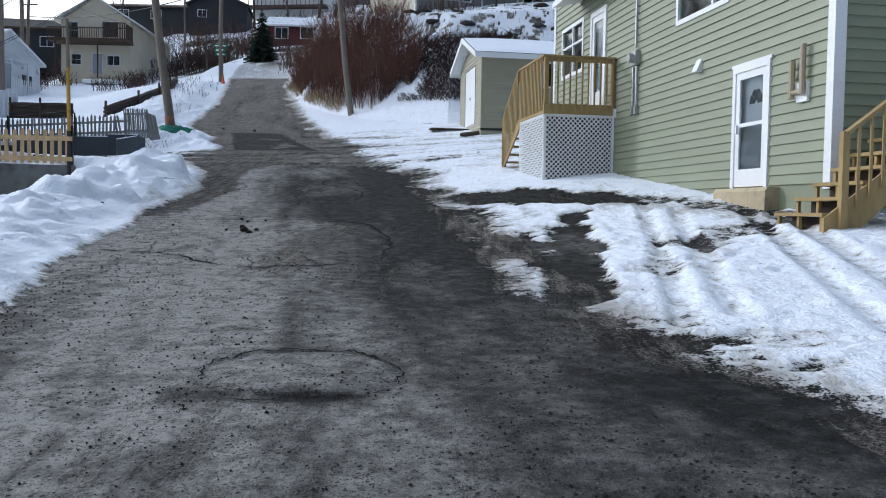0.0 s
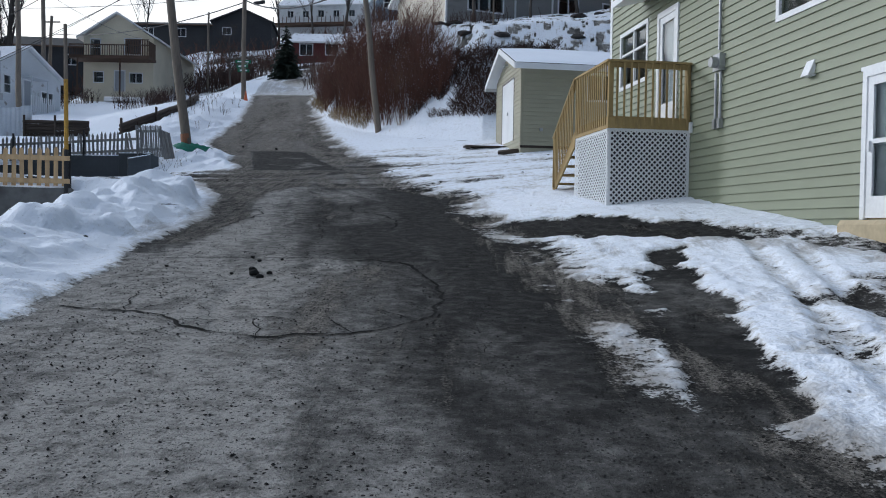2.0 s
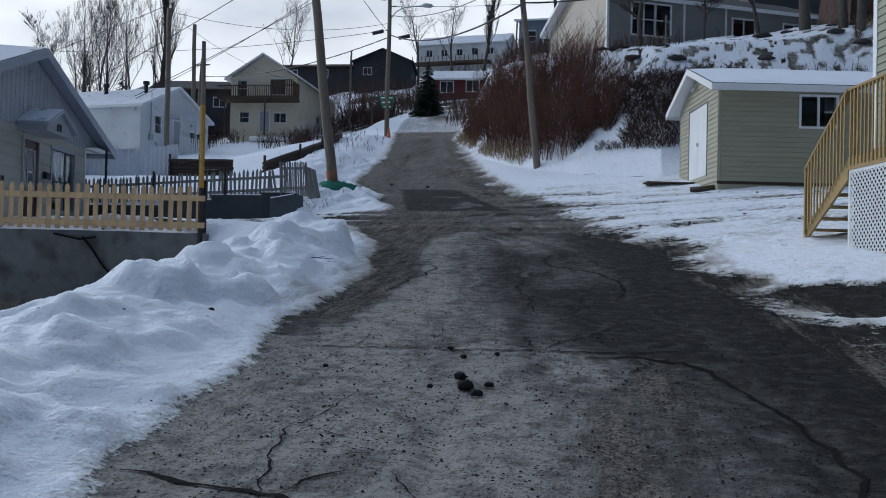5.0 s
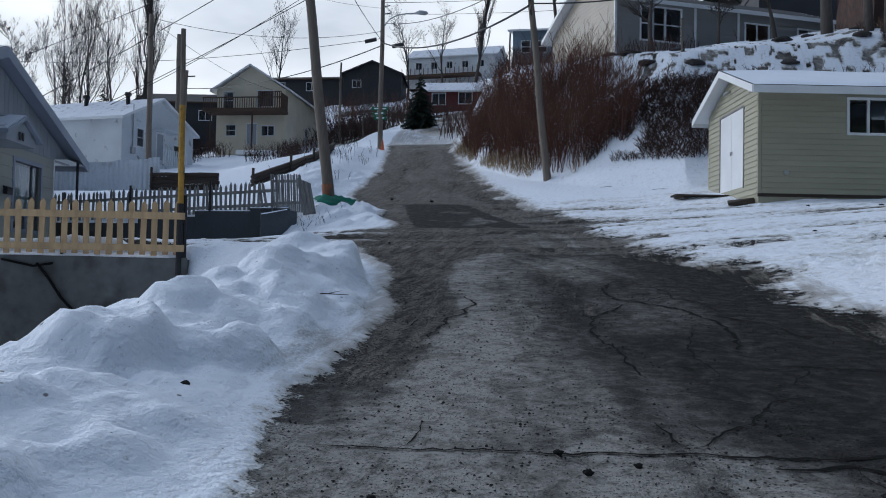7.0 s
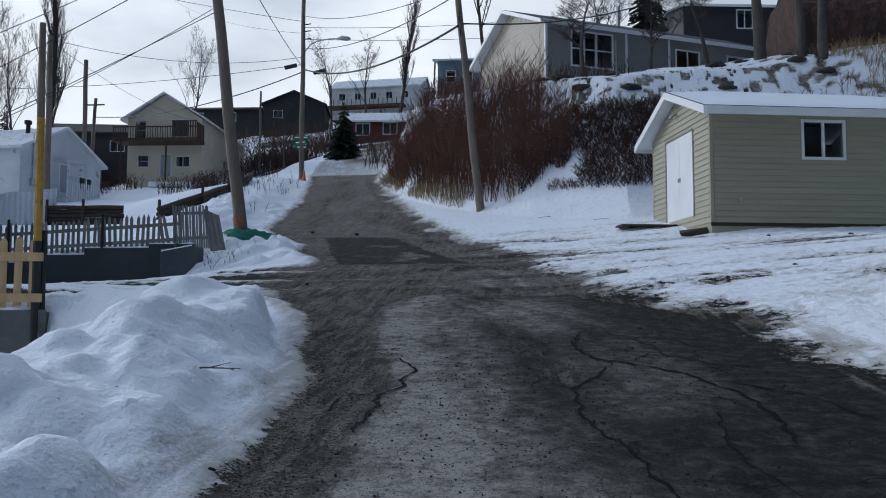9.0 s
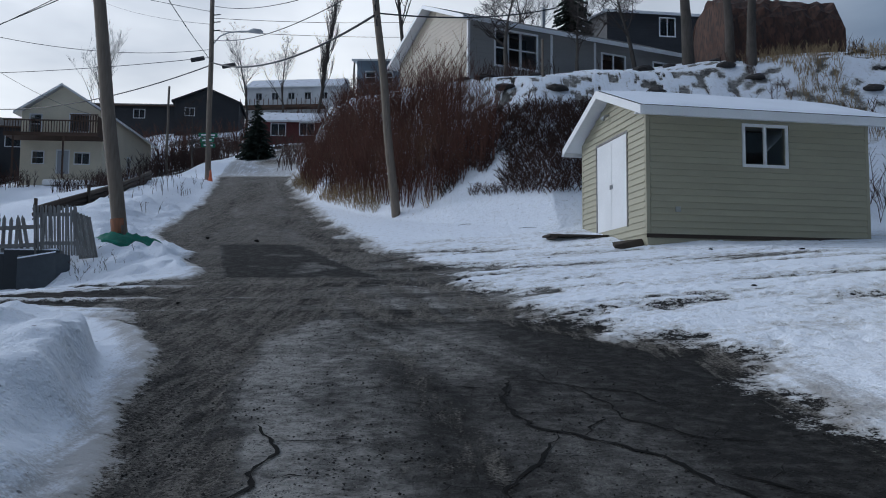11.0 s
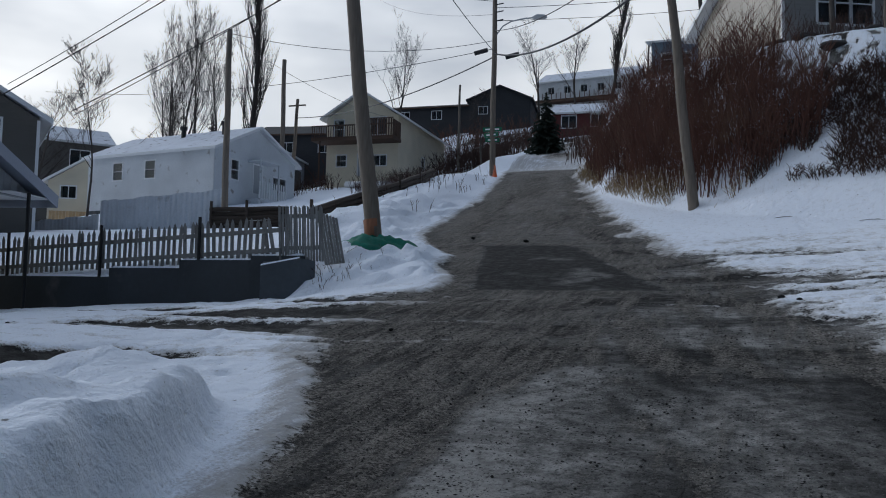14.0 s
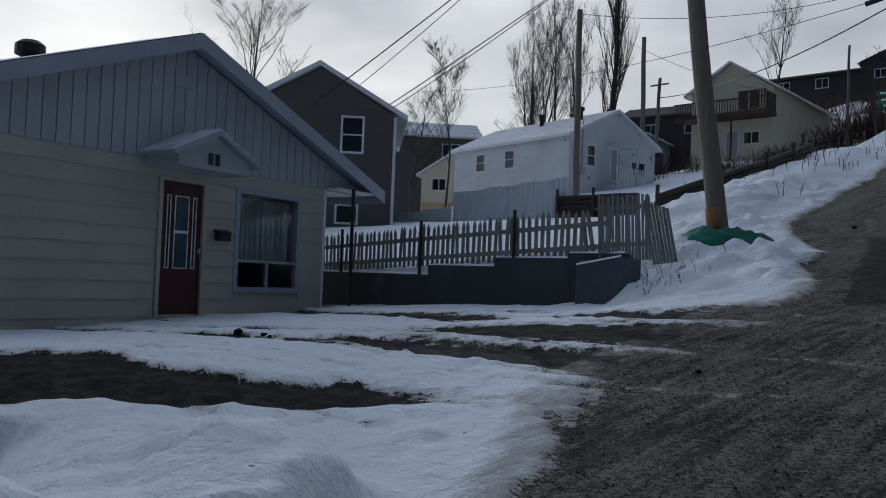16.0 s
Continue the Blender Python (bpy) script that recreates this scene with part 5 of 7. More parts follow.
# ---- low house on the left terrace ----
def left_house():
    h = thing("left_house", "low gabled house with pale lap siding and maroon door", "house", pose(-18.35, 31.4, 0, 0, 0, 13.3))
    E = Face((0, 0, 0), (0, 1, 0), (1, 0, 0))
    y0, y1, zb, zm, za, ya = -8.6, 0.85, 2.45, 5.40, 7.52, -3.15
    slope = 0.384
    win, dr = (-1.66, -0.03, 3.28, 5.06), (-3.50, -2.58, 2.78, 5.10)
    fl = lambda z: (ya - (za - z) / slope, ya + (za - z) / slope)
    w = wall_body(h, E, y0, y1, 1.9, zm, [win, dr], M_cream37, 0.15)
    a, b = fl(zm)
    g = wall_body(h, E, y0, y1, zm - 0.002, zm, [], M_panel37, 0.15, [(max(a, y0), zm), (y1 + 1.2, zm), (y1 + 1.2, zm + 0.05), (ya, za), (max(a, y0), max(zm, za - (ya - y0) * slope))], "gable_wall")
    siding(h, w, E, y0 + 0.05, y1 - 0.05, zb, zm, 0.30, [(win[0] - 0.1, win[1] + 0.1, 3.15, 5.15), (dr[0] - 0.09, dr[1] + 0.09, 2.3, 5.15)], M_cream37, None, 0.026)
    y = y0 + 0.1
    while y < y1 + 1.1:
        ta, tb = (za - abs(q - ya) * slope - 0.01 for q in (y + 0.008, y + 0.235))
        if min(ta, tb) > zm + 0.1:
            part("vertical_board", Shape().prism([E.p(y + 0.008, 0.004, zm + 0.02), E.p(y + 0.235, 0.004, zm + 0.02), E.p(y + 0.235, 0.004, tb), E.p(y + 0.008, 0.004, ta)], E.p(0, 0, 0), E.p(0, 0.018, 0)), M_panel37, g)
        y += 0.245
    part("corner_trim", Shape().box(-0.05, 0.03, y1 - 0.05, y1 + 0.03, zb, zm), M_white, h)
    for q in ((-9.0, -0.16, y1 - 0.15, y1), (-9.0, -0.16, y0, y0 + 0.15), (-9.15, -9.0, y0, y1)):
        part("wall", Shape().box(q[0], q[1], q[2], q[3], 1.9, zm), M_cream37, h)
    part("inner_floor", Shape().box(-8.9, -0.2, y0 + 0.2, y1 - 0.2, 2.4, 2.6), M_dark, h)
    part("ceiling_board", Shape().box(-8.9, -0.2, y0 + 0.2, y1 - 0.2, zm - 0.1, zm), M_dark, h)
    part("soffit", Shape().box(-8.9, 0.35, y1 + 0.01, 2.3, 5.42, 5.45), M_white, h)
    ev = za + 0.06 - (2.45 - ya) * slope
    gable_roof(h, (-9.3, ya, za + 0.06), (0.42, ya, za + 0.06), [(2.45 - ya, ev), (-(2.45 - ya), ev)], 0.10, M_roofdark, M_roofsnow, M_trimblue, 0.27)
    # window
    wd = window(h, E, *win, M_trimblue, (), (0.28,), 0.11, (-1.62, -0.06, 3.78, 5.0))
    part("mullion", E.box(Shape(), -0.88, -0.82, -0.04, 0.018, 3.28, 3.74), M_trimblue, wd)
    # door
    s = Shape()
    for u0, u1, z0, z1 in ((dr[0] - 0.08, dr[0], 2.76, 5.18), (dr[1], dr[1] + 0.08, 2.76, 5.18), (dr[0], dr[1], 5.10, 5.18)):
        E.box(s, u0, u1, -0.02, 0.045, z0, z1)
    part("door_frame", s, M_cream37, h)
    d = part("door", E.box(Shape(), dr[0] + 0.005, dr[1] - 0.005, -0.06, -0.01, 2.78, 5.09), M_maroon, h, "maroon panelled front door")
    part("pane", E.box(Shape(), -3.19, -2.89, -0.009, -0.003, 3.62, 4.82), mat("dim_door_glass", (0.05, 0.07, 0.11), 0.15, 0.1, 2, 0.05, 20, 0), d)
    s = Shape()
    for c, hw in ((-3.04, 0.16), (-3.33, 0.045), (-2.75, 0.045)):
        for u0, u1, z0, z1 in ((c - hw, c - hw + 0.018, 3.58, 4.86), (c + hw - 0.018, c + hw, 3.58, 4.86), (c - hw + 0.018, c + hw - 0.018, 4.842, 4.86), (c - hw + 0.018, c + hw - 0.018, 3.58, 3.598)):
            E.box(s, u0, u1, -0.009, 0.004, z0, z1)
    E.box(s, -3.18, -2.90, -0.002, 0.006, 4.20, 4.25)
    part("glazing_bead", s, M_white, d, "thin white glazing beads")
    part("door_handle", E.box(Shape(), -2.66, -2.62, -0.01, 0.05, 3.85, 3.95), M_metal, d)
    s = Shape()
    E.box(s, -2.28, -1.98, 0.03, 0.14, 4.12, 4.28)
    s.prism([E.p(-2.30, 0.03, 4.282), E.p(-2.30, 0.17, 4.282), E.p(-2.30, 0.03, 4.33)], E.p(-2.30, 0, 0), E.p(-1.96, 0, 0))
    part("mailbox", s, M_black, h, "black wall mailbox")
    part("gable_vent", E.box(Shape(), -3.35, -2.95, 0.018, 0.04, 6.75, 6.98), M_panel37, h)
    # little porch roof with its number board
    p = Shape()
    ca, hw, zt, ze = -3.05, 0.98, 5.88, 5.42
    for sgn in (-1, 1):
        p.prism([E.p(ca, 0, zt), E.p(ca + sgn * hw, 0, ze), E.p(ca + sgn * hw, 0, ze + 0.08), E.p(ca, 0, zt + 0.08)], E.p(0, 0, 0), E.p(0, 0.9, 0))
    pr = part("porch_roof", p, M_trimblue, h, "small gabled porch roof with snow")
    p = Shape()
    for sgn in (-1, 1):
        p.prism([E.p(ca, 0, zt + 0.085), E.p(ca + sgn * hw * 0.98, 0, ze + 0.09), E.p(ca + sgn * hw * 0.98, 0, ze + 0.12), E.p(ca, 0, zt + 0.13)], E.p(0, 0.02, 0), E.p(0, 0.88, 0))
    part("porch_snow", p, M_roofsnow, pr)
    part("porch_gable", Shape().prism([E.p(ca, 0, zt - 0.01), E.p(ca - 0.8, 0, ze + 0.06), E.p(ca - 0.8, 0, 5.28), E.p(ca + 0.8, 0, 5.28), E.p(ca + 0.8, 0, ze + 0.06)], E.p(0, 0.02, 0), E.p(0, 0.80, 0)), M_panel37, pr)
    for u in (-3.18, -3.02):
        part("number_bar", E.box(Shape(), u - 0.045, u + 0.045, 0.80, 0.812, 5.36, 5.56), M_black, pr)
    part("carport_post", Shape().tube([(0.62, 1.05, 2.3), (0.62, 1.05, 5.42)], 0.04, 8), M_black, h, "thin black metal post")
    c = Shape().tube([(-2.2, -4.65, 6.9), (-2.2, -4.65, 7.2)], 0.16, 12).tube([(-2.2, -4.65, 7.2), (-2.2, -4.65, 7.38), (-2.2, -4.65, 7.45)], [0.25, 0.25, 0.16], 12)
    part("roof_vent", c, M_black, h, "black capped roof vent")
    part("step_slab", E.box(Shape(), -3.7, -2.4, 0.0, 0.5, 2.5, 2.72), M_conc, h)
    return h


left_house()


# ---- retaining walls and fences of the terrace ----
def retaining_wall_south():
    m = pose(-9.36, 22.7, 0, 0, 0, 13.3)
    s = Shape()
    n, k = 60, 8
    v = []
    for i in range(n + 1):
        for j in range(k + 1):
            x, z = -14.0 * i / n, 0.0 + 2.42 * j / k
            y = 0.05 * float(fbm(np.array([x * 0.8]), np.array([z * 1.2]), 90, 3)[0])
            v.append((x, y, z + (0.03 * float(fbm(np.array([x * 1.5]), np.array([3.0]), 91, 3)[0]) if j == k else 0)))
    f = [(i * (k + 1) + j, (i + 1) * (k + 1) + j, (i + 1) * (k + 1) + j + 1, i * (k + 1) + j + 1) for i in range(n) for j in range(k)]
    s.add(v, f)
    s.box(-14.0, 0.0, 0.03, 0.32, 0.0, 2.40)
    w = solo("retaining_wall", s, M_conc, "cracked dark concrete retaining wall under a fence", "retaining wall", m, kind="structure")
    for path in ([(-2.35, 2.3), (-2.15, 2.05), (-1.95, 1.75), (-1.75, 1.55), (-1.62, 1.2), (-1.55, 0.9)], [(-2.9, 2.35), (-2.4, 2.25), (-2.1, 2.3)]):
        c = Shape()
        for (xa, za), (xb, zb) in zip(path, path[1:]):
            c.bar((xa, -0.035, za), (xb, -0.035, zb), 0.03, 0.035)
        part("crack", c, M_crack, w)
    sn = Shape()
    for i in range(14):
        x = -0.9 - i * 0.9
        sn.add([(x + dx, 0.14 + dy, 2.42 + dz) for dx, dy, dz in ((-0.6, -0.12, 0), (0.6, -0.14, 0), (0.6, 0.14, 0), (-0.6, 0.14, 0), (-0.3, -0.04, 0.07), (0.35, -0.05, 0.06), (0.3, 0.08, 0.06), (-0.35, 0.08, 0.07))],
               [(0, 1, 5, 4), (1, 2, 6, 5), (2, 3, 7, 6), (3, 0, 4, 7), (4, 5, 6, 7)])
    part("snow_cap", sn, M_snow, w, smooth=True)


def picket(w, h, t, tip):
    return Shape().prism([(-w / 2, 0, 0), (w / 2, 0, 0), (w / 2, 0, h - tip), (0, 0, h), (-w / 2, 0, h - tip)], (0, 0, 0), (0, t, 0))


def fence_new():
    f = thing("picket_fence", "new unpainted pine picket fence on a concrete wall", "fence", pose(-9.42, 22.72, 2.42, 0, 0, 13.3))
    base = picket(0.09, 0.88, 0.02, 0.06).mesh("picket", M_newwood)
    rng = random.Random(5)
    for i in range(66):
        p = new("picket", base)
        p.parent = f
        p.location, p.rotation_euler, p.scale = (-0.13 - i * 0.178, -0.02, 0.04 + rng.uniform(-0.012, 0.012)), (0, rng.uniform(-0.02, 0.02), 0), (1, 1, 1 + rng.uniform(-0.02, 0.02))
    for z in (0.10, 0.62):
        for k in range(4):
            part("rail", Shape().box(-3.0 * k - 2.99, -3.0 * k, -0.062, -0.022, z, z + 0.11), M_newwood, f)
    for x in (-0.02, -1.95, -3.9, -5.9, -7.9, -9.9):
        part("post", Shape().tube([(x, 0.05, -0.05), (x, 0.05, 1.02)], 0.035, 8), M_black, f, "black metal fence post")


def tall_post():
    p = thing("marker_post", "tall thin wooden post painted yellow and black", "post", pose(-9.50, 22.70, 2.3))
    part("post_foot", Shape().tube([(0, 0, -0.3), (0, 0, 1.0)], 0.055, 8), M_black, p)
    part("post_shaft", Shape().tube([(0, 0, 1.0), (-0.02, 0, 2.6)], 0.05, 8), M_yellow, p, "flaking yellow paint")
    part("post_top", Shape().tube([(-0.02, 0, 2.6), (-0.04, 0, 3.85)], [0.05, 0.04], 8), M_pole, p)


def wall_north():
    q = Vector((F2B[0] - F2A[0], F2B[1] - F2A[1], 0))
    m = Matrix.Translation((F2A[0], F2A[1], 0)) @ Matrix.Rotation(math.atan2(q.y, q.x), 4, "Z")
    w = thing("retaining_wall", "dark painted concrete wall stepping down beside the drive", "retaining wall", m, kind="structure")
    for x0, x1, zt in ((-1.15, 0.0, 4.12), (0.0, 1.75, 4.03), (1.75, 3.6, 3.86), (3.6, 11.2, 3.66)):
        part("wall_block", Shape().box(x0 + 0.002, x1 - 0.002, -0.15, 0.15, 1.9, zt), M_concdark, w)
        part("snow_cap", Shape().prism([(x0 + 0.03, -0.1, zt + 0.004), (x0 + 0.03, 0.12, zt + 0.004), (x0 + 0.03, 0.02, zt + 0.05)], (x0, 0, 0), (x1 - 0.06, 0, 0)), M_snow, w)
    # return block beside the lane
    r = thing("concrete_block_wall", "leaning dark concrete block at the drive entrance", "retaining wall", pose(-12.35, 32.85, 0, 0, 0, 28))
    plan, tops = ((0, 0), (0.76, 0.0), (1.05, 0.24), (0.02, 0.5)), (3.89, 4.06, 4.02, 4.0)
    part("block", Shape().add([(x, y, 2.3) for x, y in plan] + [(x, y, z) for (x, y), z in zip(plan, tops)], [(3, 2, 1, 0), (4, 5, 6, 7), (0, 1, 5, 4), (1, 2, 6, 5), (2, 3, 7, 6), (3, 0, 4, 7)]), M_concblock, r)
    part("snow_cap", Shape().prism([(0.0, 0.004, 3.897), (0.0, 0.10, 3.91), (0.0, 0.05, 3.93)], (0, 0, 0), (0.74, 0, 0.165)), M_snow, r)
    f = thing("picket_fence", "weathered grey picket fence on the dark concrete wall", "fence", m)
    base = picket(0.078, 0.86, 0.02, 0.09).mesh("picket", M_greywood)
    rng = random.Random(8)
    for i in range(82):
        x = -0.78 + i * 0.146
        z = 3.98 - 0.052 * x + 0.12
        p = new("picket", base)
        p.parent = f
        lean = rng.uniform(-0.05, 0.05) + (0.16 if -0.55 < x < -0.3 else 0)
        p.location, p.rotation_euler, p.scale = (x, 0.02, z - 0.06 + rng.uniform(-0.02, 0.02)), (0, lean, 0), (1, 1, 1 + rng.uniform(-0.04, 0.04))
    for dz in (0.16, 0.56):
        for k in range(4):
            xa, xb = -0.8 + k * 3.0, -0.8 + k * 3.0 + 2.99
            part("rail", Shape().bar((xa, 0.06, 4.05 - 0.052 * xa + dz), (xb, 0.06, 4.05 - 0.052 * xb + dz), 0.04, 0.085), M_greywood, f)
    for x in (1.3, 3.9, 6.6, 9.4):
        part("post", Shape().tube([(x, 0.11, 3.3), (x, 0.11, 5.0 - 0.052 * x)], 0.035, 8), M_black, f, "black metal fence post")
    # leaning board panel
    g = thing("board_panel", "grey weathered board gate leaning on the wall end", "gate", pose(-12.22, 33.32, 3.98, -5, -3, 24))
    for i in range(16):
        lean = 0.012 * (i % 3) - 0.01
        part("board", Shape().prism([(i * 0.056, -0.012, 0.01 * (i % 3)), (i * 0.056 + 0.046, -0.012, 0.0), (i * 0.056 + 0.046 + lean, -0.012, 1.15 - 0.02 * (i % 4)), (i * 0.056 + lean, -0.012, 1.16 - 0.017 * (i % 3))], (0, 0, 0), (0, 0.024, 0)), M_greywood, g)
    for z in (0.25, 0.9):
        part("batten", Shape().box(0, 0.88, 0.014, 0.05, z, z + 0.08), M_greywood, g)
    g2 = thing("board_panel", "grey weathered board panel propped behind the gate", "gate", pose(-11.40, 33.72, 3.95, -8, -9, 48))
    for i in range(7):
        part("board", Shape().box(i * 0.062, i * 0.062 + 0.05, -0.012, 0.012, 0.0, 1.12 - 0.03 * i), M_greywood, g2)


retaining_wall_south()
fence_new()
tall_post()
wall_north()


# ---- poles, lamp, wires ----
def utility_pole(label, base, top, r0, r1):
    base = Vector(base)
    p = thing("utility_pole", label, "utility pole", Matrix.Translation(base))
    d = Vector(top) - base
    n = 10
    part("shaft", Shape().tube([d * (-0.08 + 1.08 * i / n) + Vector((0.02 * math.sin(i * 1.3), 0, 0)) for i in range(n + 1)], [r0 + (r1 - r0) * i / n for i in range(n + 1)], 12), M_pole, p, smooth=True)
    return p, d


pl, dl_ = utility_pole("leaning grey wooden utility pole with a reddish foot", (-11.30, 35.86, gz(-11.3, 35.86) - 0.1), (-12.6, 35.7, 15.2), 0.19, 0.13)
part("stained_foot", Shape().tube([dl_ * 0.0, dl_ * 0.07], 0.195, 12), M_rust, pl, "reddish stained foot", True)
pr_, dr_ = utility_pole("leaning grey wooden utility pole below the thicket", (-4.92, 43.7, gz(-4.92, 43.7) - 0.1), (-5.75, 42.9, 14.6), 0.16, 0.11)
for z in (0.80, 0.86):
    part("insulator", Shape().tube([dr_ * z + Vector((0, -0.15, 0)), dr_ * z + Vector((0.02, -0.42, -0.12)), dr_ * z + Vector((0, -0.46, -0.3)), dr_ * z + Vector((0, -0.2, -0.36))], 0.03, 6), M_black, pr_)
pf, df_ = utility_pole("tall grey utility pole with street lamp and green signs", (-17.95, 66.9, gz(-17.95, 66.9) - 0.1), (-17.8, 66.4, 24.0), 0.19, 0.13)
arm = [df_ * 0.66 + Vector(q) for q in ((0.1, 0, 0), (0.5, 0, 0.5), (1.0, 0, 0.75), (1.8, 0, 0.85), (2.3, 0, 0.85))]
ar = part("lamp_arm", Shape().tube(arm, 0.045, 8), M_metal, pf, "curved grey lamp arm")
part("lamp_head", Shape().tube([arm[-1], arm[-1] + Vector((0.3, 0, 0.04)), arm[-1] + Vector((0.75, 0, -0.02)), arm[-1] + Vector((0.9, 0, -0.06))], [0.06, 0.16, 0.15, 0.05], 10), M_metal, ar)
for z in (0.725, 0.765, 0.80):
    part("bracket", Shape().tube([df_ * z, df_ * z + Vector((0.55, -0.1, 0.02))], 0.035, 6), M_black, pf)
for s0, w0, ang in ((2.95, 1.15, 5), (2.62, 0.95, -14), (2.30, 0.85, 12)):
    sg = part("street_sign", Shape().box(-w0 / 2, w0 / 2, -0.2, -0.18, s0 - 0.12, s0 + 0.13, Matrix.Rotation(radians(ang), 4, "Z")), M_signgreen, pf, "green street name sign")
    part("lettering_bar", Shape().box(-w0 / 2 + 0.15, w0 / 2 - 0.15, -0.206, -0.201, s0 - 0.04, s0 + 0.05, Matrix.Rotation(radians(ang), 4, "Z")), M_white, sg)
for x, z in ((-0.75, 0.585), (1.2, 0.555)):
    part("splice_case", Shape().tube([df_ * z + Vector((x - 0.4, -0.25, -0.1)), df_ * z + Vector((x + 0.4, -0.25, 0.05))], 0.14, 8), M_black, pf, "black cable splice case")
s = Shape().tube([(0, 0, 0), (0, 0, 0.1), (0, 0, 0.75)], [0.2, 0.14, 0.04], 12)
solo("traffic_cone", s, M_orange, "orange cone at the foot of the pole", "cone", Matrix.Translation((-17.6, 66.3, gz(-17.6, 66.3))))
p2, _ = utility_pole("slender grey service pole behind the fence", (-28.95, 55.7, gz(-28.95, 55.7) - 0.1), (-29.0, 55.6, 17.4), 0.18, 0.14)
p3, _ = utility_pole("bare dark utility pole between the far houses", (-39.6, 79.0, gz(-39.6, 79) - 0.1), (-39.5, 78.6, 23.2), 0.2, 0.17)
p4, d4 = utility_pole("distant grey utility pole with a cross-arm", (-43.9, 88.0, gz(-43.9, 88.0) - 0.1), (-43.5, 87.9, 22.4), 0.2, 0.14)
part("cross_arm", Shape().bar(d4 * 0.93 + Vector((-0.9, 0, 0)), d4 * 0.93 + Vector((0.9, 0, 0)), 0.12, 0.12), M_pole, p4)
utility_pole("thin pole beside the hillside houses", (-29.5, 94.0, gz(-29.5, 94) - 0.1), (-29.4, 93.8, 24.3), 0.13, 0.1)
utility_pole("thin pole by the upper road", (-13.6, 108.0, gz(-13.6, 108) - 0.1), (-13.4, 107.8, 31.2), 0.13, 0.1)


def wire(a, b, sag, r=0.014):
    a, b = Vector(a), Vector(b)
    n = 18
    pts = [a.lerp(b, i / n) - Vector((0, 0, sag * 4 * (i / n) * (1 - i / n))) for i in range(n + 1)]
    solo("overhead_wire", Shape().tube(pts, r, 5), M_black, "black overhead service wire", "wire", group="overhead wires")


TL, TR, TF = Vector((-12.55, 35.7, 14.6)), Vector((-5.7, 42.95, 13.9)), Vector((-17.83, 66.5, 22.0))
for a, b, sag, r in (
        (TF - Vector((0, 0, 3.6)), TR - Vector((0, 0, 1.0)), 0.9, 0.045), (TF - Vector((0, 0, 2.2)), TR + Vector((0, 0, 0.2)), 0.7, 0.022), (TF, TR + Vector((0, 0, 0.5)), 0.6, 0.018),
        (TF - Vector((0, 0, 3.8)), (-43.5, 87.9, 20.6), 0.9, 0.04), (TF - Vector((0, 0, 3.3)), (-64, 78, 22.0), 1.2, 0.02),
        (TF - Vector((0, 0, 3.5)), TL - Vector((0, 0, 0.2)), 0.3, 0.02),
        ((-12.1, 35.75, 11.1), (-17.2, 32.8, 7.2), 0.05, 0.012), ((-12.1, 35.75, 11.25), (-17.2, 32.9, 7.15), 0.12, 0.010), ((-12.3, 35.7, 12.8), (-19.0, 31.9, 7.1), 0.08, 0.013), ((-12.35, 35.7, 13.2), (-26.5, 39.6, 10.2), 0.15, 0.013),
        (TF - Vector((0, 0, 1.2)), (-50, 120, 44), 0.8, 0.016), (TF - Vector((0, 0, 0.8)), (8, 96, 33), 0.8, 0.018), (TF - Vector((0, 0, 1.6)), (12, 92, 30), 0.8, 0.018),
        (TF - Vector((0, 0, 0.4)), (-46, 60, 27), 0.6, 0.016), (TF - Vector((0, 0, 2.8)), (-29.0, 55.6, 17.2), 0.8, 0.016),
        (TR - Vector((0, 0, 0.9)), (2.0, 54.2, 17.4), 0.3, 0.03), (TR + Vector((0, 0, 0.2)), (6.0, 56.0, 19.5), 0.4, 0.016),
        ((-29.0, 55.6, 17.1), (-44, 67, 14.2), 0.5, 0.014), ((-29.0, 55.6, 17.1), (-34, 87, 20.0), 0.6, 0.014)):
    wire(a, b, sag, r)

# green netting heaped round the foot of the leaning pole
rng = random.Random(3)
s, n, k = Shape(), 26, 9
v = []
for j in range(k + 1):
    for i in range(n):
        t = 6.28319 * i / n
        q = j / k
        rr = (0.74 - 0.5 * q ** 1.5) * (1 + 0.22 * math.sin(3 * t + 1) + 0.1 * math.sin(7 * t + 4 * q))
        v.append((rr * 1.35 * math.cos(t) + 0.35, rr * 0.8 * math.sin(t) - 0.1, (0.36 * q + 0.05 * math.sin(5 * t + 3 * q * 4)) - 0.14))
s.add(v, [(j * n + i, j * n + (i + 1) % n, (j + 1) * n + (i + 1) % n, (j + 1) * n + i) for j in range(k) for i in range(n)])
solo("plastic_net", s, M_net, "crumpled green plastic netting round the pole foot", "netting", pose(-11.52, 35.42, gz(-11.5, 35.4), 0, 0, 20), smooth=True)


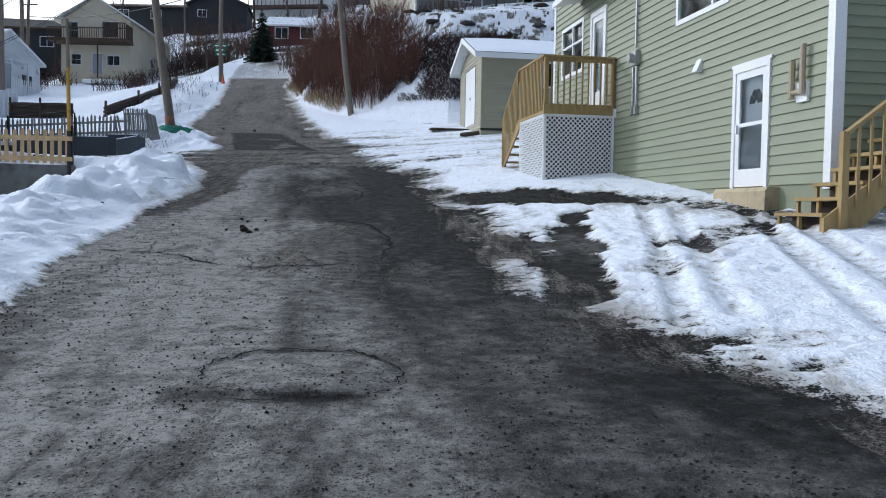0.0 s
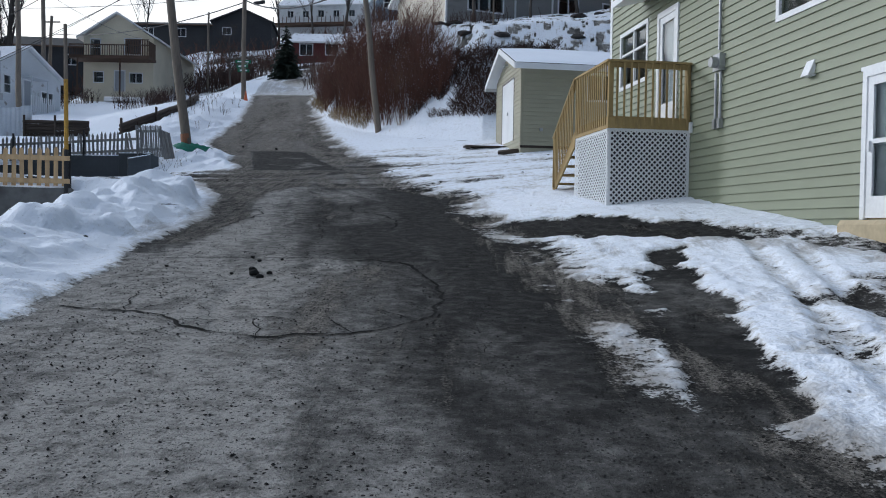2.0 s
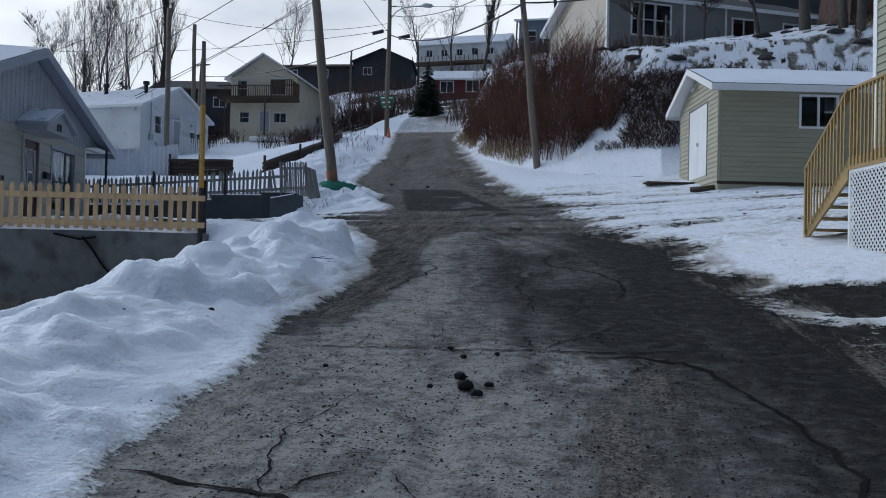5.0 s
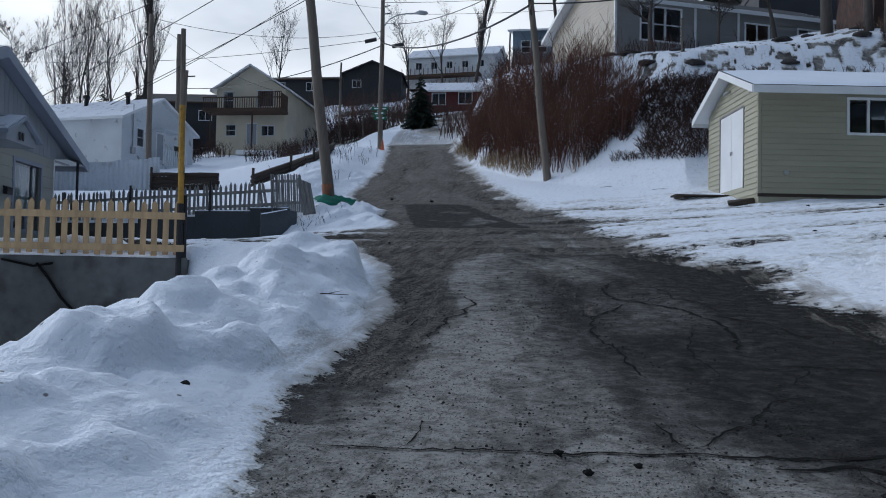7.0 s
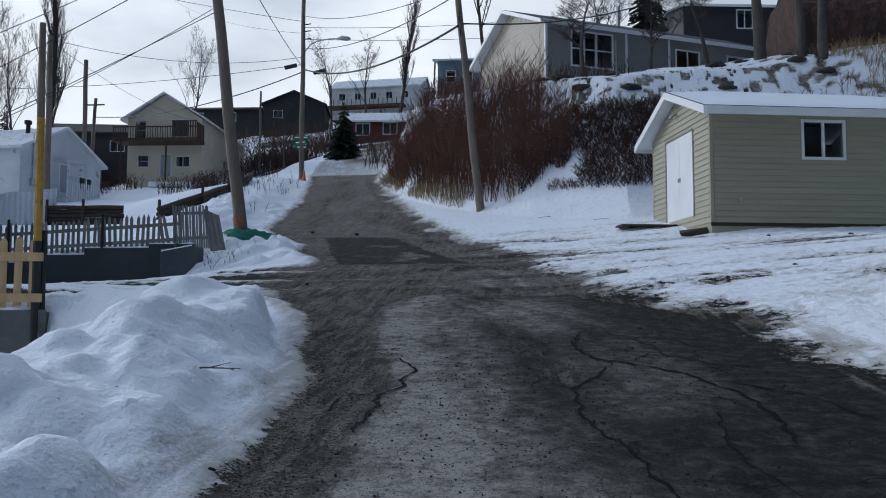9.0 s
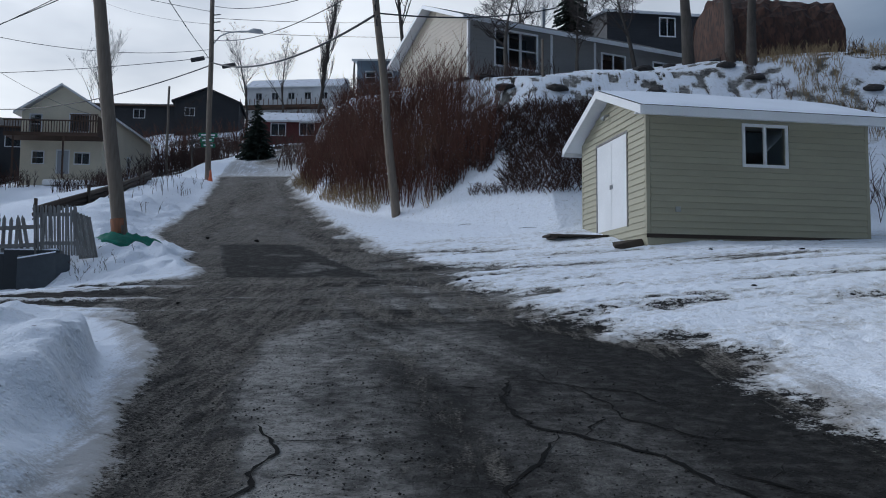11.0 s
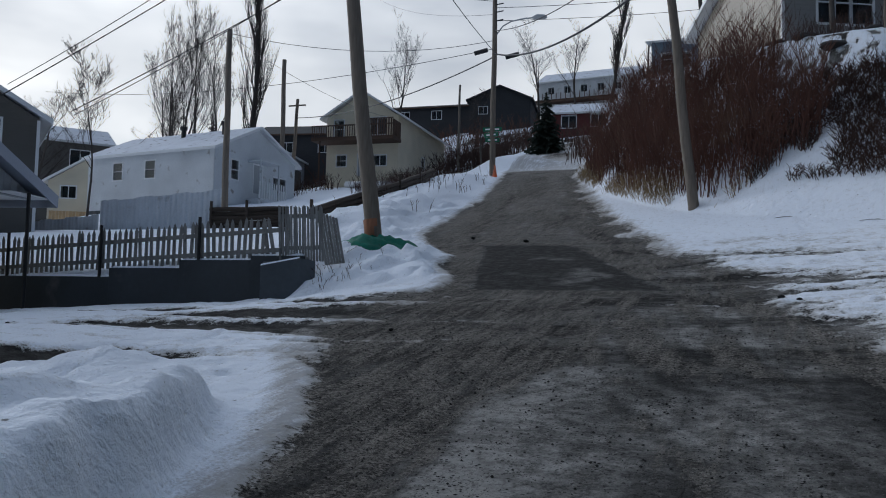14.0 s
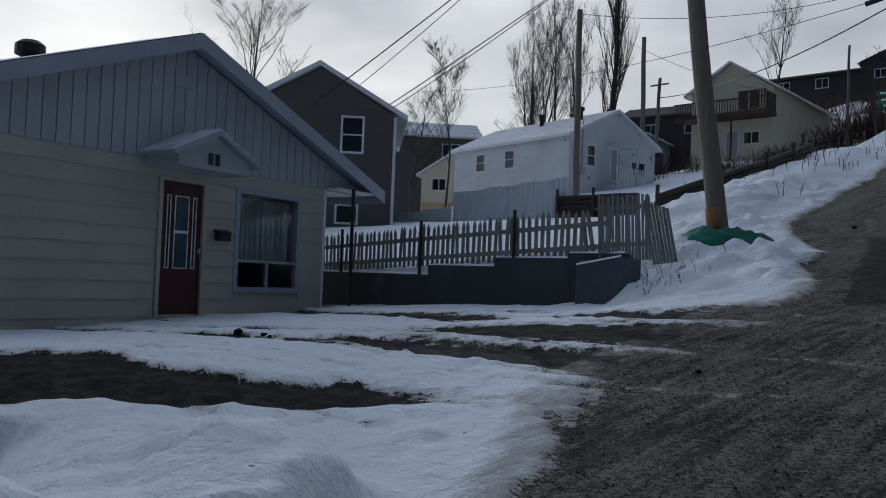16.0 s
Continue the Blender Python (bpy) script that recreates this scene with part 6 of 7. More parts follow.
# ---- timber walls on the slope left of the lane ----
def timber_wall(pts, rows, label):
    w = thing("timber_wall", label, "retaining wall", Matrix.Identity(4))
    rng = random.Random(len(pts) * 7 + rows)
    for (xa, ya), (xb, yb) in zip(pts, pts[1:]):
        za, zb = gz(xa, ya), gz(xb, yb)
        for r in range(rows):
            j = rng.uniform(-0.06, 0.06)
            part("log", Shape().tube([(xa, ya + j, za + 0.08 + r * 0.19), ((xa + xb) / 2, (ya + yb) / 2 + j, (za + zb) / 2 + 0.1 + r * 0.19), (xb, yb - j, zb + 0.08 + r * 0.19)], 0.1, 7), M_timber, w)
        part("stake", Shape().tube([(xa + 0.1, ya - 0.14, za - 0.3), (xa + 0.1, ya - 0.14, za + rows * 0.19 + 0.25)], 0.06, 6), M_timber, w)


timber_wall([(-24.8, 48.7), (-23.2, 48.9), (-21.6, 49.6)], 5, "stack of dark weathered timbers holding the slope")
timber_wall([(-17.4, 43.9), (-16.9, 47.0), (-17.2, 51.0), (-17.9, 55.0), (-18.9, 59.5)], 3, "low dark log wall along the snowy verge")


# ---- houses further off ----
def far_house(name, label, m, L, D, zb, zt, za, walls, roof, ridge="x", wins=(), doors=(), gable=None, over=0.4, trim=None, snow=None, fascia=None, corner=None):
    """A gabled house; its front faces -y from x 0 to L, its east end +x. wins: (face, u, z, width, height)."""
    h = thing(name, label, "house", m)
    faces = {"S": Face((0, 0, 0), (1, 0, 0), (0, -1, 0)), "E": Face((L, 0, 0), (0, 1, 0), (1, 0, 0)), "W": Face((0, D, 0), (0, -1, 0), (-1, 0, 0)), "N": Face((L, D, 0), (-1, 0, 0), (0, 1, 0))}
    size = {"S": L, "E": D, "W": D, "N": L}
    gab = ("E", "W") if ridge == "x" else ("S", "N")
    for k, f in faces.items():
        holes = [(u - w / 2, u + w / 2, z, z + hh) for q, u, z, w, hh in wins if q == k] + [(u - w / 2, u + w / 2, z, z + hh) for q, u, z, w, hh in doors if q == k]
        g = [(0, zt), (size[k], zt), (size[k] / 2, za)] if k in gab else None
        in0, in1 = (0, size[k]) if k in gab else (0.15, size[k] - 0.15)
        wm = gable if gable and k in gab else walls
        wl_ = wall_body(h, f, in0, in1, zb - 1.5, zt, holes, wm, 0.15, g)
        if k in ("S", "E") or (k == "W" and gable):
            lines = Shape()
            z = zb
            while z < zt - 0.1:
                for s0, s1 in spans(0.02, size[k] - 0.02, [(q[0] - 0.1, q[1] + 0.1) for q in holes if q[2] - 0.1 < z + 0.1 < q[3] + 0.1]):
                    lines.prism([f.p(s0, 0.002, z), f.p(s0, 0.022, z), f.p(s0, 0.004, z + 0.2)], f.p(s0, 0, 0), f.p(s1, 0, 0))
                z += 0.2
            if g:
                while z < za - 0.2:
                    t = (z + 0.2 - zt) / (za - zt) * size[k] / 2
                    lines.prism([f.p(t, 0.002, z), f.p(t, 0.022, z), f.p(t, 0.004, z + 0.2)], f.p(t, 0, 0), f.p(size[k] - t, 0, 0))
                    z += 0.2
            part("siding", lines, wm, wl_)
    part("inner_floor", Shape().box(0.16, L - 0.16, 0.16, D - 0.16, zb - 0.2, zb), M_dark, h)
    for q, u, z, w, hh in wins:
        window(h, faces[q], u - w / 2, u + w / 2, z, z + hh, trim or M_white, (0.5,) if w > 0.9 else (), (0.5,) if w <= 0.9 else (), 0.09)
    for q, u, z, w, hh in doors:
        f = faces[q]
        s = Shape()
        for a, b, c, d in ((u - w / 2 - 0.1, u - w / 2, z, z + hh + 0.1), (u + w / 2, u + w / 2 + 0.1, z, z + hh + 0.1), (u - w / 2, u + w / 2, z + hh, z + hh + 0.1)):
            f.box(s, a, b, -0.02, 0.04, c, d)
        fr = part("door_frame", s, trim or M_white, h)
        part("door", f.box(Shape(), u - w / 2, u + w / 2, -0.06, -0.02, z, z + hh), M_panel37, fr)
    if ridge == "x":
        gable_roof(h, (-over, D / 2, za + 0.06), (L + over, D / 2, za + 0.06), [(D / 2 + over, zt - 0.12), (-D / 2 - over, zt - 0.12)], 0.12, roof, snow, fascia or M_white, 0.2)
    else:
        gable_roof(h, (L / 2, -over, za + 0.06), (L / 2, D + over, za + 0.06), [(L / 2 + over, zt - 0.12), (-L / 2 - over, zt - 0.12)], 0.12, roof, snow, fascia or M_white, 0.2)
    if corner:
        for x in (-0.04, L - 0.08):
            part("corner_board", Shape().box(x, x + 0.12, -0.04, 0.08, zb - 0.3, zt - 0.05), corner, h)
    return h


# grey house on the hill above the shed; light on its gable is painted into paler siding
hg = far_house("hill_house", "grey sided house with tan gables coloured as lit and white trim on the hill", pose(-2.22, 52.9, 0, 0, 0, 26), 13.0, 8.0, 12.3, 16.35, 18.1, M_greyside, M_roofdark, "x",
               [("S", 1.75, 14.45, 0.62, 1.65), ("S", 2.45, 14.45, 0.6, 1.65), ("S", 3.25, 14.45, 0.85, 1.65), ("S", 8.2, 14.6, 1.35, 1.2), ("S", 11.4, 14.6, 1.3, 1.2), ("S", 1.8, 12.4, 1.3, 0.6), ("S", 5.9, 12.9, 1.7, 1.1)], (), M_litgable, 0.5, corner=M_white)
for u in (4.45, 7.0):
    part("trim_strip", Shape().box(u, u + 0.12, -0.05, -0.02, 12.0, 16.3), M_white, hg)
part("band_board", Shape().box(0.1, 4.4, -0.05, -0.024, 13.05, 13.2), M_white, hg)
part("flue_pipe", Shape().tube([(7.0, 4.6, 17.6), (7.0, 4.6, 19.6)], 0.12, 8), M_metal, hg)

# cream house with the brown balcony
hb = far_house("balcony_house", "cream two-storey house with a brown wooden balcony", pose(-39.6, 86.6, 0, 0, 0, 3), 6.9, 14.0, 14.5, 20.0, 22.3, M_beige, M_roofsnow, "y",
               [("S", 1.5, 15.6, 0.9, 1.0), ("S", 5.2, 15.6, 1.2, 0.9), ("S", 1.2, 18.2, 0.9, 1.6), ("S", 4.9, 18.4, 1.6, 1.5), ("E", 7.0, 15.6, 0.8, 1.8)], [("S", 3.6, 14.7, 0.95, 2.0)], None, 0.5)
bal = part("balcony", Shape().box(-0.5, 7.2, -2.2, -0.03, 17.55, 17.85), M_deckbrown, hb, "brown stained balcony")
for i in range(34):
    x = -0.45 + i * 0.225
    part("baluster", Shape().box(x, x + (0.12 if x > 4.9 else 0.06), -2.2, -2.16, 17.86, 19.3 if x > 4.9 else 18.8), M_deckbrown, bal)
part("rail", Shape().box(-0.5, 7.2, -2.24, -2.14, 18.8, 18.9), M_deckbrown, bal)
part("rail", Shape().box(4.9, 7.2, -2.24, -2.14, 19.32, 19.4), M_deckbrown, bal)
for i in range(9):
    part("baluster", Shape().box(7.12, 7.17, -2.1 + i * 0.23, -1.95 + i * 0.23, 17.86, 19.3), M_deckbrown, bal)
for x in (0.2, 4.3):
    part("post", Shape().box(x, x + 0.12, -2.1, -1.98, 14.0, 17.54), M_deckbrown, bal)

# white house with weathered paint
hw = far_house("white_house", "white clapboard house with peeling paint and snowy roof", Matrix.Translation((-37, 66, 0)) @ Matrix.Rotation(radians(-8), 4, "Z") @ Matrix.Translation((-12.2, 0, 0)), 12.2, 8.6, 9.6, 13.5, 15.5, M_whiteold, M_roofsnow, "x",
               [("S", 3.1, 11.7, 0.9, 1.2), ("S", 6.3, 11.7, 0.9, 1.2), ("E", 2.0, 11.6, 0.7, 1.3), ("E", 6.8, 11.4, 1.4, 0.9)], [("E", 4.4, 10.9, 0.9, 2.0)], None, 0.35)
for x, y in ((6.1, 3.2), (10.2, 3.0)):
    part("roof_vent", Shape().tube([(x, y, 14.9), (x, y, 15.7)], 0.16, 10).tube([(x, y, 15.7), (x, y, 15.95)], 0.26, 10), M_black, hw)
part("porch_roof", Shape().box(12.22, 13.4, 3.3, 5.6, 13.0, 13.1), M_whiteold, hw)
for i in range(12):
    part("porch_baluster", Shape().box(13.3, 13.35, 3.3 + i * 0.26, 3.4 + i * 0.26, 10.4, 11.6), M_white, hw)
part("porch_floor", Shape().box(12.22, 13.4, 3.2, 6.4, 9.6, 10.4), M_whiteold, hw)

for y in (3.4, 5.4):
    part("porch_post", Shape().box(13.2, 13.3, y, y + 0.1, 10.4, 13.0), M_whiteold, hw)
part("foundation", Shape().box(0.3, 8.0, -0.03, -0.002, 8.2, 9.55), M_concdark, hw, "dark grey foundation strip")
part("meter_box", Shape().box(12.23, 12.4, 0.9, 1.3, 10.9, 11.4), M_metal, hw)
part("conduit", Shape().tube([(12.28, 1.1, 11.4), (12.28, 1.1, 14.6)], 0.04, 6), M_metal, hw)

# taupe house and its lower wing behind the low house
far_house("taupe_house", "tall dark taupe sided house with white window trim", Matrix.Translation((-30.2, 44.6, 0)) @ Matrix.Rotation(radians(50), 4, "Z") @ Matrix.Translation((-6.4, 0, 0)), 6.4, 8.0, 5.4, 10.3, 12.2, M_brownside, M_roofsnow, "y",
          [("S", 4.62, 8.75, 0.8, 1.4), ("S", 4.5, 5.8, 0.8, 1.4)], (), None, 0.45, corner=M_white)
far_house("brown_house", "dark brown sided house with a snowy low roof", pose(-68.4, 73.8, 0, 0, 0, 50), 12.0, 11.0, 8.5, 17.8, 19.9, M_brownside, M_roofsnow, "x", [("S", 9.3, 15.3, 1.7, 1.7)], (), None, 0.4, corner=M_white)
hgar = far_house("cream_outbuilding", "small cream outbuilding with a snowy gabled roof", pose(-54.7, 69.6, 0, 0, 0, 30), 5.4, 6.0, 9.5, 12.3, 14.0, M_beige, M_roofsnow, "y", [("S", 1.5, 11.0, 1.1, 0.9)], [("S", 3.9, 10.2, 0.9, 1.9)], None, 0.35)
s = thing("wooden_pen", "unpainted orange-brown wooden fence panel", "fence", pose(-53.2, 68.3, gz(-52, 68.8) - 0.1, 0, 0, 30))
for i in range(15):
    part("board", Shape().box(i * 0.24, i * 0.24 + 0.22, 0, 0.03, 0, 1.5), M_newwood, s)


def corrugated_fence(a, b, z0, z1, label):
    a, b = Vector((*a, 0)), Vector((*b, 0))
    n = int((b - a).length / 0.06)
    d = (b - a).normalized()
    side = Vector((d.y, -d.x, 0))
    f = thing("corrugated_fence", label, "fence", Matrix.Identity(4))
    per = 14
    for c in range(0, n, per):
        v = []
        for i in range(c, min(c + per, n) + 1):
            q = a + d * (i * 0.06) + side * (0.03 if (i // 2) % 2 else 0.0)
            zt = z0[1] + (z1[1] - z0[1]) * i / n - (0.05 if (c // per) % 2 else 0)
            zb = z0[0] + (z1[0] - z0[0]) * i / n
            v += [(q.x, q.y, zb), (q.x, q.y, zt), (q.x - side.x * 0.01, q.y - side.y * 0.01, zb), (q.x - side.x * 0.01, q.y - side.y * 0.01, zt)]
        m_ = len(v) // 4 - 1
        fa = [(4 * i, 4 * i + 4, 4 * i + 5, 4 * i + 1) for i in range(m_)] + [(4 * i + 2, 4 * i + 3, 4 * i + 7, 4 * i + 6) for i in range(m_)]
        part("sheet", Shape().add(v, fa), M_corr, f)


corrugated_fence((-30.0, 48.0), (-24.4, 48.9), (5.4, 7.45), (5.9, 7.95), "white corrugated metal sheets standing as a fence")
corrugated_fence((-37.5, 49.2), (-30.3, 48.3), (4.8, 6.6), (5.2, 6.9), "low white corrugated metal fence on the slope")

# houses up the hill
far_house("red_house", "dark red bungalow with white windows and snowy roof", pose(-23.2, 106.4, 0, 0, 0, 4), 15.0, 8.0, 21.4, 24.0, 25.7, M_redside, M_roofsnow, "x", [("S", 1.7, 22.4, 1.5, 1.3), ("S", 4.8, 22.5, 1.5, 1.3), ("S", 9.5, 22.5, 1.5, 1.3)], (), None, 0.4)
far_house("dark_house", "dark sided house on the upper road", pose(-40.5, 130, 0, 0, 0, 8), 8.6, 9.0, 28.6, 32.2, 34.0, M_darkside, M_roofdark, "y", [("S", 2.0, 30.2, 1.2, 1.0)], (), None, 0.4, fascia=M_darkside)
far_house("dark_house", "low dark house with a long deck on the upper road", pose(-55.0, 134, 0, 0, 0, 3), 13.0, 9.0, 29.4, 32.6, 33.8, M_darkside, M_roofdark, "x", [("S", 3.0, 30.8, 1.5, 1.2), ("S", 8.0, 30.8, 1.5, 1.2)], (), None, 0.4, fascia=M_deckbrown)
far_house("dark_house", "dark timber house behind the balcony house", pose(-62.0, 110, 0, 0, 0, 10), 14.0, 8.0, 20.0, 24.3, 26.0, M_darkside, M_roofdark, "x", [("S", 4.0, 22.0, 1.6, 1.2), ("S", 9.0, 22.0, 1.6, 1.2)], (), None, 0.4, fascia=M_deckbrown)
hf = far_house("far_white_house", "distant pale two-storey house with a row of windows", pose(-37.8, 160, 0, 0, 0, -6), 16.5, 9.0, 38.0, 42.2, 44.6, M_whiteold, M_roofsnow, "x",
               [("S", 2.2 + 2.9 * i, 40.0, 1.1, 1.2) for i in range(5)] + [("E", 4.5, 40.6, 1.0, 1.2)], (), None, 0.4)
part("veranda", Shape().box(-0.5, 14.0, -2.0, -0.03, 38.2, 38.6), M_deckbrown, hf)
for i in range(18):
    part("veranda_post", Shape().box(-0.4 + i * 0.82, -0.3 + i * 0.82, -2.0, -1.9, 38.6, 39.7), M_deckbrown, hf)
far_house("blue_house", "blue-grey sided house with a flat eave line", pose(-12.4, 101.2, 0, 0, 0, 0), 9.0, 9.0, 24.0, 29.2, 30.2, M_blueside, M_roofdark, "x", [("S", 1.4, 26.8, 0.9, 1.2), ("S", 3.2, 26.8, 0.9, 1.2)], (), None, 0.5)
far_house("black_house", "dark sided house with white windows above the hill", pose(8.5, 75.2, 0, 0, 0, 8), 11.0, 8.0, 20.4, 25.0, 25.8, M_darkside, M_roofsnow, "x", [("S", 9.3, 23.4, 1.1, 1.3), ("S", 4.6, 23.4, 1.1, 1.3)], (), None, 0.5)


# leaf-patterned tarpaulin shelter on the crest
def shelter():
    s, n, k = Shape(), 20, 12
    v = []
    for j in range(k + 1):
        x = 5.3 * j / k
        for i in range(n + 1):
            t = math.pi * i / n
            b = 1 + 0.03 * math.sin(9 * t + 2 * j) + 0.02 * math.sin(3 * j + 4 * t)
            v.append((x + 0.05 * math.sin(7 * t), -math.cos(t) * 2.3 * b, max(-0.3, 3.6 * b * math.sin(t) ** 0.6) - 0.4))
    s.add(v, [(j * (n + 1) + i, j * (n + 1) + i + 1, (j + 1) * (n + 1) + i + 1, (j + 1) * (n + 1) + i) for j in range(k) for i in range(n)])
    s.f += [tuple(range(n + 1)), tuple(range(k * (n + 1), (k + 1) * (n + 1)))]
    solo("tarp_shelter", s, M_tarp, "rounded shelter covered with a brown leaf-pattern tarpaulin", "shelter", pose(9.0, 53.4, gz(11.5, 52.5) - 0.3, 0, 0, 6))


shelter()


# ---- trees ----
def bare_tree(label, base, height, spread, seed, trunk_r=0.16, up=0.55, levels=4, forks=4, bare=0.3, cat="tree", limb=0.5):
    """A leafless tree: tapered trunk, limbs and many fine twigs."""
    rng = random.Random(seed)
    trunk, crown = Shape(), Shape()

    def grow(p, d, length, r, lev):
        pts, rad, q, e = [p], [r], Vector(p), Vector(d)
        n = (9, 5, 3, 2, 2)[lev]
        for i in range(n):
            e = (e + Vector((rng.uniform(-1, 1), rng.uniform(-1, 1), rng.uniform(-0.3, 0.5) * up + (0.75 * up if lev else 0))) * (0.08 if lev == 0 else 0.2)).normalized()
            q = q + e * (length / n)
            pts.append(q.copy())
            rad.append(max(r * (1 - (i + 1) / n * (0.85 if lev == 0 else 0.7)), 0.007))
        (trunk if lev == 0 else crown).tube(pts, rad, 8 if lev == 0 else (5 if lev < 2 else 3), cap=False)
        if lev >= levels:
            return
        kids = forks * 4 if lev == 0 else forks + 2 - (lev == 3)
        for c in range(kids):
            t = (bare + (1 - bare) * (c + rng.random()) / kids) if lev == 0 else rng.uniform(0.2, 1.0)
            i = min(int(t * n), n - 1)
            o = pts[i].lerp(pts[i + 1], t * n - i)
            dirn = (pts[i + 1] - pts[i]).normalized()
            az = rng.uniform(0, 6.283)
            side = Vector((math.cos(az), math.sin(az), 0))
            nd = (dirn * max(up, 0.6) + side * spread + Vector((0, 0, 0.3 * up))).normalized()
            ln = length * (limb * (1 - 0.56 * t) if lev == 0 else rng.uniform(0.35, 0.6))
            grow(o, nd, ln, min(rad[i] * (0.42 if lev == 0 else 0.5), 0.07), lev + 1)
    grow(Vector((0, 0, -0.2)), Vector((rng.uniform(-0.05, 0.05), 0, 1)), height, trunk_r, 0)
    t = thing("bare_tree", label, cat, Matrix.Translation(base))
    part("trunk", trunk, M_bark, t, smooth=True)
    part("crown", crown, M_twig, t)
    return t


def at_ground(x, y, dz=0.0):
    return (x, y, gz(x, y) + dz)


bare_tree("columnar bare poplar behind the white house", at_ground(-44.8, 82), 24.0, 0.2, 1, 0.28, 1.0, 3, 9, 0.12, limb=0.25)
bare_tree("columnar bare poplar on the upper slope", at_ground(-20.0, 124.5), 19.0, 0.2, 2, 0.24, 1.0, 3, 8, 0.15, limb=0.25)
for i, (x, y, h) in enumerate(((-50.5, 78, 15.5), (-47.8, 76.5, 14.5), (-49.2, 80, 15.5), (-45.8, 79, 13), (-51.8, 79.5, 12.5))):
    bare_tree("tall bare deciduous tree behind the white house", at_ground(x, y), h, 0.42, 10 + i, 0.15, 0.8, 4, 3, 0.2)
bare_tree("bare tree rising behind the balcony house", at_ground(-47.3, 120), 15, 0.45, 20, 0.2, 0.7, 4, 3, 0.3)
bare_tree("bare tree by the dark upper house", at_ground(-32.7, 139), 13, 0.6, 21, 0.22, 0.6, 4, 3, 0.25)
bare_tree("bare tree by the dark upper house", at_ground(-27.0, 138), 11, 0.6, 22, 0.2, 0.6, 4, 3, 0.25)
bare_tree("spreading bare tree behind the low house", at_ground(-43.2, 45.4), 11.5, 0.6, 23, 0.18, 0.6, 4, 3, 0.45)
bare_tree("spreading bare tree behind the taupe house", at_ground(-58.5, 72.0), 11, 0.7, 24, 0.22, 0.5, 4, 3, 0.3)
bare_tree("slender bare tree by the brown house", at_ground(-34.8, 52.4), 8.2, 0.5, 52, 0.07, 0.6, 4, 3, 0.35)
bare_tree("spreading bare tree behind the brown house", at_ground(-47.0, 75.0), 9, 0.7, 26, 0.2, 0.5, 4, 3, 0.3)
bare_tree("low crooked bare tree in front of the hill house", at_ground(-0.6, 51.4), 4.6, 0.9, 27, 0.13, 0.35, 4, 3, 0.35)
bare_tree("low crooked bare tree in front of the hill house", at_ground(5.3, 52.4), 4.4, 0.9, 28, 0.12, 0.35, 4, 3, 0.35)
bare_tree("low crooked bare tree in front of the hill house", at_ground(2.6, 51.8), 3.6, 0.9, 29, 0.09, 0.35, 4, 3, 0.3)
bare_tree("bare tree beside the upper lane", at_ground(-24.0, 84.0), 5.5, 0.8, 30, 0.1, 0.4, 4, 3, 0.25)
bare_tree("bare tree behind the hill house", at_ground(-5.5, 68.0), 12, 0.5, 31, 0.16, 0.7, 4, 3, 0.3)
bare_tree("bare tree behind the hill house", at_ground(6.5, 70.0), 9.5, 0.6, 32, 0.16, 0.6, 4, 3, 0.3)
bare_tree("bare tree behind the hill house", at_ground(2.0, 72.0), 9.0, 0.6, 33, 0.16, 0.6, 4, 3, 0.3)
for x, y, h, r, sd in ((7.0, 49.9, 9.5, 0.28, 41), (8.45, 48.9, 9, 0.22, 42), (8.95, 48.0, 9, 0.22, 43)):
    bare_tree("thick grey bare trunk on the crest", at_ground(x, y), h, 0.5, sd, r, 0.6, 3, 2, 0.55)


def spruce(label, base, h, r, seed):
    rng = random.Random(seed)
    t = thing("spruce_tree", label, "tree", Matrix.Translation(base))
    part("trunk", Shape().tube([(0, 0, -0.2), (0, 0, h * 0.96)], [h * 0.022, 0.02], 7), M_bark, t)
    s = Shape()
    z = h * 0.04
    while z < h * 0.98:
        q = 1 - z / h
        for c in range(max(5, int(15 * q + 4))):
            az, ln = rng.uniform(0, 6.283), r * (q ** 0.85) * rng.uniform(0.7, 1.12) + 0.08
            d, side = Vector((math.cos(az), math.sin(az), 0)), Vector((-math.sin(az), math.cos(az), 0))
            o = Vector((0, 0, z + rng.uniform(-0.1, 0.1)))
            for k in range(4):
                f0, f1 = k / 4, (k + 1) / 4
                a, b = o + d * ln * f0 + Vector((0, 0, -0.45 * ln * f0 ** 1.3)), o + d * ln * f1 + Vector((0, 0, -0.45 * ln * f1 ** 1.3 + 0.06 * ln * (k == 3)))
                w = ln * (0.26 - 0.05 * k)
                for sg in (-1, 1):
                    tip = b + side * sg * w + Vector((0, 0, -0.12 * ln * rng.uniform(0.4, 1.3)))
                    s.add([a, b, tip, a + side * sg * w * 0.4 + Vector((0, 0, -0.08))], [(0, 1, 2, 3)])
        z += h * 0.028
    part("crown", s, M_needle, t)


spruce("dark dense spruce at the top of the lane", at_ground(-20.4, 91.2), 5.6, 1.9, 1)
spruce("dark spruce behind the white house", at_ground(-50.0, 84.0), 9.0, 2.2, 2)
spruce("dark spruce behind the white house", at_ground(-47.6, 86.0), 7.5, 2.0, 3)
spruce("dark spruce above the hill house", at_ground(4.2, 64.0), 8.6, 1.8, 4)


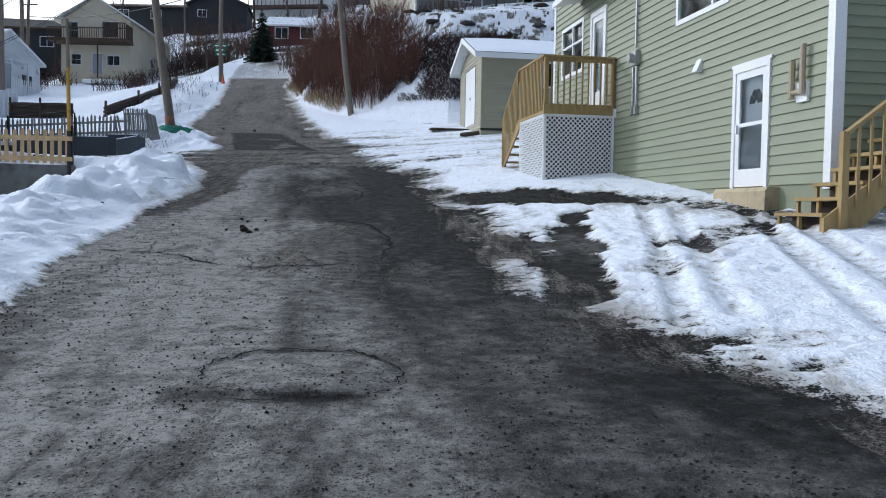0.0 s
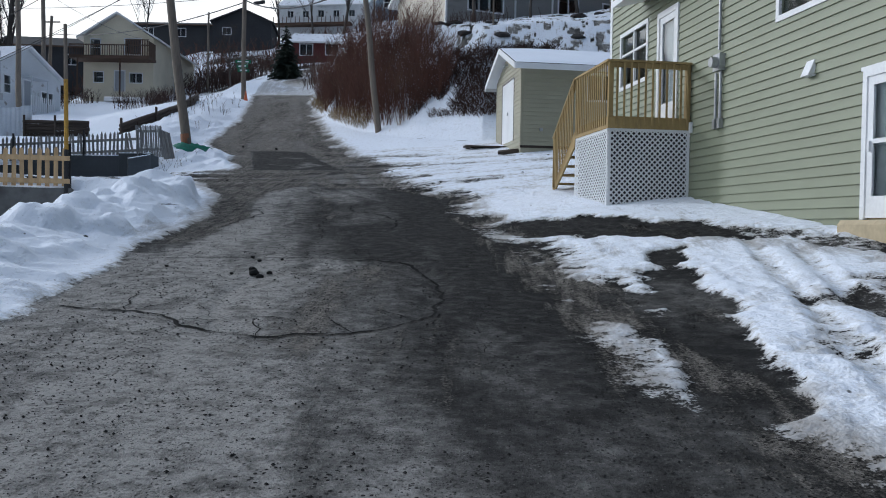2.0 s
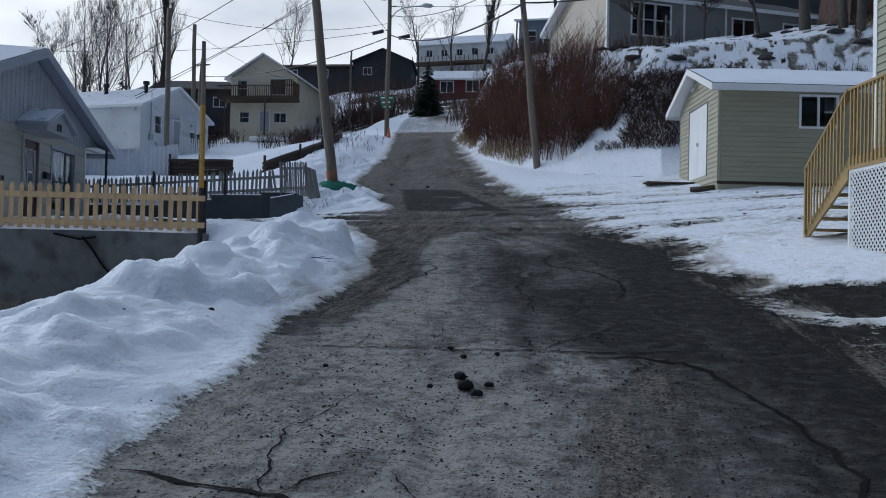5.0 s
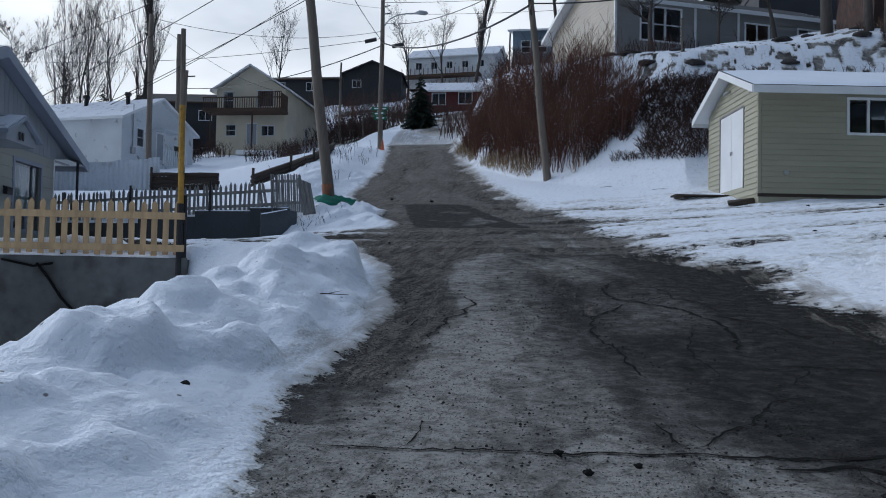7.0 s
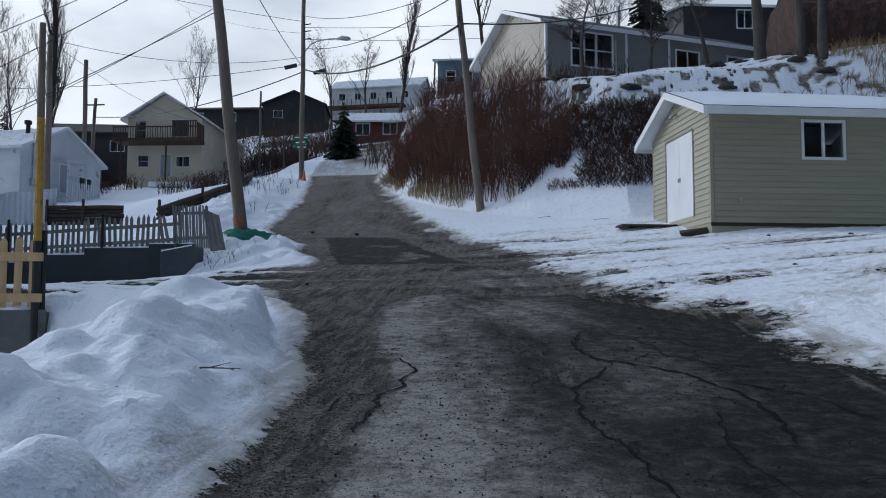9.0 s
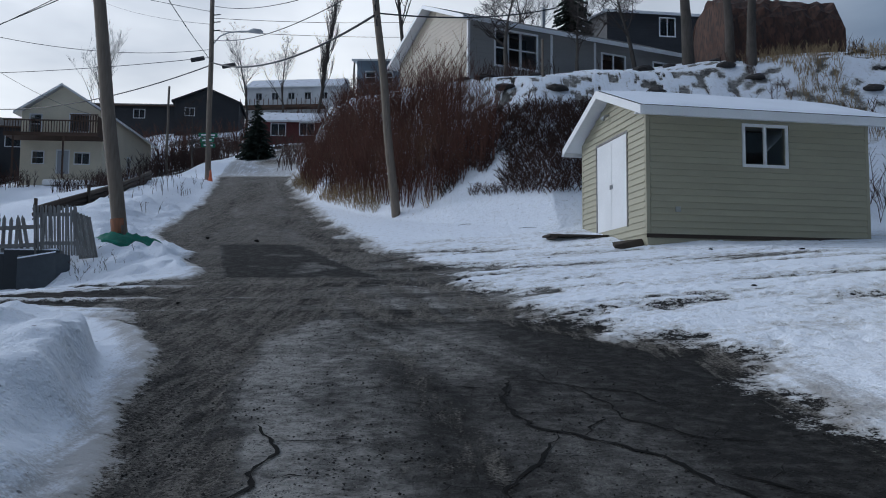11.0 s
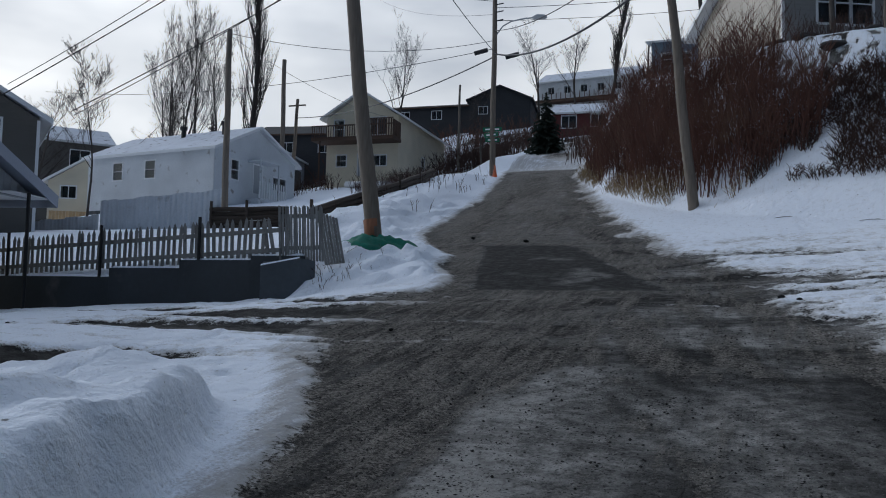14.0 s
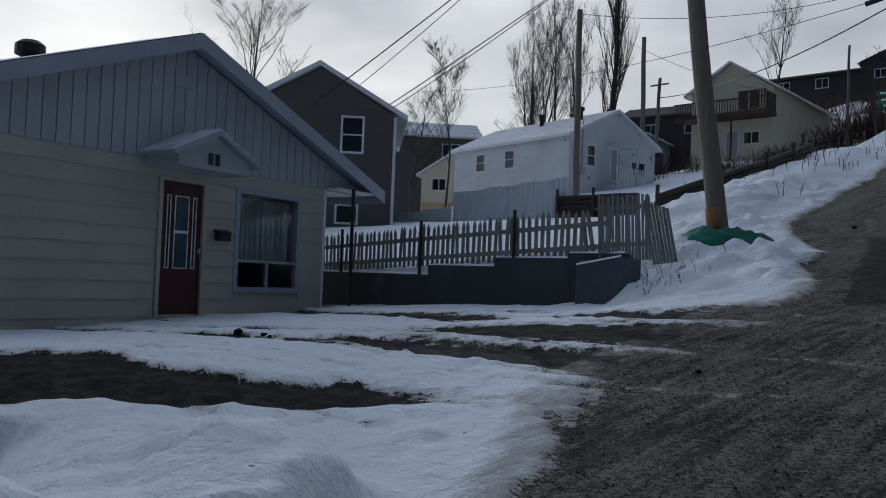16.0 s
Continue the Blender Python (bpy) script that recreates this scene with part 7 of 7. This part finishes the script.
# ---- thicket, brush and dry grass on the bank ----
def stems(name, label, material, count, box, keep, hmin, hmax, twigs, r, seed, lean=0.22, cat="shrub"):
    rng = random.Random(seed)
    xs, ys = [], []
    while len(xs) < count:
        x, y = rng.uniform(box[0], box[1]), rng.uniform(box[2], box[3])
        if keep(x, y, rng.random()):
            xs.append(x), ys.append(y)
    zs = ground_z(np.array(xs), np.array(ys))
    s = Shape()
    for x, y, z in zip(xs, ys, zs):
        h = rng.uniform(hmin, hmax)
        a, b = rng.uniform(-lean, lean), rng.uniform(-lean, lean)
        p = [Vector((x, y, z - 0.1)), Vector((x + a * h * 0.4, y + b * h * 0.4, z + h * 0.5)), Vector((x + a * h * rng.uniform(0.8, 1.5), y + b * h * rng.uniform(0.8, 1.5), z + h))]
        s.tube(p, [r, r * 0.8, r * 0.35], 3, cap=False)
        for k in range(twigs):
            t = rng.uniform(0.25, 0.95)
            o = p[0].lerp(p[1], t * 2) if t < 0.5 else p[1].lerp(p[2], t * 2 - 1)
            az, ln = rng.uniform(0, 6.283), h * rng.uniform(0.15, 0.4)
            e = o + Vector((math.cos(az) * ln * 0.55, math.sin(az) * ln * 0.55, ln * 0.8))
            s.tube([o, e], [r * 0.6, r * 0.25], 3, cap=False)
    solo(name, s, material, label, cat, kind="stuff")


def hill_d(x, y):
    return (y - float(np.interp(x, HILL_X, HILL_Y)))


def clump(x, y, s, lo):
    return float(fbm(np.array([x * 0.45]), np.array([y * 0.45]), s, 3)[0]) > lo


stems("thicket", "dense leafless red-brown thicket on the bank", M_redtwig, 2500, (-13.5, -1.6, 43, 60), lambda x, y, q: 0.9 < hill_d(x, y) < 8.5 and q < 1.2 - 0.09 * hill_d(x, y) and clump(x, y, 71, -0.16) and (x < -2.6 or clump(x, y, 71, 0.0)), 1.0, 2.7, 6, 0.0115, 1, 0.36)
stems("brush", "low dark leafless brush on the snowy slope", M_brush, 6500, (-3.4, 3.5, 40.0, 47), lambda x, y, q: 1.7 < hill_d(x, y) < 6.0 and clump(x, y, 72, -0.09) and q < 1.15 - 0.1 * abs(hill_d(x, y) - 3), 0.12, 0.42, 8, 0.012, 2, 1.3)
stems("brush", "scattered thin brush along the crest", M_brush, 420, (-2.0, 16, 44, 54), lambda x, y, q: 4.0 < hill_d(x, y) < 12 and clump(x, y, 73, 0.08), 0.3, 0.8, 5, 0.012, 3, 0.4)
stems("dry_grass", "tufts of dry straw-coloured grass at the thicket foot", M_grass, 1300, (-14, -3.5, 43, 62), lambda x, y, q: 0.2 < hill_d(x, y) < 2.2 and clump(x, y, 74, -0.05), 0.2, 0.6, 2, 0.008, 4, 0.8, "grass")
stems("dry_grass", "dry brown grass on the slope above the shed", M_grass, 1500, (8, 18, 42, 50), lambda x, y, q: 3 < hill_d(x, y) < 9 and clump(x, y, 75, 0.0), 0.25, 0.6, 2, 0.012, 5, 0.5, "grass")
stems("brush", "bare garden shrubs in front of the balcony house", M_brush, 700, (-45, -27, 76, 84), lambda x, y, q: clump(x, y, 76, 0.03), 0.5, 1.5, 6, 0.018, 6, 0.4)
stems("brush", "dark leafless brush on the upper slope", M_brush, 800, (-34, -8, 80, 116), lambda x, y, q: (x > -17 or y > 95) and clump(x, y, 78, 0.02) and not (-24 < x < -7 and 105 < y < 115), 0.8, 2.2, 6, 0.03, 7, 0.4)
stems("dry_grass", "dry weeds along the verge of the lane", M_brush, 70, (-21, -12.8, 40, 72), lambda x, y, q: 0.6 < float(np.interp(y, LEFT_Y, LEFT_X)) - x < 4.5 and clump(x, y, 79, 0.08), 0.25, 0.7, 4, 0.012, 8, 0.4, "grass")
stems("brush", "tangled bare bushes on the slope beside the cream house", M_brush, 420, (-32, -25, 90, 104), lambda x, y, q: clump(x, y, 82, -0.1), 0.7, 2.2, 6, 0.03, 13, 0.5)
stems("brush", "brown leafless scrub below the upper road", M_redtwig, 520, (-50, -20, 103, 126), lambda x, y, q: clump(x, y, 83, -0.08) and not (-24 < x < -7 and 105 < y < 115), 1.0, 3.0, 6, 0.035, 14, 0.5)
stems("brush", "dead twigs beside the concrete block", M_brush, 40, (-12.2, -10.4, 33.0, 34.4), lambda x, y, q: q < 0.8 and x + y > 21.8, 0.1, 0.28, 4, 0.006, 9, 0.8)
stems("dry_grass", "dry straw grass at the foot of the old wall", M_grass, 320, (-14.0, -9.6, 19.5, 22.6), lambda x, y, q: -1.2 < float(wall1_side(x, y)) < -0.15 and q < 0.8, 0.25, 0.7, 1, 0.008, 10, 0.4, "grass")
stems("brush", "thin weeds poking through the snow bank", M_brush, 60, (-10.2, -8.2, 17.5, 21.5), lambda x, y, q: clump(x, y, 80, 0.0), 0.15, 0.35, 3, 0.006, 11, 0.5)
stems("brush", "bare shrubs against the wall behind the shed", M_brush, 300, (8, 20, 40, 45), lambda x, y, q: clump(x, y, 81, 0.0), 0.6, 1.4, 6, 0.015, 12, 0.4)
for x, y, a in ((-5.7, 18.6, 20), (-0.9, 39.0, 5), (-2.6, 40.6, -10)):
    tw = Shape().tube([(-0.25, 0, 0), (0.0, 0.02, 0.03), (0.27, -0.03, 0.02)], [0.006, 0.007, 0.003], 5).tube([(0.05, 0.02, 0.03), (0.2, 0.1, 0.06)], [0.005, 0.002], 5)
    solo("twig", tw, M_bark, "dark broken twig lying on the snow", "twig", pose(x, y, gz(x, y) + 0.055, 0, 0, a))
solo("marker_post", Shape().tube([(0, 0, -0.3), (0, 0, 1.5)], 0.045, 6), M_pole, "thin grey post standing on the snowy slope", "post", Matrix.Translation(at_ground(0.45, 46.6)))


# ---- stones, clods, grit and cracks ----
def chunk(name, label, cat, base, size, seed, material, flat=0.6, group=""):
    rng = random.Random(seed)
    bm = bmesh.new()
    bmesh.ops.create_icosphere(bm, subdivisions=2, radius=1.0)
    for v in bm.verts:
        k = 1 + 0.38 * noise.noise(v.co * 1.4 + Vector((seed * 3.1, 0, 0))) + rng.uniform(-0.07, 0.07)
        v.co = Vector((v.co.x * k * size * rng.uniform(0.97, 1.03), v.co.y * k * size * 0.8, v.co.z * k * size * flat))
    me = bpy.data.meshes.new(name)
    bm.to_mesh(me)
    bm.free()
    me.materials.append(material)
    return tagged(new(name, me), label, cat, group) if not base else tagged(placed(new(name, me), base, size * flat * 0.45), label, cat, group)


def placed(ob, xy, lift):
    ob.location = (xy[0], xy[1], gz(*xy) + 0.02 + lift)
    return ob


k = 0
for x, y, sz in ((-2.70, 13.62, 0.13), (-2.78, 13.85, 0.10), (-2.60, 13.50, 0.09), (-2.88, 14.55, 0.07), (-2.55, 13.75, 0.07), (-2.95, 13.55, 0.05), (-2.62, 14.7, 0.06), (-3.9, 14.0, 0.05),
                 (-3.05, 14.85, 0.07), (-5.55, 15.3, 0.11), (-4.85, 11.3, 0.09), (-4.6, 12.6, 0.07), (-5.1, 17.2, 0.07), (-5.9, 16.8, 0.06), (-6.3, 19.6, 0.06),
                 (-12.7, 26.6, 0.17), (-12.3, 26.7, 0.12), (-11.9, 26.5, 0.07), (-3.0, 30.3, 0.14), (-2.8, 30.1, 0.10), (2.2, 32.2, 0.10), (3.4, 30.6, 0.14), (-1.0, 33.2, 0.08), (-8.6, 38.9, 0.16), (-10.2, 39.6, 0.14), (-7.2, 27.4, 0.07), (1.1, 26.8, 0.12), (2.0, 25.8, 0.09)):
    k += 1
    chunk("asphalt_clod", "dark broken asphalt clod lying on the surface", "clod", (x, y), sz * (0.5 if y < 14.5 else 0.42), k, M_chunk, 0.6, "clods")
for i in range(16):
    rr = random.Random(900 + i)
    x = rr.uniform(-2.5, 14)
    y = float(np.interp(x, HILL_X, HILL_Y)) + rr.uniform(4.5, 10.5)
    chunk("rock", "dark rock showing through the snow on the slope", "rock", (x, y), rr.uniform(0.2, 0.5), 200 + i, M_rock, 0.34, "hillside rocks")

rng = np.random.default_rng(4)
n = 30000
gy_ = 2.8 + 32 * rng.random(n) ** 1.25
xl_, xr_ = np.interp(gy_, LEFT_Y, LEFT_X), np.interp(gy_, RIGHT_Y, RIGHT_X)
gx_ = xl_ - 0.3 + (xr_ - xl_ + 0.8) * rng.random(n) ** 1.25
ok = fbm(gx_ * 0.7, gy_ * 0.35, 95, 3) + rng.random(n) * 0.5 > 0.14
gx_, gy_ = gx_[ok], gy_[ok]
gz_ = ground_z(gx_, gy_)
size = 0.004 + 0.0095 * rng.random(len(gx_)) ** 4
octa_v = np.array([(1, 0, 0), (-1, 0, 0), (0, 1, 0), (0, -1, 0), (0, 0, 0.8), (0, 0, -0.5)])
octa_f = np.array([(0, 2, 4), (2, 1, 4), (1, 3, 4), (3, 0, 4), (2, 0, 5), (1, 2, 5), (3, 1, 5), (0, 3, 5)])
jit = 1 + 0.5 * (rng.random((len(gx_), 6, 1)) - 0.5)
vv = octa_v[None] * jit * size[:, None, None] + np.stack([gx_, gy_, gz_ + size * 0.4], -1)[:, None]
ff = octa_f[None] + 6 * np.arange(len(gx_))[:, None, None]
me = bpy.data.meshes.new("grit")
me.from_pydata(vv.reshape(-1, 3).tolist(), [], ff.reshape(-1, 3).tolist())
me.materials.append(M_stone)
tagged(new("grit", me), "dark loose grit scattered over the asphalt", "grit", kind="stuff")


def crack(pts, w, seed, label="open jagged crack in the asphalt", branch=True):
    """A narrow jagged groove line of dark broken edge along a path."""
    rng = random.Random(seed)
    dense = []
    for a, b in zip(pts, pts[1:]):
        a, b = Vector((*a, 0)), Vector((*b, 0))
        m = max(2, int((b - a).length / 0.07))
        dense += [a.lerp(b, i / m) for i in range(m)]
    dense.append(Vector((*pts[-1], 0)))
    side, off = [], 0.0
    for i, p in enumerate(dense):
        d = (dense[min(i + 1, len(dense) - 1)] - dense[max(i - 1, 0)]).normalized()
        off = off * 0.86 + rng.uniform(-0.03, 0.03)
        side.append((p + Vector((d.y, -d.x, 0)) * off, Vector((d.y, -d.x, 0))))
    xs, ys, ws = [], [], []
    for i, (p, nrm) in enumerate(side):
        q = w * (0.35 + 0.9 * rng.random()) * min(1, 0.25 + i / 5, 0.25 + (len(side) - 1 - i) / 5)
        for sg in (-1, 1):
            xs.append(p.x + nrm.x * q * sg), ys.append(p.y + nrm.y * q * sg)
    zs = ground_z(np.array(xs), np.array(ys)) + 0.009
    v = list(zip(xs, ys, [float(z) for z in zs]))
    s = Shape().add(v, [(2 * i, 2 * i + 1, 2 * i + 3, 2 * i + 2) for i in range(len(side) - 1)])
    solo("road_crack", s, M_crack, label, "crack", kind="structure")
    if branch:
        for i in range(6, len(side) - 4, 11):
            if rng.random() < 0.65:
                p, nrm = side[i]
                sg, al = rng.choice((-1, 1)), rng.uniform(-0.4, 0.4)
                tip = [p + (nrm * sg * k + Vector((nrm.y, -nrm.x, 0)) * (al * k + rng.uniform(-0.08, 0.08))) for k in (0.0, rng.uniform(0.15, 0.3), rng.uniform(0.35, 0.75))]
                crack([(q.x, q.y) for q in tip], w * 0.6, rng.random(), label, False)


def ring(cx, cy, rx, ry, t0, t1, n=26):
    return [(cx + rx * math.cos(t0 + (t1 - t0) * i / n), cy + ry * math.sin(t0 + (t1 - t0) * i / n)) for i in range(n + 1)]


for i, (pts, w) in enumerate((
        (ring(-0.46, 6.2, 0.63, 0.55, -0.35, 3.5), 0.011),
        (ring(-0.46, 6.2, 0.60, 0.50, 3.9, 5.9, 14), 0.006),
        ([(-1.89, 14.91), (-1.5, 14.95), (-1.1, 14.8), (-0.75, 14.2), (-0.55, 13.5), (-0.42, 12.4), (-0.46, 11.5), (-0.83, 10.9), (-1.25, 10.62), (-1.68, 10.5), (-2.28, 10.55), (-2.62, 10.8), (-2.85, 11.2), (-3.3, 11.35), (-3.7, 11.4), (-4.15, 11.5)], 0.026),
        ([(-2.73, 10.9), (-2.4, 11.15), (-2.0, 11.2), (-1.6, 11.1)], 0.012), ([(-2.62, 10.8), (-2.7, 10.5), (-2.4, 10.3)], 0.012),
        ([(-0.40, 10.3), (0.2, 10.35), (0.8, 10.6), (1.5, 10.9)], 0.012),
        ([(-4.4, 14.8), (-3.98, 14.82), (-3.34, 14.9), (-2.39, 15.0), (-1.48, 15.07), (-0.8, 15.2)], 0.018),
        ([(-4.57, 20.9), (-4.36, 20.3), (-4.33, 19.6), (-4.5, 19.3), (-4.46, 18.1)], 0.022), ([(-4.33, 19.6), (-4.7, 19.3), (-4.9, 18.4)], 0.012),
        ([(-2.74, 22.56), (-2.78, 21.6), (-2.7, 20.96), (-2.46, 20.76), (-1.9, 20.2), (-1.62, 19.49), (-1.55, 18.8), (-1.63, 18.04)], 0.026),
        ([(-2.74, 22.56), (-2.2, 22.4), (-1.7, 22.0), (-1.4, 21.5)], 0.016), ([(-2.46, 20.76), (-2.9, 19.6), (-2.83, 18.36), (-2.6, 17.4), (-2.44, 16.83)], 0.016),
        ([(-1.62, 17.25), (-1.28, 17.41), (-0.62, 17.32), (0.1, 17.5)], 0.016), ([(-2.39, 15.02), (-1.9, 15.6), (-1.62, 16.2), (-1.3, 16.4)], 0.012), ([(-1.7, 20.0), (-1.2, 19.4), (-0.9, 18.6)], 0.016),
        ([(-2.2, 22.4), (-1.95, 21.2), (-1.5, 20.6), (-1.0, 20.5)], 0.014), ([(-3.3, 11.35), (-3.6, 12.4), (-3.4, 13.3)], 0.010), ([(-4.2, 25.9), (-3.4, 26.0), (-2.6, 25.8)], 0.012),
        ([(-9.9, 40.2), (-8.9, 40.4), (-8.0, 40.1)], 0.03), ([(-1.9, 16.9), (-2.1, 17.9), (-1.9, 19.0)], 0.010))):
    crack(pts, w * 0.8, 300 + i)
pool = [(-0.76 + 0.045 * i, 5.55 + (0.010 + 0.012 * math.sin(2.6 * i)) * min(1, i, 7 - i)) for i in range(8)] + [(-0.76 + 0.045 * i, 5.55 - (0.014 + 0.010 * math.sin(3.7 * i)) * min(1, i, 7 - i)) for i in range(6, 0, -1)]
solo("pothole_water", Shape().add([(x, y, gz(x, y) + 0.010) for x, y in pool], [tuple(range(len(pool)))]), M_crack, "small dark wet pothole in the asphalt", "pothole", kind="structure")


# ---- small things between the far houses ----
tr = thing("black_trailer", "black box trailer with a pale frame parked by the houses", "trailer", pose(-42.5, 80.5, gz(-42.5, 80.5), 0, 0, 8))
part("body", Shape().box(0, 2.4, 0, 3.0, 0.35, 2.3), M_darkside, tr)
for q in ((-0.03, 0.05, -0.04, -0.005, 0.35, 2.3), (2.35, 2.43, -0.04, -0.005, 0.35, 2.3), (0.05, 2.35, -0.04, -0.005, 2.22, 2.3), (0.05, 2.35, -0.04, -0.005, 0.35, 0.43)):
    part("frame_bar", Shape().box(*q), M_metal, tr)
for x in (-0.05, 2.25):
    part("wheel", Shape().tube([(x, 1.5, 0.35), (x + 0.2, 1.5, 0.35)], 0.35, 14), M_black, tr)
sh, n = Shape(), 14
v = []
for i in range(n + 1):
    t = i / n
    w = 0.62 * math.sin(math.pi * min(0.97, 0.06 + 0.94 * t)) ** 0.6
    x = -2.4 + 4.8 * t
    v += [(x, -w, 0.0), (x, -w * 0.8, 0.32), (x, 0, 0.5), (x, w * 0.8, 0.32), (x, w, 0.0)]
sh.add(v, [(5 * i + j, 5 * i + j + 1, 5 * i + j + 6, 5 * i + j + 5) for i in range(n) for j in range(4)])
solo("upturned_boat", sh, M_white, "white boat hull lying upside down in the snow", "boat", pose(-33.6, 83.6, gz(-33.6, 83.6) + 0.05, 0, 0, 6), smooth=True)
far_house("far_pale_house", "distant pale house among bare trees", pose(-62, 100, 0, 0, 0, 12), 9.0, 8.0, 17.0, 20.4, 22.4, M_panel37, M_roofsnow, "y", [("S", 2.4, 18.6, 1.1, 1.1), ("S", 6.2, 18.6, 1.1, 1.1)], (), None, 0.4)
